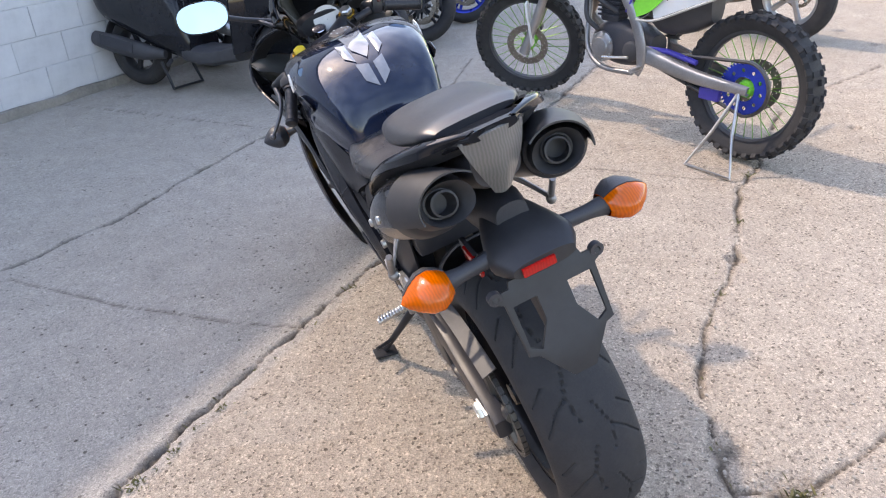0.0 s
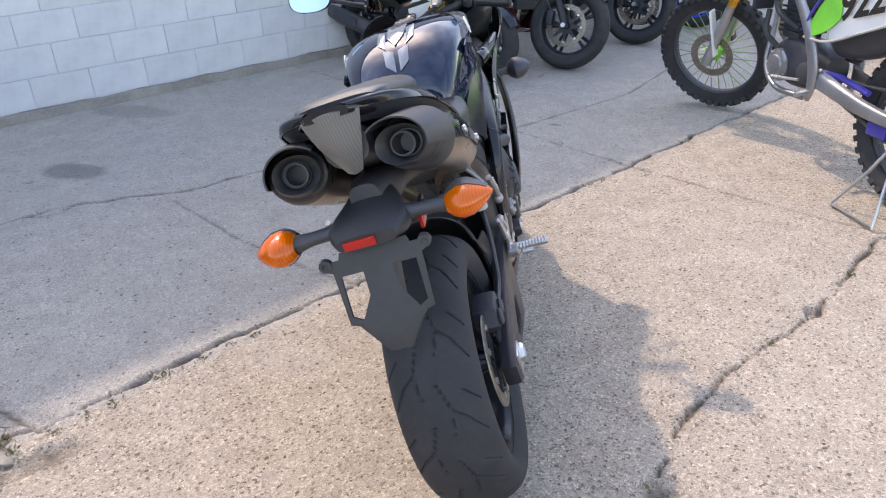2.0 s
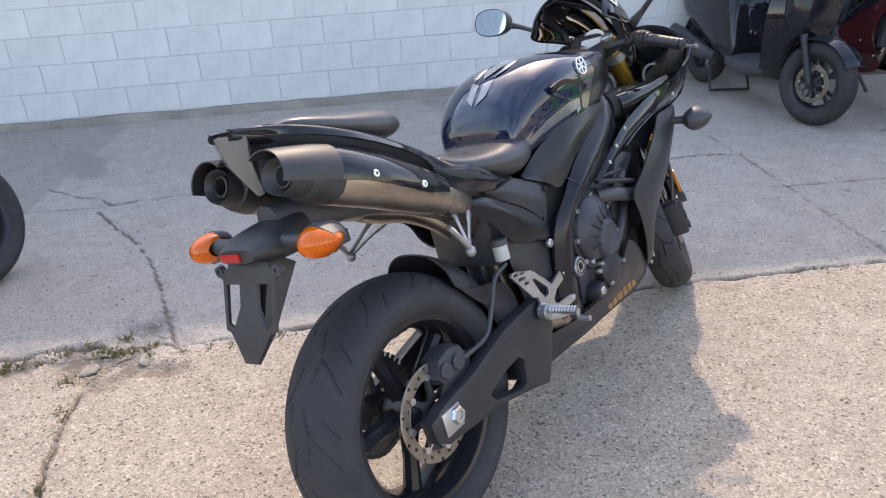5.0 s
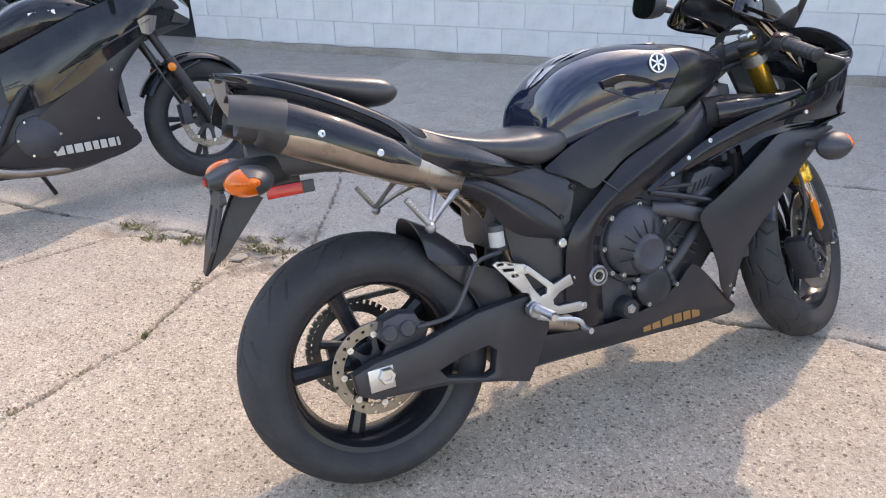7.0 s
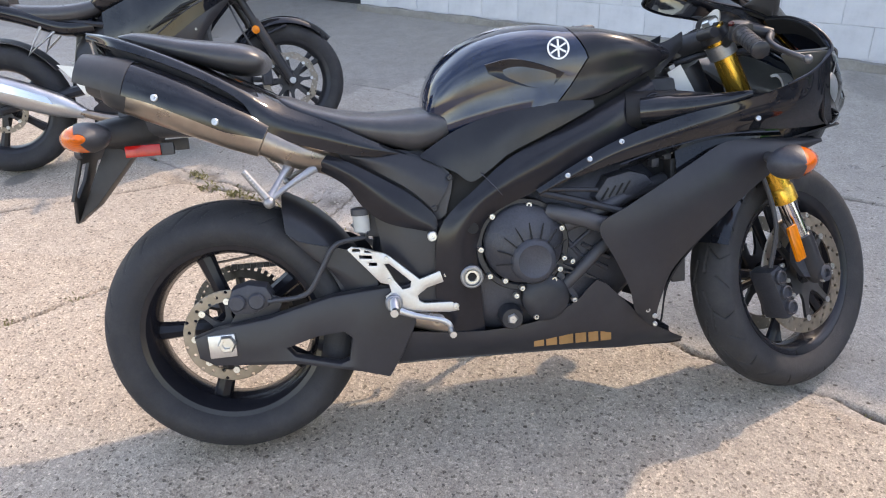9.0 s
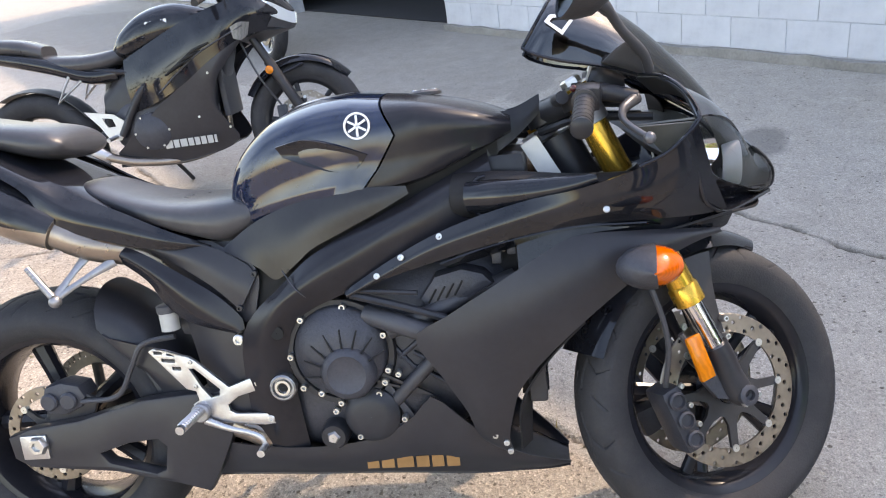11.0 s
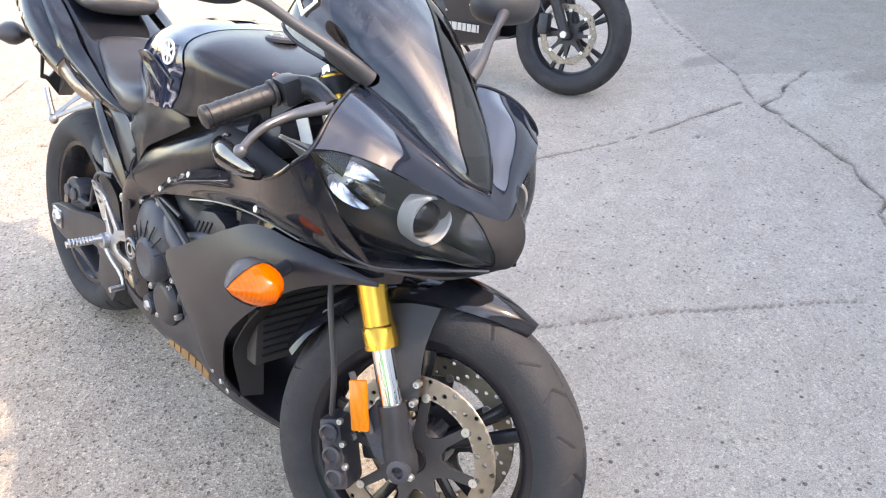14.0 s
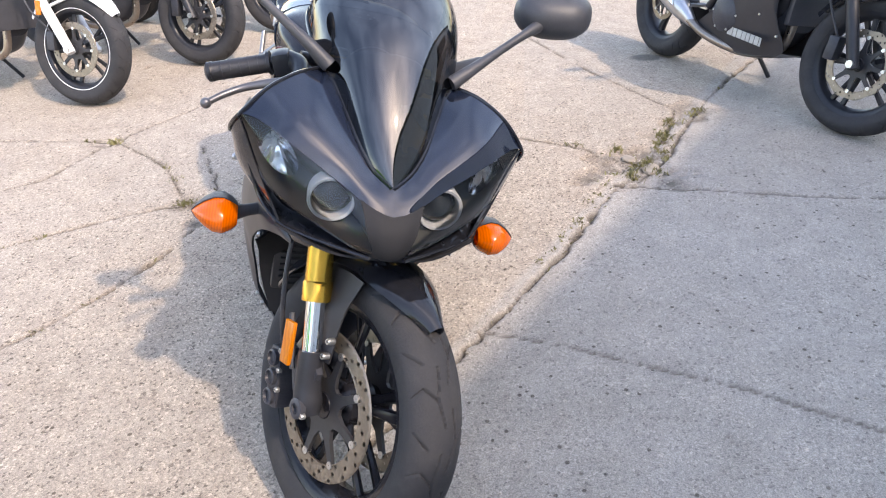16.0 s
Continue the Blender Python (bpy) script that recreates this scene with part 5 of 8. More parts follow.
for s in (1, -1):
    hp = pr("foot_control", (lambda b: mirror_x(b) if s < 0 else b)(plate(HANG, SL, 0.150, 0.159, 0.002)), "alu", None, "bright aluminium footrest hanger")
    for b_ in ((0.518, 0.431), (0.533, 0.353), (0.382, 0.484), (0.385, 0.432)):
        pr("hanger_bolt", bolt((s * 0.158, *b_), (s, 0, 0), 0.008 if b_[0] > 0.5 else 0.005, 0.005), "steel", hp)
    pr("peg_hub", lathe([(s * 0.150, 0.020), (s * 0.172, 0.020), (s * 0.175, 0.017), (s * 0.175, 0.001)], 16, Matrix.Translation((0, 0.390, 0.378))), "cast", hp)
    pg = pr("foot_peg", tube([(s * 0.158, 0.392, 0.386), (s * 0.175, 0.392, 0.385), (s * 0.258, 0.388, 0.381)], [0.014, 0.010, 0.009], 10), "alu", hp)
    for k in range(9):
        pr("peg_ridge", lathe([(-0.003, 0.009), (0, 0.0112), (0.003, 0.009)], 10, Matrix.Translation((s * (0.183 + 0.0085 * k), 0.3905, 0.3845))), "alu", pg)
    lev = pr("foot_lever", tube([(s * 0.165, 0.395, 0.360), (s * 0.168, 0.44, 0.342), (s * 0.170, 0.496, 0.326), (s * 0.172, 0.514, 0.314), (s * 0.172, 0.516, 0.299)], [0.009, 0.007, 0.006, 0.007, 0.006], 10, 14, 0.6), "alu", hp)
    pr("lever_tip", tube([(s * 0.17, 0.516, 0.300), (s * 0.205, 0.518, 0.299)], 0.008, 10), "alu", hp)
    rp = pr("passenger_bracket", tube([(s * 0.120, 0.198, 0.728), (s * 0.16, 0.168, 0.685), (s * 0.190, 0.143, 0.648)], [0.012, 0.006, 0.008], 10, 8, 0.5), "cast", None, "grey cast passenger footrest bracket")
    pr("bracket_arm", tube([(s * 0.128, 0.245, 0.700), (s * 0.162, 0.19, 0.672), (s * 0.190, 0.143, 0.644)], [0.011, 0.006, 0.007], 10, 8, 0.5), "cast", rp)
    pr("bracket_foot", ball((s * 0.191, 0.143, 0.640), (0.012, 0.013, 0.013), Matrix(), 12, 8), "cast", rp)
    pp = pr("passenger_peg", tube([(s * 0.192, 0.140, 0.650), (s * 0.191, 0.118, 0.682), (s * 0.189, 0.097, 0.712)], [0.008, 0.0075, 0.007], 10), "cast", rp)
    for k in range(8):
        pr("peg_ridge", ball((s * 0.1905, 0.134 - 0.0046 * k, 0.659 + 0.0068 * k), (0.0095, 0.004, 0.003), Matrix(), 8, 5), "alu", pp)
res = pr("fluid_reservoir", lathe([(0, 0.001), (0, 0.019), (0.045, 0.019), (0.045, 0.001)], 18, Matrix.Translation((0.120, 0.334, 0.545)) @ Matrix.Rotation(radians(-90), 4, "Y")), "greydecal", None, "cloudy brake fluid reservoir with black cap")
pr("reservoir_cap", lathe([(0, 0.001), (0, 0.022), (0.014, 0.022), (0.016, 0.018), (0.016, 0.001)], 18, Matrix.Translation((0.120, 0.334, 0.583)) @ Matrix.Rotation(radians(-90), 4, "Y")), "plastic", res)
st = pr("side_stand", tube([(-0.12, 0.56, 0.27), (-0.19, 0.60, 0.19), (-0.268, 0.655, 0.096)], [0.014, 0.011, 0.010], 10, 8), "frame", None, "black side stand propped on the ground")
pr("stand_foot", box((-0.272, 0.655, 0.0865), (0.07, 0.045, 0.008), Matrix.Translation((-0.272, 0.655, 0.0865)) @ Matrix.Rotation(radians(15.54), 4, "Y") @ Matrix.Translation((0.272, -0.655, -0.0865)), 0.002), "frame", st)
pr("stand_tang", tube([(-0.24, 0.63, 0.135), (-0.29, 0.60, 0.15)], 0.006, 8), "frame", st)

# front end, turned on its steering axis
def fk(bm):
    return moved(bm, STEER)


def on_fork(x, a, f=0.030):
    return HEAD + AXIS * a + FORE * f + Vector((x, 0, 0))


AXLE = on_fork(0, 0.311)
fw = road_wheel(BIKE, AXLE, STEER, True, M["satin"], 5, (0.300, 0.060, 0.042), (0.064, -0.064), 0.155, (0, 2, 1))
fwa = STEER @ Matrix.Translation(AXLE)
for s in (1, -1):
    leg = pr("fork_leg", fk(tube([on_fork(s * 0.105, 0.532), on_fork(s * 0.105, 0.995)], 0.0265, 18)), "gold", None, "gold anodised fork tube over a chrome slider")
    pr("fork_collar", fk(lathe([(0, 0.0265), (0, 0.030), (0.035, 0.030), (0.04, 0.0265)], 20, Matrix.Translation(on_fork(s * 0.105, 0.525)) @ Vector((1, 0, 0)).rotation_difference(AXIS).to_matrix().to_4x4())), "gold", leg)
    pr("slider", fk(tube([on_fork(s * 0.105, 0.38), on_fork(s * 0.105, 0.54)], 0.0205, 18)), "chrome", leg, "polished chrome slider")
    shoe = fk(tube([on_fork(s * 0.105, 0.425), on_fork(s * 0.105, 0.40), on_fork(s * 0.104, 0.34, 0.026), on_fork(s * 0.100, 0.311, 0.030), on_fork(s * 0.098, 0.295, 0.034)], [0.026, 0.027, 0.027, 0.030, 0.020], 16, 14))
    pr("fork_foot", shoe, "frame", leg)
    pr("axle_end", fk(lathe([(0, 0.021), (s * 0.012, 0.021), (s * 0.014, 0.017), (s * 0.014, 0.011), (s * 0.006, 0.010), (s * 0.006, 0.001)], 18, Matrix.Translation(on_fork(s * 0.120, 0.311)))), "engine", leg)
    for k in (0.02, -0.014):
        pr("pinch_bolt", fk(bolt(on_fork(s * 0.126, 0.300, 0.030 + k), (s, 0, 0), 0.006, 0.006)), "steel", leg)
    pr("fork_lug", fk(moved(plate([(-0.01, -0.01), (-0.055, 0.0), (-0.085, 0.04), (-0.075, 0.10), (-0.035, 0.105), (0.0, 0.08)], (), s * 0.096, s * 0.110), Matrix.Translation(on_fork(0, 0.311)))), "engine", leg)
    cb = bmesh.new()
    cq = Matrix.Translation(on_fork(s * 0.075, 0.311)) @ Matrix.Rotation(radians(20), 4, "X")
    add_box(cb, (0, -0.135, 0.02), (0.07, 0.045, 0.135), cq, 0.012)
    clp = pr("brake_caliper", fk(cb), "engine", None, "dark radial front brake caliper")
    for z in (-0.022, 0.02, 0.062):
        pr("caliper_piston", fk(lathe([(0, 0.018), (s * 0.008, 0.018), (s * 0.010, 0.014), (s * 0.004, 0.012), (s * 0.004, 0.001)], 16, cq @ Matrix.Translation((s * 0.034, -0.135, z)))), "engine", clp)
        pr("caliper_bolt", fk(bolt(cq @ Vector((s * 0.034, -0.112, z + 0.02)), (s, 0, 0), 0.006, 0.005)), "steel", clp)
    pr("brake_hose", fk(tube([cq @ Vector((s * 0.02, -0.135, 0.09)), on_fork(s * 0.125, 0.50, -0.06), on_fork(s * 0.13, 0.62, -0.04), on_fork(s * 0.10, 0.75, -0.02)], 0.0055, 8, 20)), "plastic")
    rf = pr("fork_reflector", fk(box((0, 0, 0), (0.010, 0.032, 0.090), Matrix.Translation(on_fork(s * 0.128, 0.432, -0.022)) @ Matrix.Rotation(radians(16), 4, "X"), 0.003)), "amber", None, "amber fork reflector")
    pr("reflector_stay", fk(tube([on_fork(s * 0.12, 0.49, -0.03), on_fork(s * 0.12, 0.38, -0.012)], 0.006, 8)), "plastic", rf)
    pr("fork_cap", fk(lathe([(0, 0.020), (0.010, 0.020), (0.014, 0.015), (0.014, 0.001)], 6, Matrix.Translation(on_fork(s * 0.105, 1.0)) @ Vector((1, 0, 0)).rotation_difference(AXIS).to_matrix().to_4x4())), "yellow" if s < 0 else "steel", leg)
    pr("fork_clamp", fk(tube([on_fork(s * 0.105, 0.918), on_fork(s * 0.105, 0.920), on_fork(s * 0.105, 0.950), on_fork(s * 0.105, 0.952)], [0.027, 0.033, 0.033, 0.027], 18)), "cast", leg, "grey clip-on clamp on the fork top")
    # clip-on bar, grip, lever
    flip = Matrix.Diagonal((s, 1, 1, 1))
    held = lambda *p: flip @ (STEER.inverted() @ Vector(p))
    g1, g2 = held(0.320, 1.183, 0.873), held(0.205, 1.199, 0.914)
    d = (g1 - g2).normalized()
    bar = pr("clip_on_bar", fk(tube([on_fork(s * 0.105, 0.936), g2 - d * 0.035, g2 + d * 0.02], 0.011, 12)), "frame", None, "black clip-on handlebar with rubber grip")
    gr = pr("grip", fk(tube([g2, g2 + d * 0.006, g2 + d * 0.007, g1 - d * 0.016, g1 - d * 0.012], [0.022, 0.022, 0.0175, 0.0175, 0.019], 18)), "grip", bar, "ribbed black rubber grip")
    for k in range(5):
        pr("grip_rib", fk(tube([g2 + d * (0.022 + 0.017 * k), g2 + d * (0.026 + 0.017 * k)], 0.0182, 16)), "grip", gr)
    pr("bar_end", fk(tube([g1 - d * 0.011, g1 - d * 0.004, g1], [0.0185, 0.0185, 0.013], 16)), "frame", bar)
    pod = Vector((1, 0, 0)).rotation_difference(d).to_matrix().to_4x4()
    pr("switch_pod", fk(box((0, 0, 0), (0.036, 0.046, 0.046), Matrix.Translation(g2 - d * 0.019 + Vector((0, 0.006, 0))) @ pod, 0.012)), "frame", bar)
    pr("switch_button", fk(ball(g2 - d * 0.019 + Vector((0, -0.020, 0.016)), (0.008, 0.006, 0.006), Matrix(), 8, 6)), "redpaint" if s > 0 else "plastic", bar)
    lv = [held(0.158, 1.292, 0.909), held(0.178, 1.280, 0.904), held(0.207, 1.262, 0.893), held(0.248, 1.257, 0.878), held(0.283, 1.268, 0.864), held(0.314, 1.287, 0.849)]
    pr("hand_lever", fk(tube(lv, [0.011, 0.010, 0.008, 0.007, 0.0065, 0.006], 12, 24, 0.8)), "lever", bar, "curved grey hand lever")
    pr("lever_ball", fk(ball(lv[-1], (0.010, 0.010, 0.010), Matrix(), 12, 8)), "lever", bar)
    pr("lever_perch", fk(tube([g2 - d * 0.030, g2 - d * 0.040 + Vector((0, 0.030, 0)), lv[0]], [0.020, 0.016, 0.014], 12, 8)), "frame", bar)
mc = pr("master_cylinder", fk(tube([(0.10, 1.115, 0.90), (0.155, 1.10, 0.895)], 0.012, 12)), "frame")
pr("brake_reservoir", fk(lathe([(0, 0.001), (0, 0.022), (0.038, 0.024), (0.042, 0.020), (0.042, 0.001)], 18, Matrix.Translation((0.105, 1.15, 0.895)) @ Matrix.Rotation(radians(-90), 4, "Y") @ Matrix.Diagonal((0.8, 0.8, 0.8, 1)))), "frame", mc)
for a, n_ in ((0.975, "top_yoke"), (0.80, "bottom_yoke")):
    yk = bmesh.new()
    for s in (1, -1):
        add_tube(yk, [on_fork(s * 0.105, a - 0.014), on_fork(s * 0.105, a + 0.014)], 0.036, 18)
        add_tube(yk, [on_fork(s * 0.10, a), on_fork(0, a, 0.0)], [0.024, 0.030], 10)
    add_tube(yk, [on_fork(0, a - 0.014, 0.0), on_fork(0, a + 0.014, 0.0)], 0.036, 18)
    yo = pr(n_, fk(yk), "frame")
    if a > 0.9:
        pr("stem_nut", fk(lathe([(0, 0.018), (0.012, 0.018), (0.014, 0.010), (0.004, 0.009), (0.004, 0.001)], 6, Matrix.Translation(on_fork(0, a + 0.014, 0.0)) @ Vector((1, 0, 0)).rotation_difference(AXIS).to_matrix().to_4x4())), "steel", yo)
        pr("ignition_barrel", fk(lathe([(0, 0.022), (0.018, 0.022), (0.020, 0.016), (0.020, 0.001)], 20, Matrix.Translation(on_fork(0.01, a + 0.0, 0.062)) @ Vector((1, 0, 0)).rotation_difference(AXIS).to_matrix().to_4x4())), "chrome", yo)
pr("front_horn", ball((0, 1.27, 0.60), (0.05, 0.03, 0.05), Matrix(), 14, 9), "plastic")
# front mudguard
arcs = []
for x, dr in ((-0.070, -0.022), (-0.060, -0.004), (-0.036, 0.010), (0, 0.017), (0.036, 0.010), (0.060, -0.004), (0.070, -0.022)):
    arc = []
    for k, a in enumerate(np.linspace(radians(63), radians(158), 12)):
        taper = max(0.12, min(1.0, (k + 0.6) / 3.2))
        rr = 0.312 + dr * (0.5 + 0.5 * taper)
        arc.append((x * taper, AXLE.y + rr * math.cos(a), AXLE.z + rr * math.sin(a)))
    arcs.append(arc)
pr("front_mudguard", fk(loft(arcs, 26, 17, 0.004)), "gloss", None, "glossy black front mudguard")
for s in (1, -1):
    pr("mudguard_side", fk(loft([[(s * 0.072, AXLE.y - 0.12, AXLE.z + 0.258), (s * 0.074, AXLE.y - 0.06, AXLE.z + 0.278), (s * 0.074, AXLE.y - 0.01, AXLE.z + 0.285)], [(s * 0.09, AXLE.y - 0.10, AXLE.z + 0.20), (s * 0.092, AXLE.y - 0.055, AXLE.z + 0.19), (s * 0.085, AXLE.y - 0.018, AXLE.z + 0.205)], [(s * 0.088, AXLE.y - 0.07, AXLE.z + 0.10), (s * 0.09, AXLE.y - 0.035, AXLE.z + 0.09), (s * 0.088, AXLE.y - 0.005, AXLE.z + 0.10)]], 12, 9, 0.004)), "soot")
    for z in (0.15, 0.115):
        pr("mudguard_bolt", fk(bolt((s * 0.094, AXLE.y - 0.012, AXLE.z + z), (s, 0, 0), 0.007, 0.012)), "steel")


# ---- ground: one sheet with cracked concrete slabs ----
CRACKS = [  # the run of each crack, its half width and depth
    ([(-2.38, -1.34), (-1.71, -0.21), (-1.43, 0.28), (-1.17, 0.83), (-0.96, 1.07), (-0.74, 1.55), (-0.43, 2.10), (-0.09, 2.74), (0.31, 3.49), (0.66, 4.19), (1.34, 5.48)], 0.011, 0.022),
    ([(-0.96, 1.07), (-1.30, 1.13), (-1.49, 1.17), (-1.71, 1.20), (-1.85, 1.22), (-2.00, 1.22), (-2.18, 1.20), (-2.36, 1.18), (-2.58, 1.17)], 0.006, 0.012),
    ([(-2.64, 1.25), (-2.60, 1.38), (-2.54, 1.52), (-2.49, 1.70), (-2.42, 1.90), (-2.33, 2.01), (-2.29, 2.10), (-2.21, 2.23), (-2.15, 2.34), (-2.04, 2.41), (-1.92, 2.52), (-1.81, 2.57), (-1.66, 2.68), (-1.54, 2.88), (-1.44, 2.98), (-1.28, 3.41), (-1.01, 4.01), (-0.86, 4.16)], 0.013, 0.020),
    ([(-2.69, 5.12), (-0.86, 4.15), (-0.14, 3.72), (0.31, 3.47), (0.65, 3.30), (1.09, 3.09), (1.34, 3.00)], 0.004, 0.010),
    ([(3.00, 4.76), (1.91, 3.93), (1.48, 3.18), (1.31, 2.92), (1.09, 2.41), (0.85, 1.99), (0.74, 1.75), (0.68, 1.57), (0.64, 1.36), (0.64, 1.19), (0.93, 0.62)], 0.008, 0.016),
    ([(-1.05, 0.95), (-1.02, 0.83), (-0.75, 0.64), (-0.46, 0.53), (-0.28, 0.36), (-0.12, 0.25), (0.16, 0.00), (0.47, -0.36)], 0.008, 0.016),
    ([(1.96, 1.81), (1.36, 1.57), (1.02, 1.35), (0.77, 1.21), (0.64, 1.24)], 0.006, 0.012),
    ([(2.69, 0.47), (1.99, 0.51), (1.42, 0.53), (1.14, 0.74), (0.99, 0.88), (0.77, 1.21)], 0.006, 0.012),
    ([(1.76, 1.14), (1.54, 0.98), (1.42, 0.53), (1.20, 0.15), (0.93, -0.62), (0.52, -1.65)], 0.006, 0.012),
    ([(-1.09, 0.93), (-1.29, 0.43), (-1.33, 0.24), (-1.24, 0.10), (-0.98, -0.36), (-0.62, -1.14)], 0.006, 0.014),
    ([(-2.64, 1.20), (-2.87, 0.85), (-3.00, 0.50), (-3.18, 0.07), (-3.28, -0.18), (-3.59, -0.69), (-3.90, -1.40)], 0.004, 0.010),
    ([(-1.68, 2.53), (-1.14, 2.27), (-0.74, 2.12), (-0.47, 2.05)], 0.003, 0.006),
    ([(-0.47, 3.83), (0.10, 4.76), (0.31, 5.58)], 0.004, 0.009),
    ([(-2.25, 2.18), (-2.17, 2.22), (-2.12, 2.28), (-2.13, 2.35)], 0.006, 0.012),
    ([(-2.64, 1.25), (-2.79, 1.23), (-2.89, 1.14), (-3.04, 1.09), (-3.16, 1.04)], 0.006, 0.012),
    ([(-2.27, -3.10), (-2.69, -4.76), (-3.10, -6.20)], 0.012, 0.020),
]


def concrete():
    m, nt, b = node_mat("weathered_concrete")
    co = nt.nodes.new("ShaderNodeTexCoord").outputs["Object"]
    zone = nt.nodes.new("ShaderNodeAttribute")
    zone.attribute_name = "zone"
    dirt = nt.nodes.new("ShaderNodeAttribute")
    dirt.attribute_name = "dirt"
    stain = nt.nodes.new("ShaderNodeAttribute")
    stain.attribute_name = "stain"
    big, mid = noise_node(nt, 0.9, 5, 0.6, co), noise_node(nt, 7, 6, 0.65, co)
    sand = noise_node(nt, 260, 3, 0.7, co)
    vor = nt.nodes.new("ShaderNodeTexVoronoi")
    vor.inputs["Scale"].default_value = 150
    link(nt, co, vor.inputs["Vector"])
    vor2 = nt.nodes.new("ShaderNodeTexVoronoi")
    vor2.inputs["Scale"].default_value = 62
    link(nt, co, vor2.inputs["Vector"])
    worn = ramp(nt, mid.outputs[0], [(0.3, (0.36, 0.30, 0.245)), (0.7, (0.47, 0.405, 0.335))]).outputs[0]
    smooth = ramp(nt, mid.outputs[0], [(0.3, (0.34, 0.315, 0.285)), (0.7, (0.43, 0.40, 0.365))]).outputs[0]
    base = mixcol(nt, zone.outputs["Fac"], smooth, worn)
    base = mixcol(nt, ramp(nt, big.outputs[0], [(0.3, (0, 0, 0)), (0.75, (0.35, 0.35, 0.35))]).outputs[0], base, (0.33, 0.28, 0.23))
    stones = mixcol(nt, 1.0, base, ramp(nt, vor.outputs["Color"], [(0.08, (0.36, 0.345, 0.335)), (0.26, (0.87, 0.85, 0.83)), (0.70, (1.08, 1.06, 1.03)), (0.93, (1.5, 1.46, 1.40))]).outputs[0], "MULTIPLY")
    zr = nt.nodes.new("ShaderNodeMapRange")
    zr.inputs["To Min"].default_value, zr.inputs["To Max"].default_value = 0.55, 1.0
    link(nt, zone.outputs["Fac"], zr.inputs["Value"])
    base = mixcol(nt, zr.outputs[0], base, stones)
    # scattered darker and paler pebbles
    peb = mixcol(nt, 1.0, base, ramp(nt, vor2.outputs["Color"], [(0.11, (0.36, 0.34, 0.32)), (0.17, (1, 1, 1)), (0.85, (1, 1, 1)), (0.95, (1.3, 1.26, 1.2))]).outputs[0], "MULTIPLY")
    close = ramp(nt, vor2.outputs["Distance"], [(0.28, (1, 1, 1)), (0.42, (0, 0, 0))]).outputs[0]
    base = mixcol(nt, close, base, peb)
    base = mixcol(nt, 0.8, base, mixcol(nt, 1.0, base, ramp(nt, sand.outputs[0], [(0.3, (0.46, 0.45, 0.45)), (0.7, (1.48, 1.47, 1.44))]).outputs[0], "MULTIPLY"))
    soil = ramp(nt, noise_node(nt, 40, 4, 0.6, co).outputs[0], [(0.35, (0.045, 0.036, 0.028)), (0.65, (0.12, 0.095, 0.07))]).outputs[0]
    base = mixcol(nt, stain.outputs["Fac"], base, (0.10, 0.095, 0.09))
    base = mixcol(nt, dirt.outputs["Fac"], base, soil)
    link(nt, base, b.inputs["Base Color"])
    b.inputs["Roughness"].default_value = 0.88
    b.inputs["Specular IOR Level"].default_value = 0.25
    h = nt.nodes.new("ShaderNodeMath")
    h.operation = "MULTIPLY_ADD"
    link(nt, vor.outputs["Distance"], h.inputs[0])
    link(nt, zr.outputs[0], h.inputs[1])
    link(nt, sand.outputs[0], h.inputs[2])
    bp = nt.nodes.new("ShaderNodeBump")
    bp.inputs["Strength"].default_value, bp.inputs["Distance"].default_value = 0.75, 0.004
    link(nt, h.outputs[0], bp.inputs["Height"])
    bp2 = nt.nodes.new("ShaderNodeBump")
    bp2.inputs["Strength"].default_value, bp2.inputs["Distance"].default_value = 0.35, 0.012
    link(nt, mid.outputs[0], bp2.inputs["Height"])
    link(nt, bp.outputs[0], bp2.inputs["Normal"])
    link(nt, bp2.outputs[0], b.inputs["Normal"])
    return m


def steps(*runs):
    out = [np.arange(a, b, s) for a, b, s in runs]
    return np.concatenate(out + [[runs[-1][1]]])


def jittered(pts, step=0.05, amp=0.018):
    """A crack's run broken into short crooked pieces."""
    p, out = np.array(pts, float), []
    for a, b in zip(p[:-1], p[1:]):
        n = max(2, int(np.linalg.norm(b - a) / step))
        t = np.linspace(0, 1, n, endpoint=False)[:, None]
        out.append(a + t * (b - a))
    out = np.vstack(out + [p[-1:]])
    k = np.random.normal(0, 1, out.shape)
    wander = np.cumsum(np.random.normal(0, 1, out.shape), 0)
    wander -= np.linspace(0, 1, len(out))[:, None] * wander[-1]
    out[1:-1] += amp * 0.5 * k[1:-1] + amp * 0.25 * wander[1:-1]
    return out


gx = steps((-400, -60, 40), (-60, -12, 4), (-12, -6, 0.25), (-6, -3.0, 0.026), (-3.0, 1.9, 0.0115), (1.9, 3.2, 0.026), (3.2, 8, 0.25), (8, 60, 4), (60, 400, 40))
gy = steps((-400, -60, 40), (-60, -9, 4), (-9, -2.2, 0.12), (-2.2, -0.4, 0.026), (-0.4, 4.4, 0.0115), (4.4, 7.2, 0.028), (7.2, 12, 0.25), (12, 60, 4), (60, 400, 40))
GX, GY = np.meshgrid(gx, gy, indexing="ij")
depth, dirtv = np.zeros_like(GX), np.zeros_like(GX)
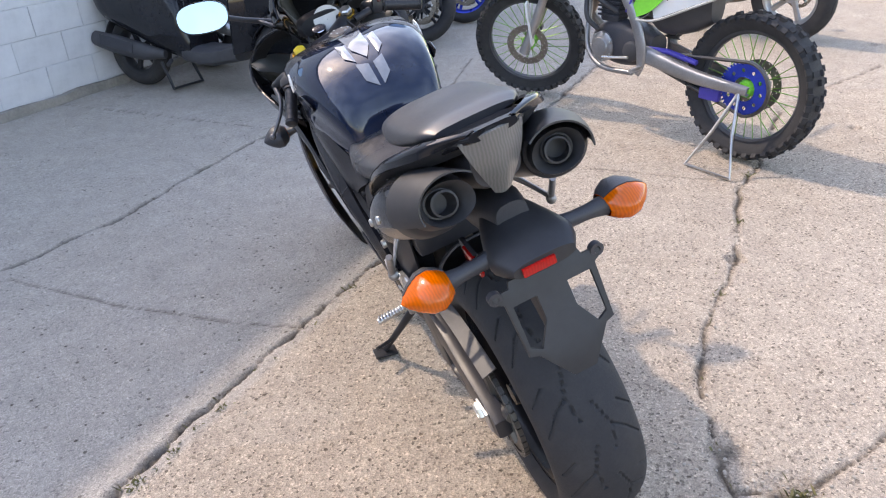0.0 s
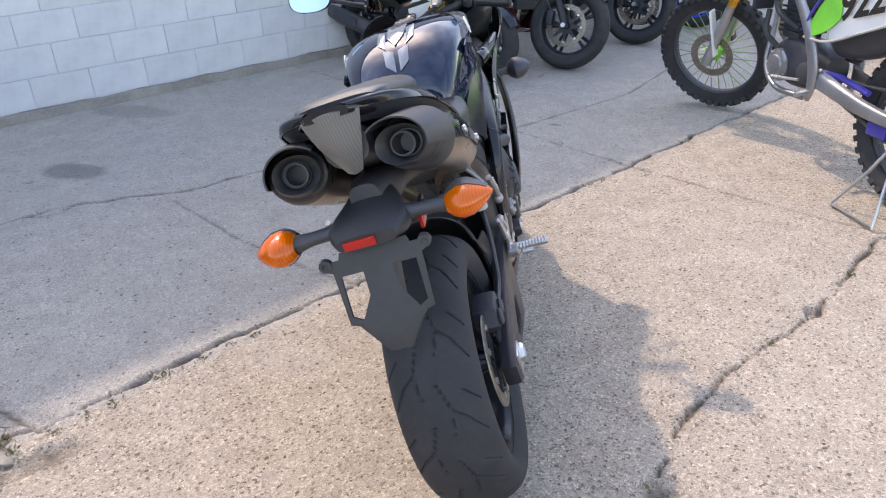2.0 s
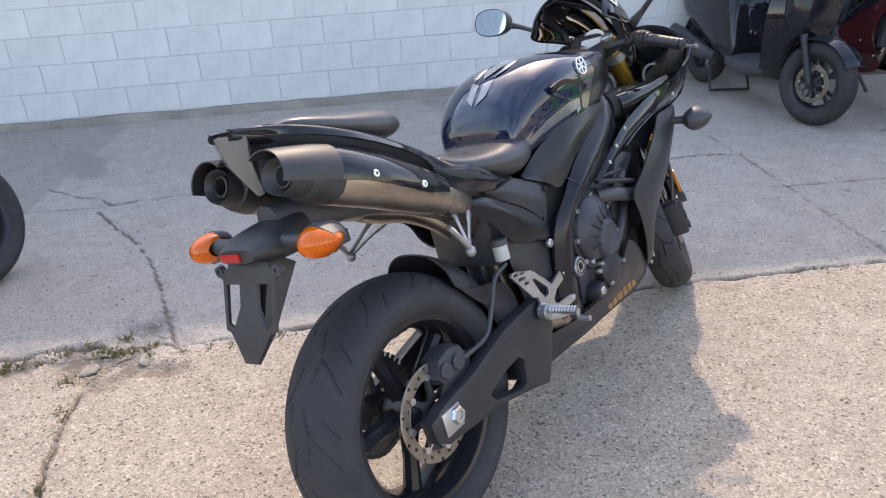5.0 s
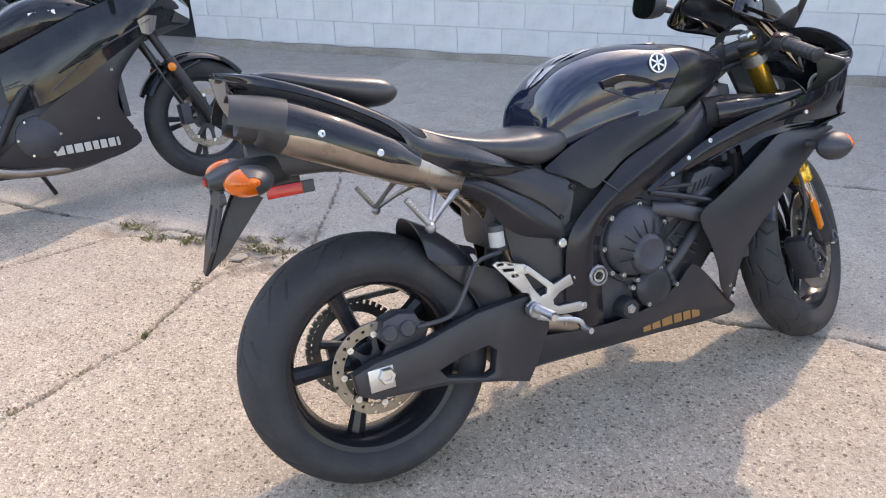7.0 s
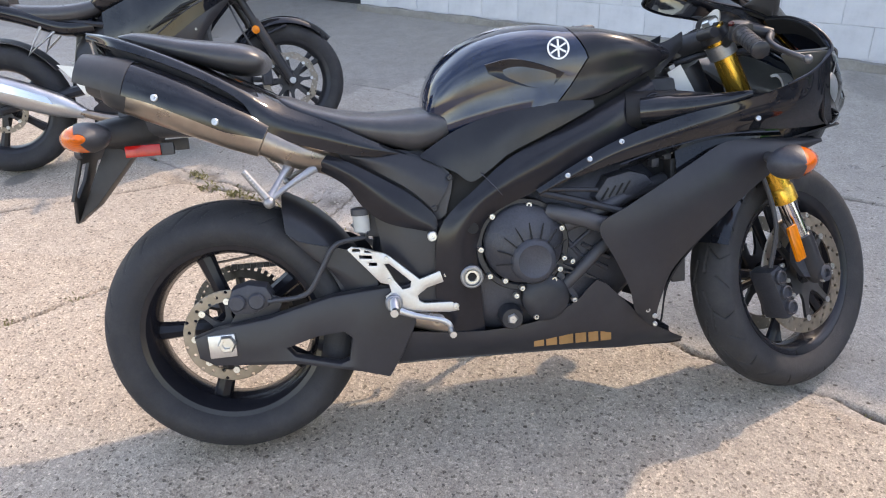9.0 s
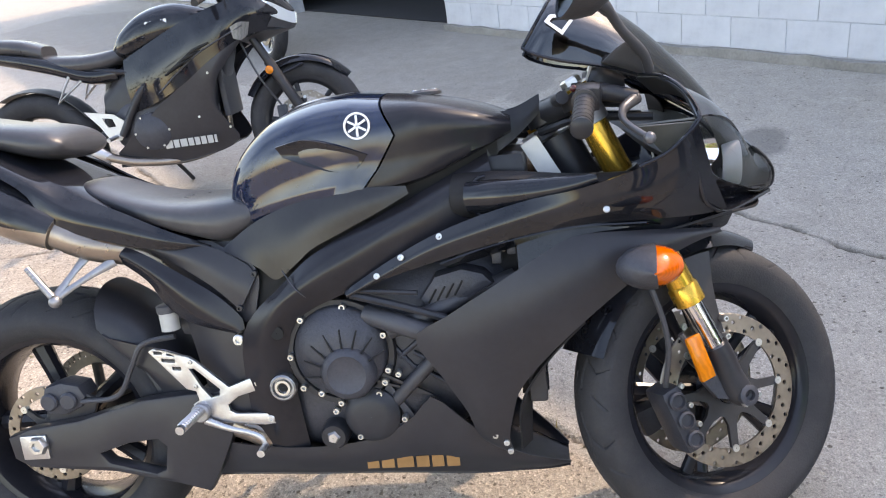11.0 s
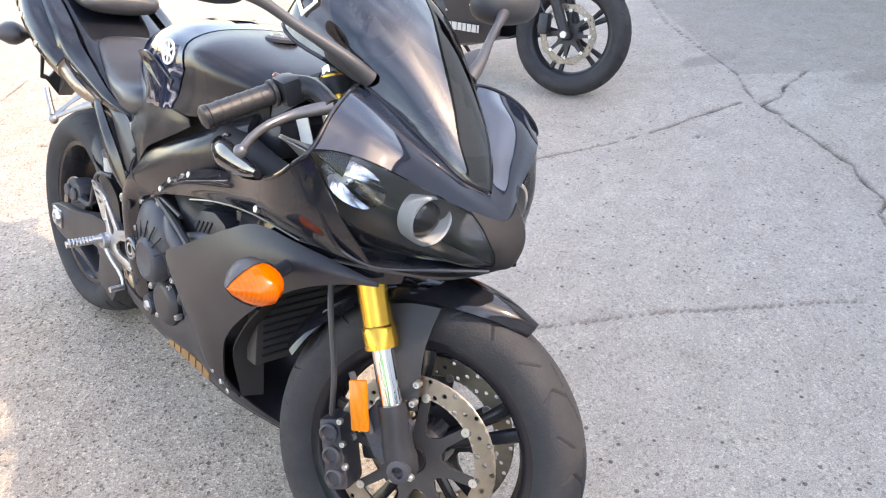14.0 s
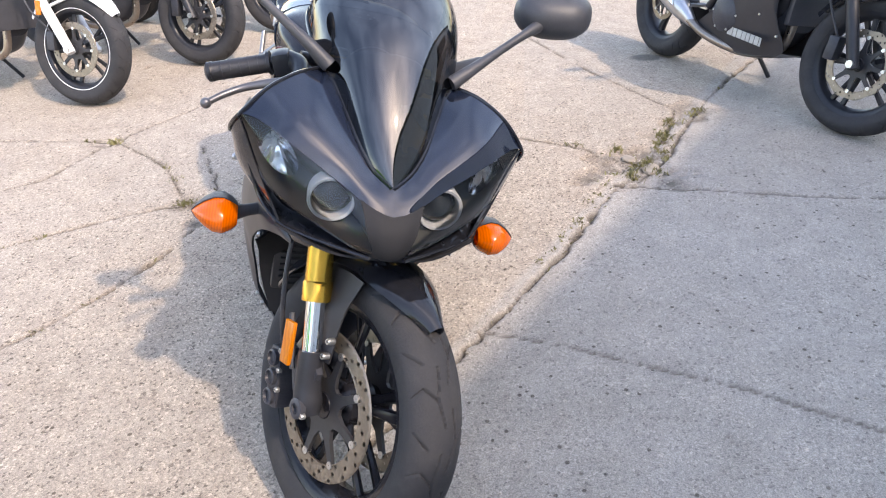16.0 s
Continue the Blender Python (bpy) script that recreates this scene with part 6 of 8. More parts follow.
# a fixed field of unevenness, cheap to look up
field = np.random.normal(0, 1, (256, 256))
for _ in range(3):
    field = (field + np.roll(field, 1, 0) + np.roll(field, 1, 1) + np.roll(field, -1, 0) + np.roll(field, -1, 1)) / 5
field /= field.std()
look_up = lambda s: field[(GX / s).astype(int) % 256, (GY / s).astype(int) % 256]
uneven = look_up(0.02)
for run, wide, deep in CRACKS:
    thin = wide < 0.0055
    wide = max(wide * 0.66, 0.0050)
    line = jittered(run, 0.05, 0.011 if wide > 0.005 else 0.004)
    for a, b in zip(line[:-1], line[1:]):
        lo, hi = np.minimum(a, b) - 0.12, np.maximum(a, b) + 0.12
        i0, i1 = np.searchsorted(gx, (lo[0], hi[0]))
        j0, j1 = np.searchsorted(gy, (lo[1], hi[1]))
        if i1 <= i0 or j1 <= j0:
            continue
        X, Y = GX[i0:i1, j0:j1] - a[0], GY[i0:i1, j0:j1] - a[1]
        d = b - a
        t = np.clip((X * d[0] + Y * d[1]) / (d @ d + 1e-9), 0, 1)
        dist = np.hypot(X - t * d[0], Y - t * d[1])
        w = wide * (1 + 0.45 * uneven[i0:i1, j0:j1]).clip(0.35, 2.2)
        cut = deep * np.clip(1.4 - dist / w, 0, 1)
        depth[i0:i1, j0:j1] = np.maximum(depth[i0:i1, j0:j1], cut)
        dirtv[i0:i1, j0:j1] = np.maximum(dirtv[i0:i1, j0:j1], np.clip(1.5 - dist / w, 0, 1) * (0.66 if thin else 0.92))
# broken-out pit where the cracks meet, small spalls, and gentle unevenness
for cx, cy, r, dp in ((-1.06, 0.93, 0.15, 0.024), (-1.12, 0.78, 0.11, 0.02), (-0.88, 1.00, 0.08, 0.014), (-1.22, 0.62, 0.07, 0.016), (-1.30, 0.40, 0.06, 0.014), (-0.96, 0.80, 0.06, 0.014), (-1.20, 1.06, 0.06, 0.012), (1.42, 0.53, 0.08, 0.012), (0.66, 1.36, 0.05, 0.012), (0.76, 1.22, 0.07, 0.012), (-1.42, 0.30, 0.1, 0.014)):
    q = np.clip(1.25 - np.hypot(GX - cx, GY - cy) / (r * (1 + 0.3 * look_up(0.03))), 0, 1)
    depth = np.maximum(depth, dp * q.clip(0, 0.6) / 0.6)
    dirtv = np.maximum(dirtv, 0.75 * q * (0.6 + 0.4 * look_up(0.014)).clip(0, 1))
near = (np.abs(GX) < 7) & (np.abs(GY) < 9)
GZ = np.where(near, -depth + 0.0006 * look_up(0.05) + 0.0004 * uneven, 0)
cross = (GX + 0.953) * 0.886 - (GY - 1.065) * 0.464
zone = np.clip(cross / 0.03 + 0.5, 0, 1) * (0.85 + 0.15 * look_up(0.3).clip(-1, 1))
stain = np.zeros_like(GX)
for cx, cy, rx, ry, dk in ((-2.5, 2.72, 0.16, 0.09, 0.55), (-3.0, 3.7, 0.3, 0.1, 0.3), (-1.31, -0.62, 0.09, 0.06, 0.75), (-3.6, 1.3, 0.35, 0.12, 0.35), (-2.95, 0.6, 0.2, 0.08, 0.35)):
    q = np.hypot((GX - cx) / rx, (GY - cy) / ry) * (1 + 0.12 * look_up(0.06))
    stain = np.maximum(stain, dk * np.clip((1.25 - q) / 0.4, 0, 1))
nx, ny = GX.shape
ii, jj = np.meshgrid(np.arange(nx - 1), np.arange(ny - 1), indexing="ij")
quads = np.stack([ii * ny + jj, (ii + 1) * ny + jj, (ii + 1) * ny + jj + 1, ii * ny + jj + 1], -1).reshape(-1, 4).astype(np.int32)
gm = bpy.data.meshes.new("ground")
gm.vertices.add(nx * ny)
gm.vertices.foreach_set("co", np.stack([GX, GY, GZ], -1).astype(np.float32).ravel())
gm.loops.add(quads.size)
gm.loops.foreach_set("vertex_index", quads.ravel())
gm.polygons.add(len(quads))
gm.polygons.foreach_set("loop_start", np.arange(0, quads.size, 4, dtype=np.int32))
gm.update(calc_edges=True)
# a darker slab of older concrete by the wall
older = (GX < -2.87 + (GY - 0.85) * 0.4675) & (GY < 0.86 - 0.622 * (GX + 2.85)) & (GX > -9) & (GY > -9)
stain = np.maximum(stain, np.where(older, 0.24, 0.0))
for key, val in (("zone", zone), ("dirt", dirtv), ("stain", stain)):
    gm.attributes.new(key, "FLOAT", "POINT").data.foreach_set("value", val.astype(np.float32).ravel())
gm.materials.append(concrete())
gm.shade_smooth()
ground = tagged(new("ground", gm), "cracked weathered concrete slabs with exposed aggregate", "ground", kind="structure")


# ---- painted block wall and the building behind it ----
WALL = pose(-3.72, 3.07, 0, 0, 0, 60.5)      # x along the wall, -y towards the yard
BL, BH = 0.372, 0.197


def wall_paint():
    m, nt, b = node_mat("white_painted_block")
    co = nt.nodes.new("ShaderNodeTexCoord").outputs["Object"]
    info = nt.nodes.new("ShaderNodeObjectInfo")
    big, fine = noise_node(nt, 5, 6, 0.7, co), noise_node(nt, 120, 4, 0.6, co)
    c = ramp(nt, big.outputs[0], [(0.28, (0.45, 0.465, 0.495)), (0.5, (0.54, 0.555, 0.585)), (0.8, (0.61, 0.625, 0.65))]).outputs[0]
    tone = ramp(nt, info.outputs["Random"], [(0.0, (0.95, 0.95, 0.95)), (1.0, (1.02, 1.02, 1.02))]).outputs[0]
    c = mixcol(nt, 1.0, c, tone, "MULTIPLY")
    chips = ramp(nt, noise_node(nt, 22, 8, 0.75, co).outputs[0], [(0.66, (0, 0, 0)), (0.72, (0.7, 0.7, 0.7))]).outputs[0]
    c = mixcol(nt, chips, c, (0.36, 0.35, 0.33))
    link(nt, c, b.inputs["Base Color"])
    b.inputs["Roughness"].default_value = 0.75
    bp = nt.nodes.new("ShaderNodeBump")
    bp.inputs["Strength"].default_value, bp.inputs["Distance"].default_value = 0.5, 0.004
    link(nt, fine.outputs[0], bp.inputs["Height"])
    link(nt, bp.outputs[0], b.inputs["Normal"])
    return m


PAINT = wall_paint()
MORTAR = surf("painted_mortar", (0.48, 0.495, 0.525), 0.9, var=0.3, grain=90, bump=0.5)
FOOTING = surf("old_footing_concrete", (0.25, 0.235, 0.215), 0.9, var=0.35, grain=60, bump=0.7, wear=4)
# near black: the unlit interior's shade is put into this colour
DARK = surf("interior_shade_black", (0.03, 0.03, 0.032), 0.85, var=0.3)
ROOFING = surf("roof_felt", (0.07, 0.07, 0.07), 0.9, var=0.3, bump=0.4)
H = 3.13
DOOR0, DOOR1, DOORH = -6.9, -3.66, 2.75


def slab(name, a, b, label, mat=MORTAR, cat="wall"):
    c = [(p + q) / 2 for p, q in zip(a, b)]
    s = [q - p for p, q in zip(a, b)]
    ob = part(name, box(c, s, WALL), mat, None)
    return tagged(ob, label, cat, kind="structure")


wall = slab("wall_north", (DOOR1, 0.004, 0), (14, 0.20, H), "white painted concrete block wall with chipped paint")
slab("wall_west", (-14, 0.004, 0), (DOOR0, 0.20, H), "white painted concrete block wall beside the open doorway")
slab("wall_over_door", (DOOR0, 0.004, DOORH), (DOOR1, 0.20, H), "white painted block lintel over the open doorway", PAINT)
slab("wall_back", (-14, 9.0, 0), (14, 9.2, H), "plain rear wall of the building")
slab("wall_end_east", (13.8, 0.2, 0), (14, 9.0, H), "plain end wall of the building")
slab("wall_end_west", (-14, 0.2, 0), (-13.8, 9.0, H), "plain end wall of the building")
# partition and floor carry the doorway's darkness in their colour
slab("wall_partition_east", (DOOR1 + 0.6, 0.2, 0), (DOOR1 + 0.7, 9.0, H - 0.01), "partition wall coloured near black for the unlit workshop", DARK)
slab("ceiling", (-14.1, -0.02, H), (14.1, 9.25, H + 0.2), "flat roof slab of the workshop building", ROOFING, "ceiling")
slab("floor", (-13.8, 0.21, 0.006), (13.8, 8.99, 0.012), "workshop floor coloured near black for the unlit interior", DARK, "floor")
footing = slab("trim_footing", (DOOR1, -0.045, 0), (14, 0.004, 0.058), "rough grey concrete footing along the wall", FOOTING, "footing")
slab("trim_footing_west", (-14, -0.045, 0), (DOOR0, 0.004, 0.058), "rough grey concrete footing along the wall", FOOTING, "footing")
fm = footing.data
bmf = bmesh.new()
bmf.from_mesh(fm)
bmesh.ops.subdivide_edges(bmf, edges=[e for e in bmf.edges if e.calc_length() > 3], cuts=140)
for v in bmf.verts:
    k = noise.noise(v.co * 5) * 0.014 + noise.noise(v.co * 17) * 0.006
    v.co.z += k if v.co.z > 0.03 else 0
    v.co += (WALL.to_3x3() @ Vector((0, k, 0)))
bmf.to_mesh(fm)
bmf.free()


def block_mesh(length, name="block"):
    bm = box((length / 2, 0.034, BH / 2), (length - 0.005, 0.07, BH - 0.005), Matrix(), 0.003)
    me = bpy.data.meshes.new(name)
    bm.to_mesh(me)
    bm.free()
    me.materials.append(PAINT)
    return me


full, half = block_mesh(BL), block_mesh(BL / 2)
rest = bmesh.new()
for row in range(int((H - 0.06) / BH)):
    x = DOOR1 if row % 2 == 0 else DOOR1 - BL / 2
    while x < 13.9:
        x0 = max(x, DOOR1)
        me = full if x >= DOOR1 - 1e-6 else half
        m = WALL @ Matrix.Translation((x0, random.uniform(-0.002, 0.002), 0.06 + row * BH)) @ pose(0, 0, 0, random.uniform(-0.3, 0.3), 0, random.uniform(-0.2, 0.2))
        if row < 7 and x < 9.5:
            ob = new("block", me)
            ob.parent = wall
            ob.matrix_local = m
        else:
            add_box(rest, (BL / 2, 0.03, BH / 2), (BL - 0.011, 0.07, BH - 0.010), m)
        x += BL
part("blocks_above", rest, PAINT, wall, kind="stuff")


# ---- the other machines in the yard ----
def heading(rear_xy, front_xy, lean=-10.0):
    dx, dy = front_xy[0] - rear_xy[0], front_xy[1] - rear_xy[1]
    return pose(rear_xy[0], rear_xy[1], 0, 0, lean, math.degrees(math.atan2(-dx, dy)))


def street_bike(name, m, label, wb=1.38, lean=10.0, style="sport", body="gloss", panel="matte", rim="frame", fork="frame", guard="gloss", turn=12.0, stripe=None, petal=False, group="", bars=(), pipe="alu", rt=(0.312, 0.070, 0.050), ft=(0.295, 0.055, 0.042)):
    """A parked road motorcycle: sport (full fairing), naked or cruiser."""
    root = thing(name, m, label, "motorcycle", group)
    P = lambda n, bm, mat, par=None, lab="", **k: part(n, bm, M[mat] if isinstance(mat, str) else mat, par or root, lab, **k)
    B = lambda n, f, mat, par=None, lab="": [P(n, f(), mat, par, lab), P(n, mirror_x(f()), mat, par, lab)]
    c = math.cos(radians(lean))
    zr = ((rt[0] - rt[2]) * c + math.hypot(rt[2] * c, rt[1] * math.sin(radians(lean)))) / c
    zf = ((ft[0] - ft[2]) * c + math.hypot(ft[2] * c, ft[1] * math.sin(radians(lean)))) / c
    cru = style == "cruiser"
    rake = radians(32 if cru else 25)
    ax, fo = Vector((0, -math.sin(rake), math.cos(rake))), Vector((0, math.cos(rake), math.sin(rake)))
    axle = Vector((0, wb, zf))
    off = 0.03
    head = axle - fo * off
    S = Matrix.Translation(head) @ Matrix.Rotation(radians(turn), 4, ax) @ Matrix.Translation(-head)
    FP = lambda x, a, f=off: head + ax * a + fo * f + Vector((x, 0, 0))
    T = lambda bm: moved(bm, S)
    rw = road_wheel(root, (0, 0, zr), Matrix(), False, M[rim], 5, rt, (0.07,), 0.11, (1, 9, 0, 2, 9), stripe=stripe)
    fw_ = road_wheel(root, axle, S, True, M[rim], 5, ft, (0.058,) if style != "naked" else (0.058, -0.058), 0.146, (0, 2, 1), stripe=stripe, petal=petal)
    # fork and front end
    for s in (1, -1):
        lg = P("fork_leg", T(tube([FP(s * 0.098, -0.02), FP(s * 0.098, 0.10), FP(s * 0.098, 0.34)], [0.024, 0.026, 0.026], 14)), fork)
        P("fork_tube", T(tube([FP(s * 0.098, 0.33), FP(s * 0.098, 0.66)], 0.020, 14)), "chrome" if style != "sport" else "frame", lg)
        P("fork_reflector", T(lathe([(0, 0.001), (0, 0.020), (s * 0.008, 0.020), (s * 0.010, 0.016), (s * 0.010, 0.001)], 18, Matrix.Translation(FP(s * 0.124, 0.30, 0.01)))) if style == "sport" else T(box(FP(s * 0.126, 0.26, 0.01), (0.01, 0.03, 0.075), Matrix(), 0.003)), "amber", lg, "amber fork reflector")
        P("axle_end", T(lathe([(0, 0.016), (s * 0.012, 0.016), (s * 0.012, 0.001)], 14, Matrix.Translation(axle + Vector((s * 0.115, 0, 0))))), "steel", lg)
    P("brake_caliper", T(box(axle + Vector((0.075, -0.12, 0.04)), (0.06, 0.05, 0.10), Matrix(), 0.01)), "engine")
    P("brake_hose", T(tube([axle + Vector((0.09, -0.12, 0.09)), FP(0.12, 0.30, -0.05), FP(0.10, 0.55, -0.02)], 0.005, 8, 14)), "plastic")
    arcs_ = []
    for x, dr in ((-0.066, -0.024), (-0.05, 0.0), (0, 0.012), (0.05, 0.0), (0.066, -0.024)):
        arcs_.append([(x * max(0.25, min(1, (k + 0.8) / 2.5)), axle.y + (ft[0] + 0.016 + dr) * math.cos(a), axle.z + (ft[0] + 0.016 + dr) * math.sin(a)) for k, a in enumerate(np.linspace(radians(38), radians(150), 11))])
    P("front_mudguard", T(loft(arcs_, 20, 13, 0.004)), guard, None, "white front mudguard" if guard == "white" else "")
    for s in (1, -1):
        P("mudguard_stay", T(tube([FP(s * 0.085, 0.26, 0.0), axle + Vector((s * 0.068, 0.02, ft[0] - 0.02))], 0.008, 8)), guard)
    yk = bmesh.new()
    for a in (0.50, 0.66):
        add_tube(yk, [FP(-0.125, a), FP(0.125, a)], 0.026, 10)
    add_tube(yk, [FP(0, 0.46, 0), FP(0, 0.70, 0)], 0.03, 12)
    P("fork_yoke", T(yk), "frame")
    hz = 0.70
    rise = 0.10 if style != "sport" else 0.02
    for s in (1, -1):
        bar = P("handlebar", T(tube([FP(0, hz, 0), FP(s * 0.10, hz + rise, 0), FP(s * 0.24, hz + rise, -0.04), FP(s * 0.34, hz + rise - 0.02, -0.08)], 0.011, 10, 16)), "frame")
        P("grip", T(tube([FP(s * 0.24, hz + rise, -0.04), FP(s * 0.35, hz + rise - 0.02, -0.085)], 0.017, 12)), "rubber", bar)
        P("hand_lever", T(tube([FP(s * 0.17, hz + rise, 0.03), FP(s * 0.25, hz + rise, 0.045), FP(s * 0.34, hz + rise - 0.01, 0.01)], 0.006, 8, 8)), "alu", bar)
        mr = P("mirror", T(tube([FP(s * 0.18, hz + rise, 0.0), FP(s * 0.24, hz + rise + 0.12, 0.03), FP(s * 0.28, hz + rise + 0.16, 0.02)], 0.007, 8, 8)), "plastic")
        P("mirror_shell", T(ball(FP(s * 0.30, hz + rise + 0.18, 0.02), (0.062, 0.022, 0.04), Matrix(), 14, 9)), "plastic", mr)
    # frame, engine, drive
    for s in (1, -1):
        P("swingarm", tube([(s * 0.09, 0, zr), (s * 0.10, 0.2, zr + 0.03), (s * 0.09, 0.46, zr + 0.07)], [0.02, 0.022, 0.03], 8, 10), "frame")
        P("frame_rail", tube([(s * 0.03, wb - 0.37, 0.80), (s * 0.13, wb - 0.58, 0.70), (s * 0.14, wb - 0.76, 0.56), (s * 0.13, 0.46, 0.36)], 0.02, 10, 16), "frame")
        P("subframe_rail", tube([(s * 0.12, wb - 0.72, 0.64), (s * 0.10, 0.35, 0.70), (s * 0.07, -0.02, 0.80)], 0.014, 8, 10), "frame")
    en = P("engine", hull([(0.42, 0.30, 0.50, 0.10), (0.52, 0.22, 0.56, 0.13), (0.70, 0.21, 0.60, 0.14), (0.86, 0.24, 0.60, 0.13), (0.96, 0.34, 0.56, 0.10)], 22, 16, 3.4), "engine")
    for s in (1, -1):
        P("engine_cover", lathe([(s * 0.12, 0.095), (s * 0.155, 0.092), (s * 0.168, 0.070), (s * 0.172, 0.001)], 30, Matrix.Translation((0, 0.62, 0.36))), "engine", en)
    for k in range(6):
        P("cover_bolt", bolt((0.158, 0.62 + 0.085 * math.cos(k * 1.047), 0.36 + 0.085 * math.sin(k * 1.047)), (1, 0, 0), 0.006, 0.006), "steel", en)
    P("radiator", box((0, 1.0, 0.50), (0.26, 0.03, 0.24), Matrix(), 0.006), "plastic")
    P("shock", tube([(0, 0.34, 0.36), (0, 0.42, 0.62)], 0.03, 12), "redpaint" if panel == "redpaint" else "frame")
    ex = P("exhaust_pipe", tube([(0.06, 0.98, 0.40), (0.07, 0.95, 0.26), (0.09, 0.75, 0.20), (0.13, 0.50, 0.22), (0.15, 0.36, 0.27)], 0.022, 12, 24), "titan")
    si = P("silencer", tube([(0.145, 0.38, 0.26), (0.15, 0.30, 0.30), (0.158, 0.08, 0.40), (0.162, -0.06, 0.46), (0.163, -0.09, 0.475)], [0.026, 0.056, 0.066, 0.062, 0.050], 18, 18, 0.8), pipe, None, "brushed steel silencer")
    P("silencer_tip", tube([(0.163, -0.06, 0.462), (0.164, -0.12, 0.490)], [0.054, 0.040], 18, 0, 0.8), "engine", si)
    P("silencer_guard", loft([[(0.200, 0.24, 0.36), (0.206, 0.12, 0.42), (0.205, 0.0, 0.47)], [(0.205, 0.26, 0.325), (0.212, 0.13, 0.38), (0.210, 0.0, 0.43)]], 12, 4, 0.004), "chrome", si)
    for s in (1, -1):
        hg = P("footrest_hanger", plate([(0.30, 0.50), (0.44, 0.47), (0.50, 0.42), (0.45, 0.34), (0.40, 0.34), (0.36, 0.42)], ([(0.38, 0.46), (0.43, 0.45), (0.44, 0.41), (0.40, 0.41)],), s * 0.128, s * 0.136), "alu")
        P("foot_peg", tube([(s * 0.135, 0.43, 0.36), (s * 0.23, 0.425, 0.355)], 0.010, 10), "alu", hg)
        P("passenger_bracket", tube([(s * 0.11, 0.28, 0.70), (s * 0.15, 0.20, 0.56), (s * 0.11, 0.33, 0.66)], 0.009, 8), "alu", hg)
    P("side_stand", tube([(-0.10, 0.55, 0.24), (-0.17, 0.60, 0.13), (-0.23, 0.63, 0.045)], 0.011, 8), "frame")
    # tank, seat, tail
    P("fuel_tank", hull([(0.50, 0.73, 0.78, 0.09), (0.56, 0.71, 0.86, 0.13), (0.68, 0.72, 0.93, 0.155), (0.82, 0.74, 0.95, 0.155), (0.94, 0.76, 0.92, 0.13), (1.02, 0.79, 0.88, 0.09)], 28, 22, 2.6), body)
    P("rider_seat", hull([(0.12, 0.74, 0.80, 0.08), (0.20, 0.70, 0.785, 0.11), (0.36, 0.68, 0.77, 0.13), (0.48, 0.69, 0.775, 0.12), (0.56, 0.72, 0.79, 0.08)], 24, 18, 3), "seat")
    P("passenger_seat", hull([(-0.16, 0.86, 0.885, 0.05), (-0.08, 0.83, 0.90, 0.08), (0.05, 0.80, 0.88, 0.09), (0.15, 0.765, 0.84, 0.08)], 22, 14, 3), "seat")
    P("tail_fairing", hull([(-0.26, 0.84, 0.87, 0.03), (-0.16, 0.80, 0.86, 0.07), (0.0, 0.75, 0.83, 0.10), (0.18, 0.69, 0.78, 0.12), (0.36, 0.62, 0.71, 0.13), (0.50, 0.62, 0.70, 0.12)], 24, 18, 3), body)
    P("tail_lamp", ball((0, -0.262, 0.850), (0.045, 0.018, 0.022), Matrix(), 12, 8), "red", None, "red tail lamp")
    pb = P("plate_bracket", plate([(-0.06, 0.0), (0.06, 0.0), (0.07, -0.10), (0.05, -0.20), (-0.05, -0.20), (-0.07, -0.10)], (), -0.006, 0.006, 0.002), "plastic")
    pb.matrix_local = Matrix.Translation((0, -0.28, 0.80)) @ Matrix.Rotation(radians(-90), 4, "Z") @ Matrix.Rotation(radians(-24), 4, "Y")
    P("bracket_arm", tube([(0, -0.16, 0.82), (0, -0.24, 0.80), (0, -0.29, 0.77)], 0.022, 8), "plastic", pb)
    for s in (1, -1):
        ri_ = P("rear_indicator", tube([(s * 0.05, -0.26, 0.80), (s * 0.10, -0.262, 0.80)], 0.012, 8), "plastic")
        P("indicator_lens", ball((s * 0.13, -0.265, 0.80), (0.036, 0.02, 0.02), Matrix(), 12, 8), "orange" if style != "sport" else "plastic", ri_)
    arcs_ = []
    for x in (-0.07, -0.04, 0, 0.04, 0.07):
        arcs_.append([(x, (rt[0] + 0.02 - abs(x) * 0.2) * math.sin(a), zr + (rt[0] + 0.02 - abs(x) * 0.2) * math.cos(a)) for a in np.linspace(radians(-30), radians(60), 9)])
    P("rear_mudguard", loft(arcs_, 16, 9, 0.004), "plastic")
    if style == "sport":
        U = [(0.05, wb + 0.02, 0.825), (0.12, wb - 0.05, 0.89), (0.175, wb - 0.15, 0.925), (0.205, wb - 0.27, 0.905), (0.200, wb - 0.42, 0.865), (0.180, wb - 0.54, 0.825), (0.155, wb - 0.68, 0.77), (0.120, wb - 0.82, 0.715)]
        Mi = [(0.06, wb + 0.015, 0.79), (0.150, wb - 0.07, 0.835), (0.205, wb - 0.17, 0.84), (0.228, wb - 0.29, 0.80), (0.220, wb - 0.42, 0.755), (0.200, wb - 0.54, 0.70), (0.170, wb - 0.70, 0.63), (0.130, wb - 0.83, 0.59)]
        Lo = [(0.06, wb + 0.0, 0.755), (0.145, wb - 0.10, 0.755), (0.195, wb - 0.21, 0.735), (0.222, wb - 0.31, 0.69), (0.215, wb - 0.42, 0.63), (0.195, wb - 0.54, 0.56), (0.170, wb - 0.68, 0.50), (0.130, wb - 0.82, 0.46)]
        up = B("side_fairing", lambda: loft([U, Mi, Lo], 36, 14, 0.005), body)
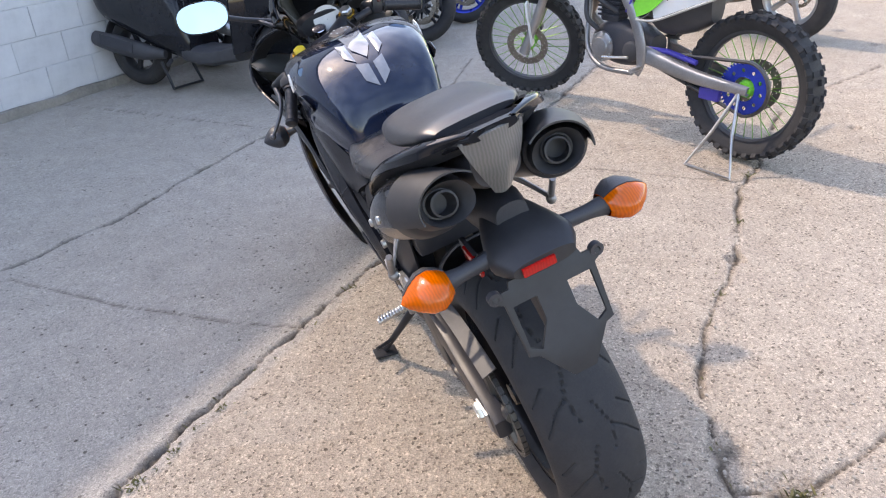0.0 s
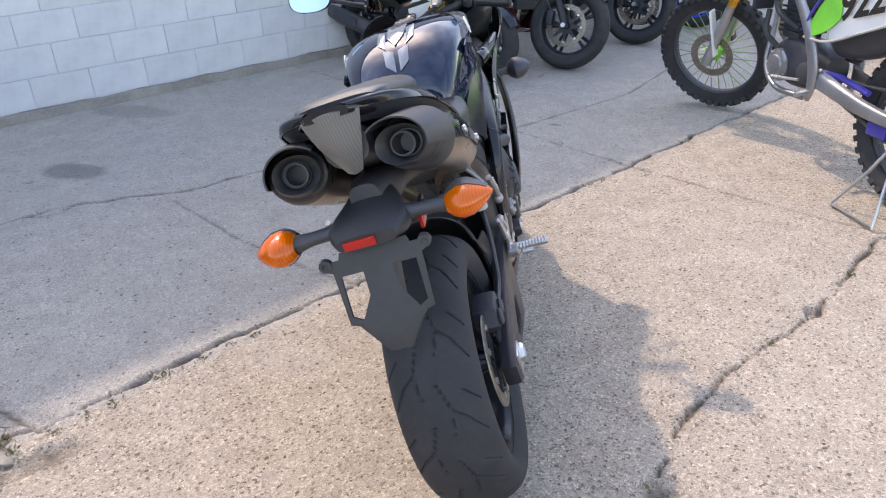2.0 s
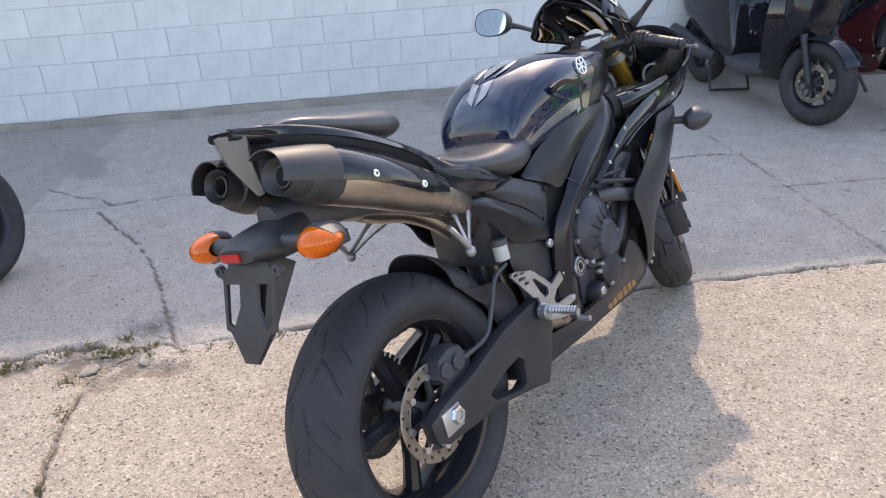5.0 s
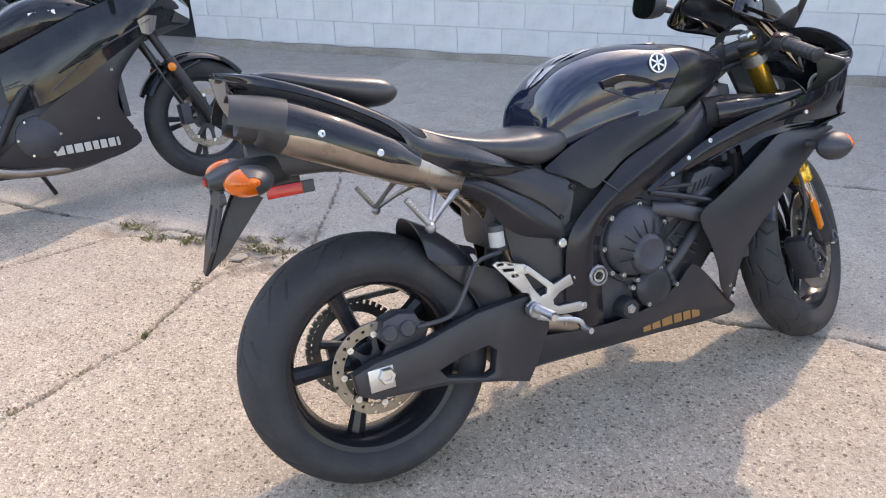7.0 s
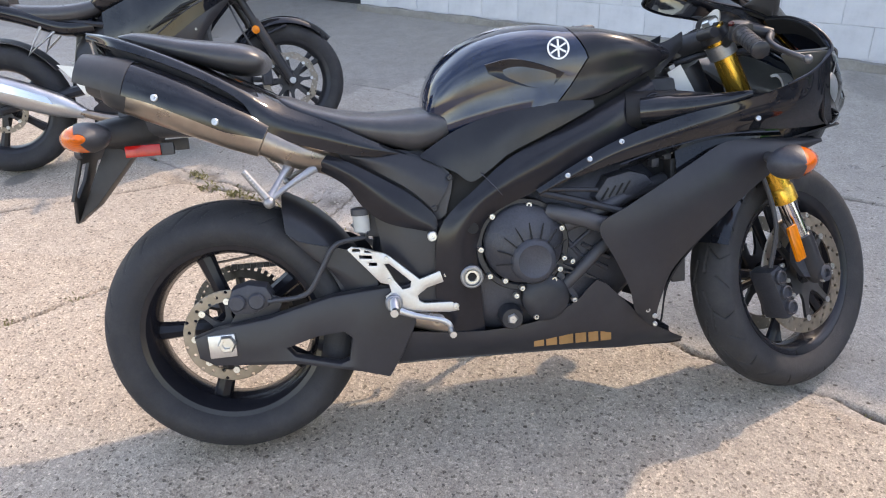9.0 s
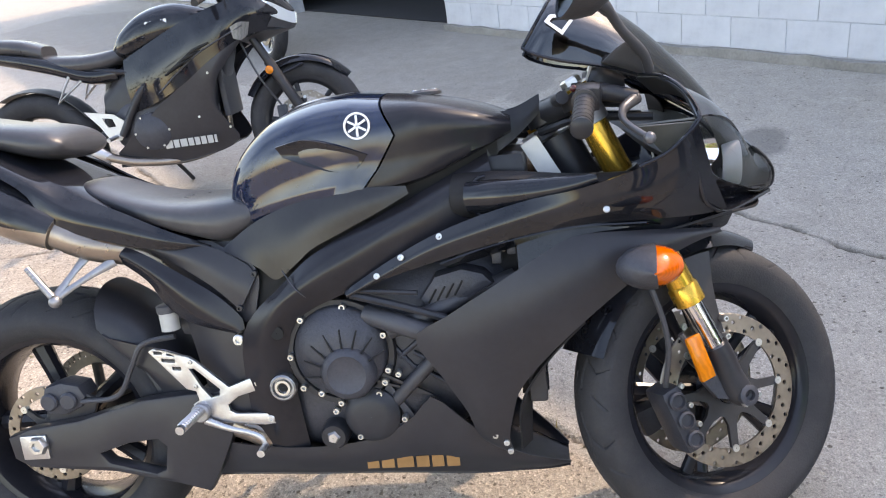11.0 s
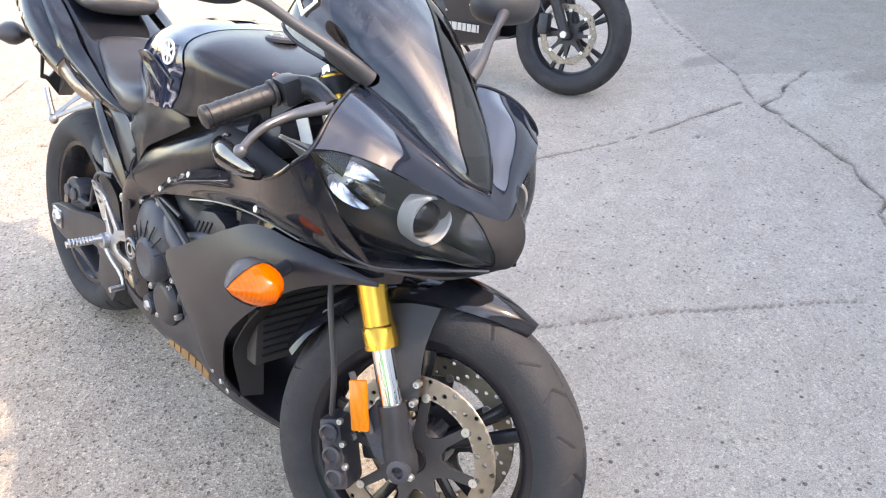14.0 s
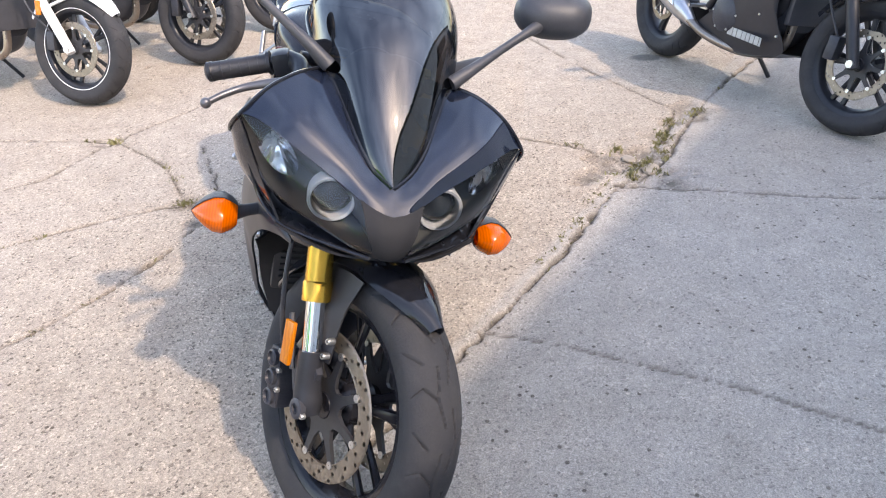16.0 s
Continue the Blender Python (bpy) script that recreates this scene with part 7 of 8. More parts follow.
        B("fairing_crease", lambda: tube([(0.214, wb - 0.19, 0.79), (0.231, wb - 0.30, 0.745), (0.222, wb - 0.43, 0.69), (0.198, wb - 0.56, 0.61), (0.18, wb - 0.66, 0.54)], 0.004, 6, 20), "plastic", up[0])
        # vents drawn as near-black strips, with the shade of openings as colour
        for k in range(3):
            B("fairing_vent", lambda k=k: tube([(0.228 - 0.004 * k, wb - 0.36 - 0.05 * k, 0.735 - 0.03 * k), (0.224 - 0.006 * k, wb - 0.44 - 0.05 * k, 0.71 - 0.03 * k), (0.212 - 0.008 * k, wb - 0.51 - 0.05 * k, 0.675 - 0.03 * k)], [0.004, 0.009, 0.004], 8, 10), "hole", up[0])
        L0 = [(0.195, wb - 0.21, 0.737), (0.221, wb - 0.31, 0.692), (0.214, wb - 0.42, 0.632), (0.194, wb - 0.54, 0.562), (0.170, wb - 0.68, 0.48), (0.140, wb - 0.95, 0.28)]
        L1 = [(0.190, wb - 0.23, 0.71), (0.197, wb - 0.37, 0.56), (0.168, wb - 0.40, 0.42), (0.130, wb - 0.34, 0.26), (0.120, wb - 0.60, 0.195), (0.100, wb - 0.97, 0.205)]
        lo_ = B("lower_fairing", lambda: loft([L0, L1], 40, 12, 0.005, 0.014), panel)
        for y_, z_ in ((-0.36, 0.33), (-0.50, 0.40), (-0.40, 0.60)):
            P("fairing_screw", bolt((0.172 if z_ < 0.5 else 0.212, wb + y_, z_), (1, 0, 0), 0.006, 0.006), "steel", lo_[0])
        # dark filler body added so no lit ground shows through the fairing
        P("fairing_filler", hull([(wb - 0.98, 0.34, 0.58, 0.09), (wb - 0.80, 0.28, 0.74, 0.125), (wb - 0.58, 0.25, 0.80, 0.140), (wb - 0.45, 0.34, 0.84, 0.145), (wb - 0.32, 0.66, 0.86, 0.12)], 24, 14, 3.0), "frame")
        P("belly_floor", loft([[(-x, y, z) for x, y, z in L1[3:]], [(0, y, z - 0.01) for x, y, z in L1[3:]], L1[3:]], 18, 7, 0.004), panel)
        y0 = wb - 0.70
        for w in bars:
            P("decal_bar", box((0.176 - (wb - 0.45 - y0) * 0.11, y0 + w / 2, 0.285), (0.003, w - 0.008, 0.038), Matrix.Translation((0, y0, 0.285)) @ Matrix.Rotation(radians(-4), 4, "Z") @ Matrix.Translation((0, -y0, -0.285))), "greydecal", lo_[0], "pale grey decal bar")
            y0 += w
        for k, w in enumerate((0.03, 0.018, 0.022, 0.022, 0.02)):
            P("tank_script_bar", box((0.153, 0.72 + 0.022 * k, 0.862 + 0.001 * k), (0.003, w * 0.7, 0.018), Matrix()), "white", up[0], "white decal bar")
        NT = [(0.05, wb + 0.02, 0.826), (0.115, wb - 0.045, 0.888), (0.168, wb - 0.13, 0.927), (0.190, wb - 0.21, 0.928)]
        NM = [(0.026, wb + 0.030, 0.832), (0.062, wb - 0.028, 0.905), (0.095, wb - 0.11, 0.958), (0.112, wb - 0.19, 0.980)]
        NC = [(0.0, wb + 0.034, 0.834), (0.0, wb - 0.022, 0.910), (0.0, wb - 0.10, 0.970), (0.0, wb - 0.18, 1.005)]
        nose = B("nose_cowl", lambda: loft([NC, NM, NT], 20, 12, 0.004), body)
        B("nose_brim", lambda: loft([[(0.190, wb - 0.21, 0.928), (0.150, wb - 0.20, 0.955), (0.112, wb - 0.19, 0.980)], [(0.175, wb - 0.24, 0.90), (0.14, wb - 0.25, 0.93), (0.10, wb - 0.24, 0.95)]], 10, 4, 0.004), "plastic")
        P("nose_chin", loft([[(-0.145, wb - 0.10, 0.757), (0, wb + 0.01, 0.752), (0.145, wb - 0.10, 0.757)], [(-0.15, wb - 0.24, 0.73), (0, wb - 0.20, 0.70), (0.15, wb - 0.24, 0.73)]], 14, 5, 0.004), "plastic")
        for s in (1, -1):
            hl2 = P("headlamp", loft([[(0.010, wb + 0.038, 0.822), (0.06, wb + 0.018, 0.828), (0.125, wb - 0.045, 0.872), (0.150, wb - 0.085, 0.890)], [(0.010, wb + 0.030, 0.770), (0.065, wb + 0.012, 0.775), (0.135, wb - 0.055, 0.812), (0.160, wb - 0.095, 0.850)]], 14, 6, 0.005, 0, s), "reflector")
            P("headlamp_surround", loft([[(0.010, wb + 0.030, 0.768), (0.065, wb + 0.014, 0.773), (0.14, wb - 0.055, 0.808)], [(0.010, wb + 0.012, 0.748), (0.07, wb - 0.006, 0.752), (0.15, wb - 0.085, 0.768)]], 12, 4, 0.005, 0, s), "plastic", hl2)
            P("cowl_indicator", loft([[(0.205, wb - 0.155, 0.800), (0.219, wb - 0.20, 0.806), (0.229, wb - 0.245, 0.790)], [(0.200, wb - 0.175, 0.745), (0.214, wb - 0.205, 0.725), (0.226, wb - 0.240, 0.735)]], 8, 4, 0.006, 0, s), "tail_lens", None, "clear front indicator lens")
        sc = [[(w * math.sin(a), y - 0.02 * (1 - math.cos(a)), z - 0.09 * (1 - math.cos(a))) for a in np.linspace(-1.35, 1.35, 9)] for y, z, w in ((wb - 0.09, 0.968, 0.085), (wb - 0.17, 1.035, 0.12), (wb - 0.27, 1.095, 0.125), (wb - 0.35, 1.115, 0.105))]
        P("windscreen", loft(sc, 16, 10, 0.0), "smoke", None, "smoked windscreen")
    else:
        hp_ = head + ax * 0.58 + fo * 0.12
        hl_ = P("headlamp", T(ball(hp_, (0.085, 0.06, 0.085), Matrix(), 18, 12)), "plastic" if style == "naked" else "chrome")
        P("headlamp_lens", T(lathe([(0, 0.078), (0.012, 0.070), (0.02, 0.04), (0.022, 0.001)], 24, Matrix.Translation(hp_ + Vector((0, 0.04, 0))) @ Matrix.Rotation(math.pi / 2, 4, "Z"))), "reflector", hl_)
        for s in (1, -1):
            fi = P("front_indicator", T(tube([FP(s * 0.11, 0.56), FP(s * 0.18, 0.56)], 0.01, 8)), "plastic")
            P("indicator_lens", T(ball(FP(s * 0.20, 0.56), (0.03, 0.028, 0.025), Matrix(), 12, 8)), "orange", fi)
            P("radiator_shroud", loft([[(0.09, 1.04, 0.82), (0.16, 0.96, 0.84), (0.17, 0.80, 0.82)], [(0.10, 1.04, 0.58), (0.16, 0.98, 0.56), (0.15, 0.84, 0.62)]], 12, 6, 0.004, 0.01, s), panel)
    return root


street_bike("motorcycle", heading((-1.41, -0.66), (-1.97, 0.54), -10), "black sport motorcycle with a brushed steel silencer", wb=1.37, turn=10, petal=True, bars=(0.045, 0.035, 0.042, 0.035, 0.032, 0.034, 0.036, 0.02))
row = "machines parked along the wall"
street_bike("motorcycle", heading((-1.72, 5.88), (-0.42, 5.30), -9), "black sport motorcycle with a dark red belly", wb=1.40, panel="redpaint", turn=14, group=row, ft=(0.297, 0.060, 0.044))
street_bike("motorcycle", heading((-1.35, 6.78), (-0.05, 6.19), -9), "black motorcycle with a green-trimmed front", wb=1.40, style="naked", panel="green", turn=12, group=row, ft=(0.297, 0.060, 0.044))
street_bike("motorcycle", heading((-0.95, 7.50), (0.36, 6.93), -9), "black motorcycle with blue wheel rims", wb=1.40, style="naked", rim="bluerim", turn=12, group=row, ft=(0.297, 0.060, 0.044))
opp = "machines parked across the yard"
street_bike("motorcycle", heading((3.25, -0.55), (1.84, -0.03), -9), "black cruiser motorcycle with a white front mudguard", wb=1.50, style="cruiser", guard="white", fork="white", turn=10, stripe=M["white"], group=opp, ft=(0.300, 0.060, 0.044))
street_bike("motorcycle", heading((2.80, -1.26), (1.43, -0.74), -9), "black standard motorcycle with twin front discs", wb=1.46, style="naked", turn=10, group=opp, ft=(0.300, 0.060, 0.044))
street_bike("motorcycle", heading((2.50, -1.98), (1.15, -1.50), -9), "dark standard motorcycle parked at the far end of its row", wb=1.44, style="naked", turn=10, group=opp, ft=(0.300, 0.060, 0.044))
street_bike("motorcycle", heading((-5.55, -2.55), (-4.55, -1.45), -8), "black cruiser motorcycle parked by the dark doorway", wb=1.48, style="cruiser", turn=8, rim="alu", ft=(0.300, 0.060, 0.044))


# ---- off-road machines ----
def knobby(root, m, R, w, rim_mat, spoke_mat, hub_mat, rows=5, n=38):
    """A spoked wheel with a knobbed tyre."""
    rim_r = R - 0.085
    wh = part("wheel", lathe([(-0.022, rim_r + 0.008), (-0.022, rim_r - 0.004), (-0.012, rim_r - 0.014), (0.012, rim_r - 0.014), (0.022, rim_r - 0.004), (0.022, rim_r + 0.008)], 56, m, True), rim_mat, root)
    ty = part("tyre", lathe([(-0.026, rim_r + 0.003), (-w * 0.9, R - 0.055), (-w, R - 0.035), (-w * 0.8, R - 0.018), (0, R - 0.013), (w * 0.8, R - 0.018), (w, R - 0.035), (w * 0.9, R - 0.055), (0.026, rim_r + 0.003)], 64, m), M["rubber"], wh)
    kb = bmesh.new()
    for i in range(n):
        for j in range(rows):
            if (i + j) % 2 == 0 or j in (0, rows - 1):
                x = w * 0.92 * (2 * j / (rows - 1) - 1)
                tilt = 0.75 * (2 * j / (rows - 1) - 1)
                q = m @ Matrix.Rotation(2 * math.pi * i / n + (0.05 if j % 2 else 0), 4, "X") @ Matrix.Translation((x, 0, R - 0.012 - 0.016 * abs(2 * j / (rows - 1) - 1))) @ Matrix.Rotation(tilt, 4, "Y")
                add_box(kb, (0, 0, 0), (0.022, 0.026, 0.026), q)
    part("tread", kb, M["rubber"], ty, kind="stuff")
    sp = bmesh.new()
    for k in range(32):
        a, b2 = 2 * math.pi * k / 32, 2 * math.pi * k / 32 + (0.5 if k % 2 else -0.5)
        s = 1 if (k // 2) % 2 else -1
        add_tube(sp, [m @ Vector((s * 0.03, 0.035 * math.cos(b2), 0.035 * math.sin(b2))), m @ Vector((0, (rim_r - 0.008) * math.cos(a), (rim_r - 0.008) * math.sin(a)))], 0.0024, 5)
    part("wire_spoke_set", sp, spoke_mat, wh, kind="stuff")
    part("hub", lathe([(-0.05, 0.001), (-0.05, 0.03), (-0.034, 0.042), (-0.026, 0.028), (0.026, 0.028), (0.034, 0.042), (0.05, 0.03), (0.05, 0.001)], 22, m), hub_mat, wh)
    return wh


def dirt_bike(m, label, side, stand=True):
    root = thing("dirt_bike", m, label, "dirt bike")
    P = lambda n, bm, mat, par=None, lab="", **k: part(n, bm, M[mat] if isinstance(mat, str) else mat, par or root, lab, **k)
    B = lambda n, f, mat, par=None, lab="": [P(n, f(), mat, par, lab), P(n, mirror_x(f()), mat, par, lab)]
    wb, zr, zf = 1.50, 0.345, 0.345
    ra = Matrix.Translation((0, 0, zr))
    rake = radians(27)
    ax, fo = Vector((0, -math.sin(rake), math.cos(rake))), Vector((0, math.cos(rake), math.sin(rake)))
    axle = Vector((0, wb, zf))
    S = Matrix.Translation(axle - fo * 0.02) @ Matrix.Rotation(radians(36), 4, ax) @ Matrix.Translation(-(axle - fo * 0.02))
    FP = lambda x, a, f=0.02: axle - fo * 0.02 + ax * a + fo * f + Vector((x, 0, 0))
    T = lambda bm: moved(bm, S)
    knobby(root, ra, 0.335, 0.052, M["plastic"], M["spoke"], M["green"])
    knobby(root, S @ Matrix.Translation(axle), 0.340, 0.042, M["plastic"], M["spoke"], M["green"], 5, 44)
    P("brake_disc", moved(perforated(0.085, 0.125, 48, (0, 2, 1), -0.055, 0.004, 0.004), S @ Matrix.Translation(axle)), "disc")
    P("rear_disc", moved(perforated(0.075, 0.115, 44, (0, 2, 1), 0.055, 0.004, 0.004), ra), "disc")
    sk = bmesh.new()
    for k in range(44):
        add_box(sk, (-0.052, 0, 0.118), (0.005, 0.009, 0.012), ra @ Matrix.Rotation(2 * math.pi * k / 44, 4, "X"))
    sp_ = P("sprocket", sk, "bluerim", None, "blue anodised rear sprocket", kind="stuff")
    P("sprocket_plate", moved(perforated(0.055, 0.115, 20, (1, 9), -0.052, 0.005, 0.010), ra), "bluerim", sp_)
    ch = bmesh.new()
    pts_ = [(-0.052, 0.122 * math.cos(a), zr + 0.122 * math.sin(a)) for a in np.linspace(radians(95), radians(265), 14)] + [(-0.052, 0.52 + 0.03 * math.cos(a), 0.40 + 0.03 * math.sin(a)) for a in np.linspace(radians(-85), radians(85), 7)]
    pts_.append(pts_[0])
    P("chain", add_tube(ch, pts_, 0.009, 6), "chain")
    B("swingarm", lambda: loft([[(0.072, -0.04, zr + 0.020), (0.082, 0.25, zr + 0.055), (0.088, 0.54, zr + 0.12)], [(0.092, -0.04, zr + 0.016), (0.104, 0.25, zr + 0.044), (0.110, 0.54, zr + 0.10)], [(0.092, -0.04, zr - 0.016), (0.104, 0.25, zr - 0.006), (0.110, 0.54, zr + 0.045)], [(0.072, -0.04, zr - 0.020), (0.082, 0.25, zr - 0.014), (0.088, 0.54, zr + 0.03)]], 16, 12, 0.010), "cast")
    P("chain_guide", box((-0.055, 0.17, zr - 0.055), (0.03, 0.11, 0.055), Matrix(), 0.008), "purple", None, "blue chain guide")
    P("chain_slider", tube([(-0.06, 0.26, zr + 0.075), (-0.07, 0.42, zr + 0.105), (-0.07, 0.54, zr + 0.10)], 0.014, 8), "purple")
    B("frame_spar", lambda: tube([(0.06, 1.02, 0.93), (0.12, 0.80, 0.82), (0.128, 0.64, 0.66), (0.120, 0.56, 0.50), (0.112, 0.55, 0.38), (0.10, 0.58, 0.32)], [0.034, 0.032, 0.027, 0.030, 0.030, 0.018], 12, 24, 0.55), "cast")
    P("frame_cradle", tube([(0, 1.04, 0.88), (0.0, 1.02, 0.62), (-0.05, 0.98, 0.40), (-0.08, 0.85, 0.315), (-0.09, 0.62, 0.315)], 0.014, 10, 22), "cast")
    en = P("engine", hull([(0.54, 0.38, 0.50, 0.06), (0.64, 0.34, 0.54, 0.088), (0.78, 0.33, 0.56, 0.092), (0.90, 0.37, 0.52, 0.07), (0.95, 0.41, 0.48, 0.04)], 24, 16, 3.0), "engine", None, "grey cast engine cases")
    P("engine_cover", lathe([(-0.07, 0.078), (-0.098, 0.076), (-0.106, 0.066), (-0.110, 0.050), (-0.118, 0.046), (-0.121, 0.030), (-0.121, 0.001)], 30, Matrix.Translation((0, 0.83, 0.42))), "cast", en)
    for k in range(7):
        P("cover_bolt", bolt((-0.104, 0.83 + 0.070 * math.cos(k * 0.9), 0.42 + 0.070 * math.sin(k * 0.9)), (-1, 0, 0), 0.006, 0.006), "steel", en)
    P("sprocket_cover", lathe([(-0.07, 0.052), (-0.094, 0.050), (-0.100, 0.038), (-0.100, 0.001)], 22, Matrix.Translation((0, 0.64, 0.42))), "plastic", en)
    for k in range(6):
        P("cylinder_fin", box((0, 0.82, 0.575 + 0.022 * k), (0.15, 0.15, 0.010), Matrix(), 0.003), "engine", en)
    P("cylinder", box((0, 0.82, 0.66), (0.13, 0.13, 0.24), Matrix(), 0.02), "engine", en)
    P("cylinder_head", box((0, 0.81, 0.79), (0.16, 0.16, 0.07), Matrix(), 0.02), "cast", en)
    for a_, b_, c_ in (((-0.09, 0.93, 0.72), (-0.12, 0.84, 0.66), (-0.07, 0.76, 0.60)), ((-0.10, 0.95, 0.66), (-0.12, 0.92, 0.56), (-0.08, 0.88, 0.50))):
        P("coolant_hose", tube([a_, b_, c_], 0.013, 10, 12), "plastic", en)
    P("airbox", hull([(0.22, 0.60, 0.86, 0.05), (0.34, 0.54, 0.86, 0.085), (0.48, 0.52, 0.84, 0.09), (0.56, 0.56, 0.82, 0.07)], 18, 12, 3.2), "plastic", None, "black airbox behind the side panels")
    P("inner_fender", loft([[(-0.06, 0.40, 0.53), (-0.06, 0.33, 0.62), (-0.05, 0.22, 0.72)], [(0.06, 0.40, 0.53), (0.06, 0.33, 0.62), (0.05, 0.22, 0.72)]], 10, 4, 0.004), "plastic")
    B("radiator", lambda: box((0.12, 0.98, 0.78), (0.10, 0.03, 0.24), Matrix(), 0.006), "engine")
    P("exhaust_header", tube([(0.03, 0.92, 0.70), (0.06, 1.06, 0.55), (0.10, 0.90, 0.45), (0.12, 0.60, 0.62), (0.13, 0.25, 0.80)], 0.022, 10, 22), "titan")
    P("silencer", tube([(0.13, 0.28, 0.79), (0.135, -0.10, 0.92)], [0.045, 0.048], 16), "alu")
    P("seat", hull([(-0.20, 0.93, 0.955, 0.05), (0.0, 0.90, 0.955, 0.07), (0.30, 0.88, 0.94, 0.075), (0.60, 0.90, 0.955, 0.07), (0.80, 0.95, 1.0, 0.05)], 20, 18, 3), "seat")
    sh = B("tank_shroud", lambda: loft([[(0.06, 0.62, 0.96), (0.10, 0.85, 0.99), (0.17, 1.12, 0.97)], [(0.10, 0.64, 0.88), (0.14, 0.86, 0.86), (0.19, 1.10, 0.86)], [(0.10, 0.80, 0.80), (0.14, 0.90, 0.76), (0.18, 1.02, 0.74)]], 14, 8, 0.004), "green", None, "bright green tank shroud")
    sp2 = B("side_panel", lambda: loft([[(0.09, -0.02, 0.90), (0.11, 0.25, 0.88), (0.115, 0.56, 0.84)], [(0.11, 0.08, 0.76), (0.125, 0.28, 0.68), (0.125, 0.48, 0.60)]], 14, 6, 0.004, 0.012), "white", None, "white side number panel")
    B("panel_stripe", lambda: loft([[(0.128, 0.44, 0.855), (0.134, 0.54, 0.76), (0.134, 0.625, 0.62)], [(0.138, 0.42, 0.70), (0.139, 0.50, 0.635), (0.135, 0.615, 0.590)]], 12, 5, 0.004), "green", None, "bright green panel tip")
    B("panel_edge", lambda: tube([(0.134, 0.63, 0.592), (0.136, 0.48, 0.597), (0.135, 0.28, 0.672), (0.12, 0.08, 0.755)], 0.006, 8, 16), "greydecal")
    B("panel_line", lambda: tube([(0.13, 0.47, 0.86), (0.137, 0.57, 0.75), (0.136, 0.645, 0.62)], 0.006, 8, 12), "purple")
    cu = bpy.data.curves.new("number", "FONT")
    cu.body, cu.size, cu.extrude, cu.offset, cu.shear = "922", 0.165, 0.001, 0.004, 0.25
    tmp = bpy.data.objects.new("number", cu)
    nm = bpy.data.meshes.new_from_object(tmp)
    nb = bmesh.new()
    nb.from_mesh(nm)
    bpy.data.objects.remove(tmp)
    P("race_number", moved(nb, Matrix.Translation((-0.1415, 0.425, 0.695)) @ Matrix(((0, 0, -1, 0), (-1, 0, 0, 0), (0, 1, 0, 0), (0, 0, 0, 1))) @ Matrix.Rotation(radians(17), 4, "Z")), "hole", sp2[1], "bold black race number 922")
    P("rear_fender", loft([[(-0.06, 0.05, 0.91), (-0.05, -0.20, 0.93), (-0.04, -0.42, 0.98)], [(0, 0.05, 0.93), (0, -0.20, 0.955), (0, -0.42, 1.0)], [(0.06, 0.05, 0.91), (0.05, -0.20, 0.93), (0.04, -0.42, 0.98)]], 12, 7, 0.004), "white")
    for s in (1, -1):
        lg = P("fork_leg", T(tube([FP(s * 0.095, -0.03), FP(s * 0.095, 0.10), FP(s * 0.095, 0.36)], [0.03, 0.025, 0.024], 14)), "alu")
        P("fork_tube", T(tube([FP(s * 0.095, 0.35), FP(s * 0.095, 0.82)], 0.029, 14)), "gold", lg)
        P("fork_guard", T(box(FP(s * 0.105, 0.16, 0.045), (0.05, 0.012, 0.26), Matrix(), 0.004)), "plastic" if s > 0 else "white", lg)
        P("handlebar", T(tube([FP(0, 0.85, 0), FP(s * 0.12, 0.95, -0.01), FP(s * 0.40, 0.98, -0.08)], 0.012, 10, 14)), "alu")
        pgn = P("foot_peg", tube([(s * 0.10, 0.55, 0.36), (s * 0.19, 0.545, 0.355)], 0.012, 8), "steel")
    P("front_fender", T(loft([[(-0.06, wb - 0.25, 0.80), (-0.07, wb + 0.05, 0.80), (-0.05, wb + 0.35, 0.74)], [(0, wb - 0.25, 0.84), (0, wb + 0.05, 0.84), (0, wb + 0.36, 0.77)], [(0.06, wb - 0.25, 0.80), (0.07, wb + 0.05, 0.80), (0.05, wb + 0.35, 0.74)]], 16, 9, 0.004)), "green")
    P("number_plate", T(box(FP(0, 0.78, 0.07), (0.20, 0.012, 0.20), Matrix(), 0.01)), "white")
    P("shift_lever", tube([(-0.13, 0.62, 0.40), (-0.14, 0.70, 0.39), (-0.17, 0.76, 0.39)], 0.007, 8), "steel")
    P("shock_spring", lathe([(k * 0.011, 0.036 + 0.006 * math.cos(k * math.pi)) for k in range(22)], 16, Matrix.Translation((0, 0.46, 0.50)) @ Matrix.Rotation(radians(-70), 4, "Y")), "plastic")
    if stand:
        so = thing("triangle_stand", m @ pose(0, 0, 0), "bare metal wire triangle stand under a dirt bike axle", "bike stand")
        part("stand_frame", tube([(-0.075, 0.0, 0.345), (-0.16, 0.06, 0.16), (-0.25, 0.12, 0.008), (-0.26, -0.13, 0.008), (-0.16, -0.045, 0.16), (-0.085, 0.0, 0.34)], 0.008, 8), M["alu"], so)
        part("stand_pin", tube([(-0.05, 0, 0.343), (-0.095, 0, 0.343)], 0.012, 8), M["steel"], so)
    return root


dirt_bike(heading((1.43, 3.25), (0.61, 4.50), 1), "green and white dirt bike with knobbly tyres", -1)
street_bike("motorcycle", heading((2.66, 5.50), (1.80, 6.75), -6), "dark dual-sport motorcycle with wire-spoked wheels", wb=1.45, style="naked", turn=4, rim="alu", rt=(0.325, 0.060, 0.048))


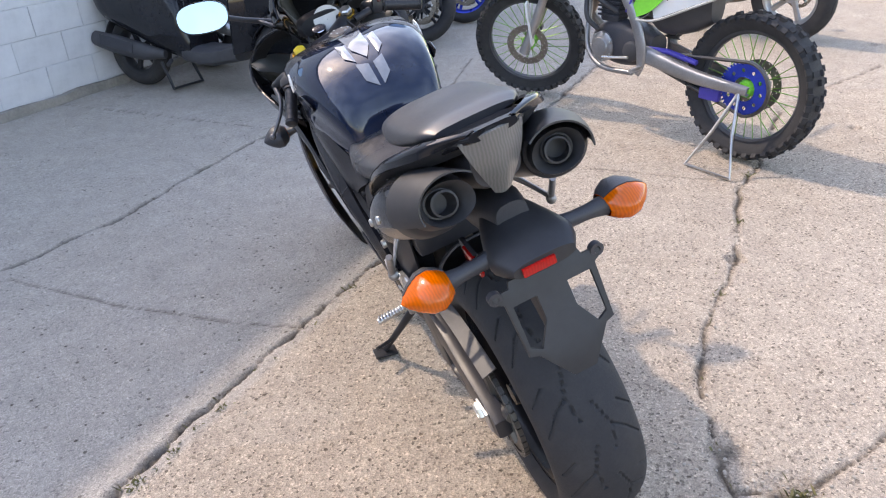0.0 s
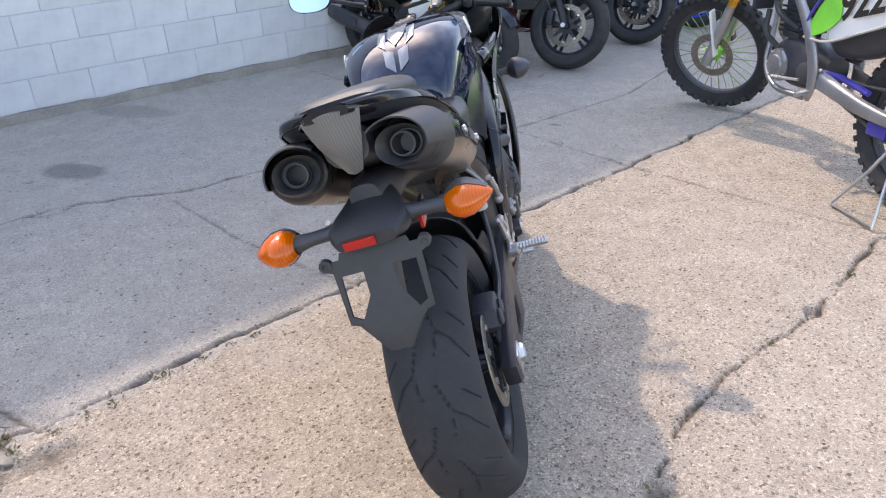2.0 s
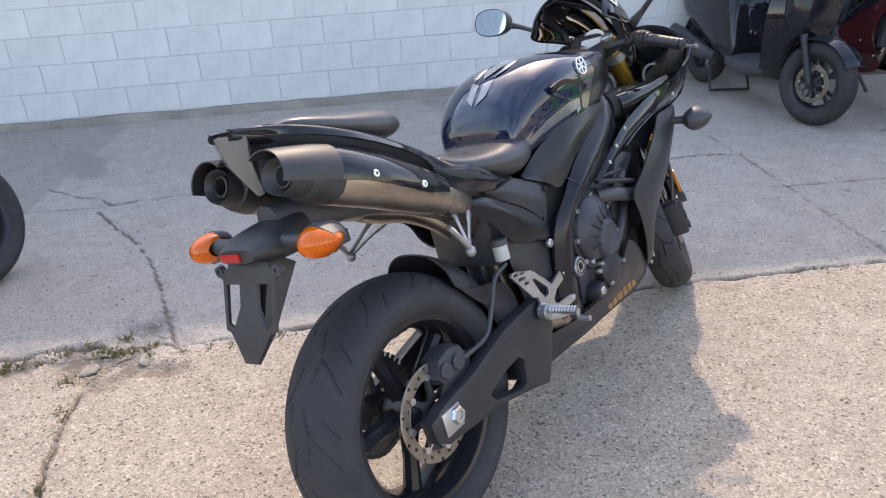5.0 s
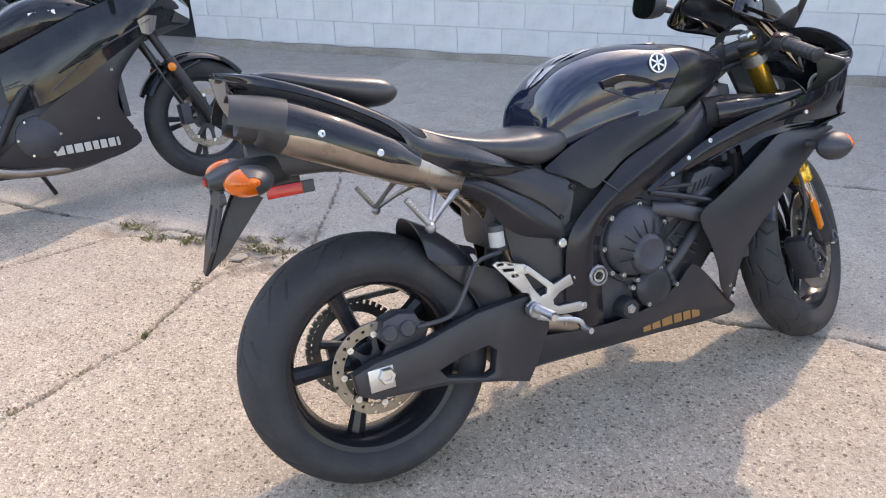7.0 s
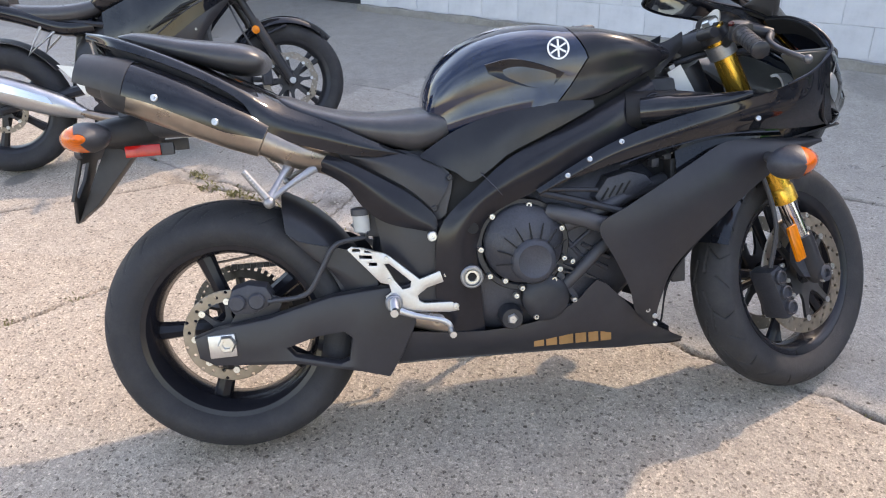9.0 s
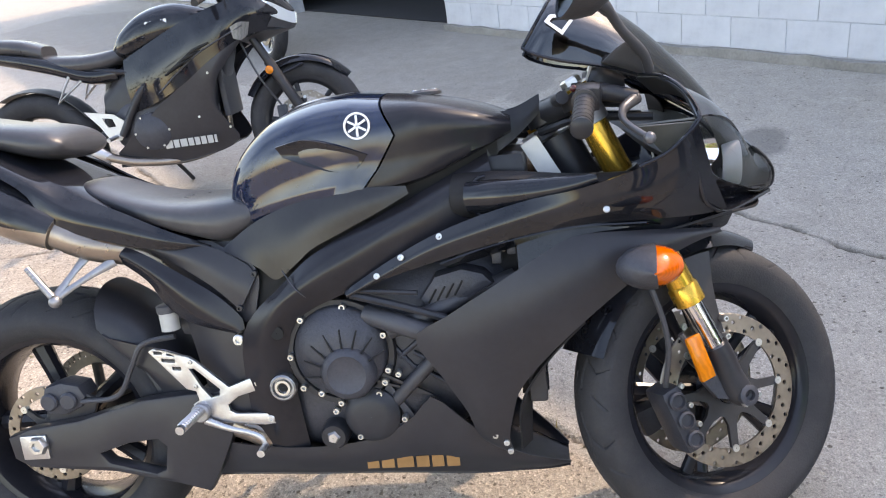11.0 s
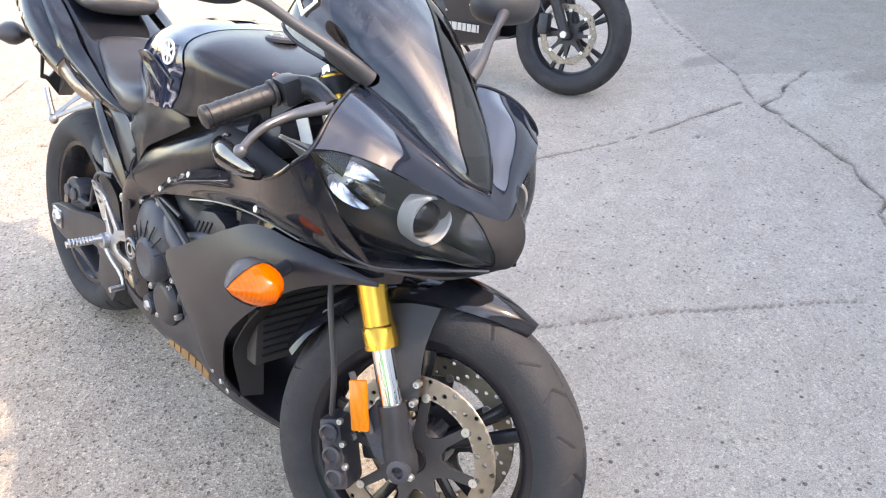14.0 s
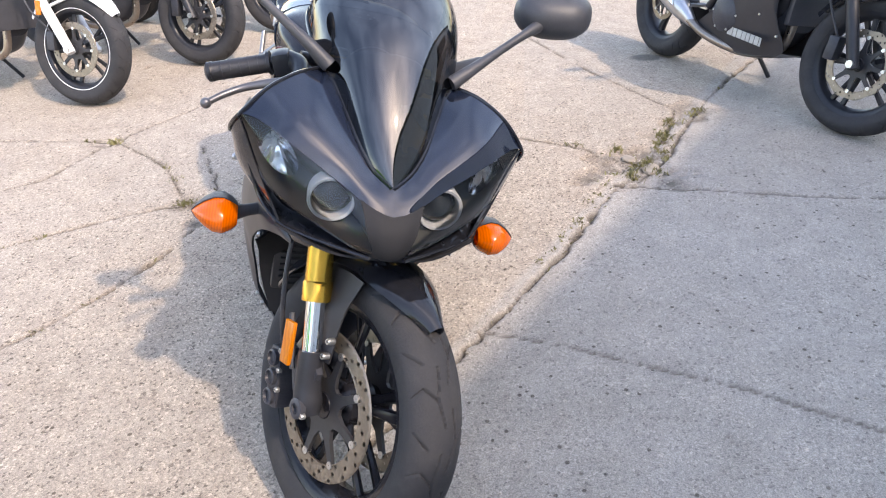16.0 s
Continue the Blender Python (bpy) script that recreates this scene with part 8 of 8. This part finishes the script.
def scooter(m):
    root = thing("scooter", m, "black motor scooter parked against the painted wall", "scooter", row)
    P = lambda n, bm, mat, par=None, lab="", **k: part(n, bm, M[mat], par or root, lab, **k)
    wb, z = 1.28, 0.250
    w1 = road_wheel(root, (0, 0, z), Matrix(), False, M["frame"], 5, (0.248, 0.062, 0.05), (), 0.1, rim_r=0.165)
    S = Matrix.Translation((0, wb, z)) @ Matrix.Rotation(radians(16), 4, "Z") @ Matrix.Translation((0, -wb, -z))
    w2 = road_wheel(root, (0, wb, z), S, True, M["frame"], 5, (0.248, 0.058, 0.05), (0.05,), 0.11, rim_r=0.165)
    P("body_shell", hull([(-0.30, 0.62, 0.70, 0.08), (-0.18, 0.46, 0.78, 0.15), (0.05, 0.36, 0.80, 0.18), (0.30, 0.26, 0.78, 0.19), (0.48, 0.20, 0.70, 0.17), (0.58, 0.20, 0.40, 0.15)], 26, 20, 2.8), "gloss")
    P("floorboard", hull([(0.50, 0.20, 0.32, 0.15), (0.70, 0.18, 0.30, 0.17), (0.95, 0.22, 0.34, 0.16)], 18, 10, 3.5), "plastic")
    P("leg_shield", loft([[(-0.20, 0.98, 0.28), (-0.24, 1.02, 0.60), (-0.16, 0.98, 0.95)], [(0, 1.08, 0.30), (0, 1.16, 0.62), (0, 1.06, 1.0)], [(0.20, 0.98, 0.28), (0.24, 1.02, 0.60), (0.16, 0.98, 0.95)]], 16, 10, 0.02), "gloss")
    P("nose", hull([(0.98, 0.34, 0.92, 0.15), (1.10, 0.42, 0.90, 0.16), (1.22, 0.52, 0.78, 0.10)], 20, 10, 2.6), "gloss")
    P("front_mudguard", moved(loft([[(x, wb + (0.275 - abs(x) * 0.3) * math.cos(a), z + (0.275 - abs(x) * 0.3) * math.sin(a)) for a in np.linspace(radians(30), radians(150), 9)] for x in (-0.08, -0.05, 0, 0.05, 0.08)], 16, 9, 0.005), S), "gloss")
    for s in (1, -1):
        lg = P("fork_leg", moved(tube([(s * 0.075, wb, z), (s * 0.075, wb - 0.10, 0.52)], 0.022, 10), S), "frame")
        bar = P("handlebar", moved(tube([(0, 1.02, 1.02), (s * 0.15, 1.0, 1.06), (s * 0.34, 0.94, 1.06)], 0.015, 10), S), "rubber")
        P("mirror", moved(ball((s * 0.30, 0.98, 1.24), (0.06, 0.02, 0.045), Matrix(), 12, 8), S), "plastic", bar)
    P("seat", hull([(-0.28, 0.76, 0.80, 0.08), (-0.05, 0.77, 0.86, 0.14), (0.25, 0.76, 0.85, 0.15), (0.50, 0.72, 0.78, 0.10)], 22, 14, 3), "seat")
    P("tail_lamp", ball((0, -0.315, 0.66), (0.06, 0.025, 0.035), Matrix(), 12, 8), "red", None, "red tail lamp")
    P("rear_reflector", ball((0.10, -0.30, 0.60), (0.022, 0.016, 0.022), Matrix(), 10, 7), "red")
    P("plate_bracket", box((0, -0.36, 0.50), (0.16, 0.012, 0.14), Matrix(), 0.004), "plastic")
    P("rear_mudguard", loft([[(x, -(0.28) * math.cos(a), z + 0.28 * math.sin(a)) for a in np.linspace(radians(20), radians(110), 8)] for x in (-0.06, 0, 0.06)], 12, 5, 0.006), "plastic")
    si = P("silencer", tube([(0.13, 0.34, 0.25), (0.15, 0.15, 0.27), (0.155, -0.16, 0.33), (0.155, -0.25, 0.35)], [0.03, 0.062, 0.066, 0.05], 18, 14, 0.8), "plastic", None, "black silencer with a heat guard")
    P("silencer_guard", loft([[(0.195, 0.12, 0.33), (0.20, -0.16, 0.385)], [(0.212, 0.12, 0.265), (0.212, -0.16, 0.32)]], 8, 4, 0.004), "engine", si)
    P("centre_stand", tube([(-0.14, 0.30, 0.20), (-0.15, 0.38, 0.02), (0.15, 0.38, 0.02), (0.14, 0.30, 0.20)], 0.012, 8), "frame")
    P("footrest", tube([(0.17, 0.42, 0.22), (0.23, 0.44, 0.20)], 0.014, 8), "plastic")
    return root


scooter(heading((-2.08, 5.44), (-0.91, 4.905), -4))


# ---- moss, weeds and grit in the cracks ----
LEAF = surf("weed_green", (0.19, 0.175, 0.075), 0.7, var=0.5, grain=30, bump=0)
GRIT = surf("loose_grit", (0.36, 0.32, 0.27), 0.9, var=0.5, grain=40, bump=0.3)


def tufts(name, spots, per, label, spread):
    bm = bmesh.new()
    for x, y, k in spots:
        for _ in range(int(per * k)):
            a, r = random.uniform(0, 6.28), random.gauss(0, spread)
            px, py = x + r * math.cos(a), y + r * math.sin(a)
            h, w, t = random.uniform(0.003, 0.012), random.uniform(0.002, 0.005), random.uniform(0, 6.28)
            lx, ly = random.gauss(0, 0.012), random.gauss(0, 0.012)
            d = Vector((math.cos(t) * w, math.sin(t) * w, 0))
            b = Vector((px, py, -0.010))
            bm.faces.new([bm.verts.new(v) for v in (b - d, b + d, b + d * 0.5 + Vector((lx * 0.6, ly * 0.6, h * 0.7 + 0.010)), b + Vector((lx, ly, h + 0.010)))])
    ob = part(name, bm, LEAF, None)
    return tagged(ob, label, "weeds", kind="stuff")


spots = []
for run, wide, deep in (CRACKS[0], CRACKS[4], CRACKS[5], CRACKS[6], CRACKS[7]):
    p = np.array(run)
    for a, b in zip(p[:-1], p[1:]):
        for _ in range(max(1, int(np.linalg.norm(b - a) * 5))):
            t = random.random()
            c = a + t * (b - a)
            if abs(c[0]) < 2 and -0.6 < c[1] < 4:
                spots.append((c[0], c[1], random.choice((0.05, 0.1, 0.5))))
spots += [(-0.80, 1.38, 1.2), (-0.86, 1.24, 0.6), (-1.12, 0.86, 2.0), (-1.0, 0.72, 1.6), (-0.83, 0.67, 1.0), (-0.50, 0.55, 0.9), (1.41, 0.54, 1.4), (0.78, 1.21, 2.0), (-1.40, 0.32, 0.8), (-1.05, 1.02, 0.8), (-1.16, 0.95, 1.0), (-1.08, 0.90, 1.4), (-0.98, 0.99, 0.9), (-1.2, 0.83, 0.6), (-0.92, 1.08, 0.6), (-1.45, 0.26, 0.9), (-0.74, 1.5, 0.8)]
for k in range(26):
    f = k / 25
    spots.append((-1.10 - 0.22 * f + random.gauss(0, 0.02), 0.92 - 0.62 * f + random.gauss(0, 0.02), random.choice((0.0, 0.1, 0.3, 0.9))))
    spots.append((-0.96 + 0.60 * f + random.gauss(0, 0.008), 1.07 + 1.14 * f + random.gauss(0, 0.008), random.choice((0.0, 0.0, 0.1, 0.5))))
tufts("weeds", spots, 26, "low green moss and weeds growing in the cracks", 0.022)
gb = bmesh.new()
for _ in range(900):
    run, wide, deep = random.choice(CRACKS[:8])
    i = random.randrange(len(run) - 1)
    t = random.random()
    x, y = (run[i][q] + t * (run[i + 1][q] - run[i][q]) + random.gauss(0, 0.05) for q in (0, 1))
    s = random.uniform(0.002, 0.006)
    bmesh.ops.create_icosphere(gb, subdivisions=1, radius=s, matrix=Matrix.Translation((x, y, s * 0.4)) @ Matrix.Diagonal((1, random.uniform(0.6, 1.3), 0.6, 1)))
tagged(part("grit", gb, GRIT, None), "loose pale grit scattered along the cracks", "grit", kind="stuff")
CHIP = surf("concrete_chip", (0.30, 0.26, 0.21), 0.9, var=0.3, bump=0.4)
for x, y, s in ((-0.99, 0.98, 0.035), (-1.13, 0.90, 0.04), (-1.05, 0.80, 0.03)):
    bm = bmesh.new()
    bmesh.ops.create_icosphere(bm, subdivisions=2, radius=s, matrix=Matrix.Diagonal((1.3, 0.9, 0.35, 1)))
    for v in bm.verts:
        v.co += v.co.normalized() * noise.noise(v.co * 30 + Vector((x, y, 0)) * 9) * s * 0.4
    ob = part("concrete_chip", bm, CHIP, None, sharp=20)
    ob.location = (x, y, -0.016)
    ob.rotation_euler = (0, 0, x * 7)
    tagged(ob, "flat broken chip of concrete lying in the crack", "stone", "broken concrete chips")
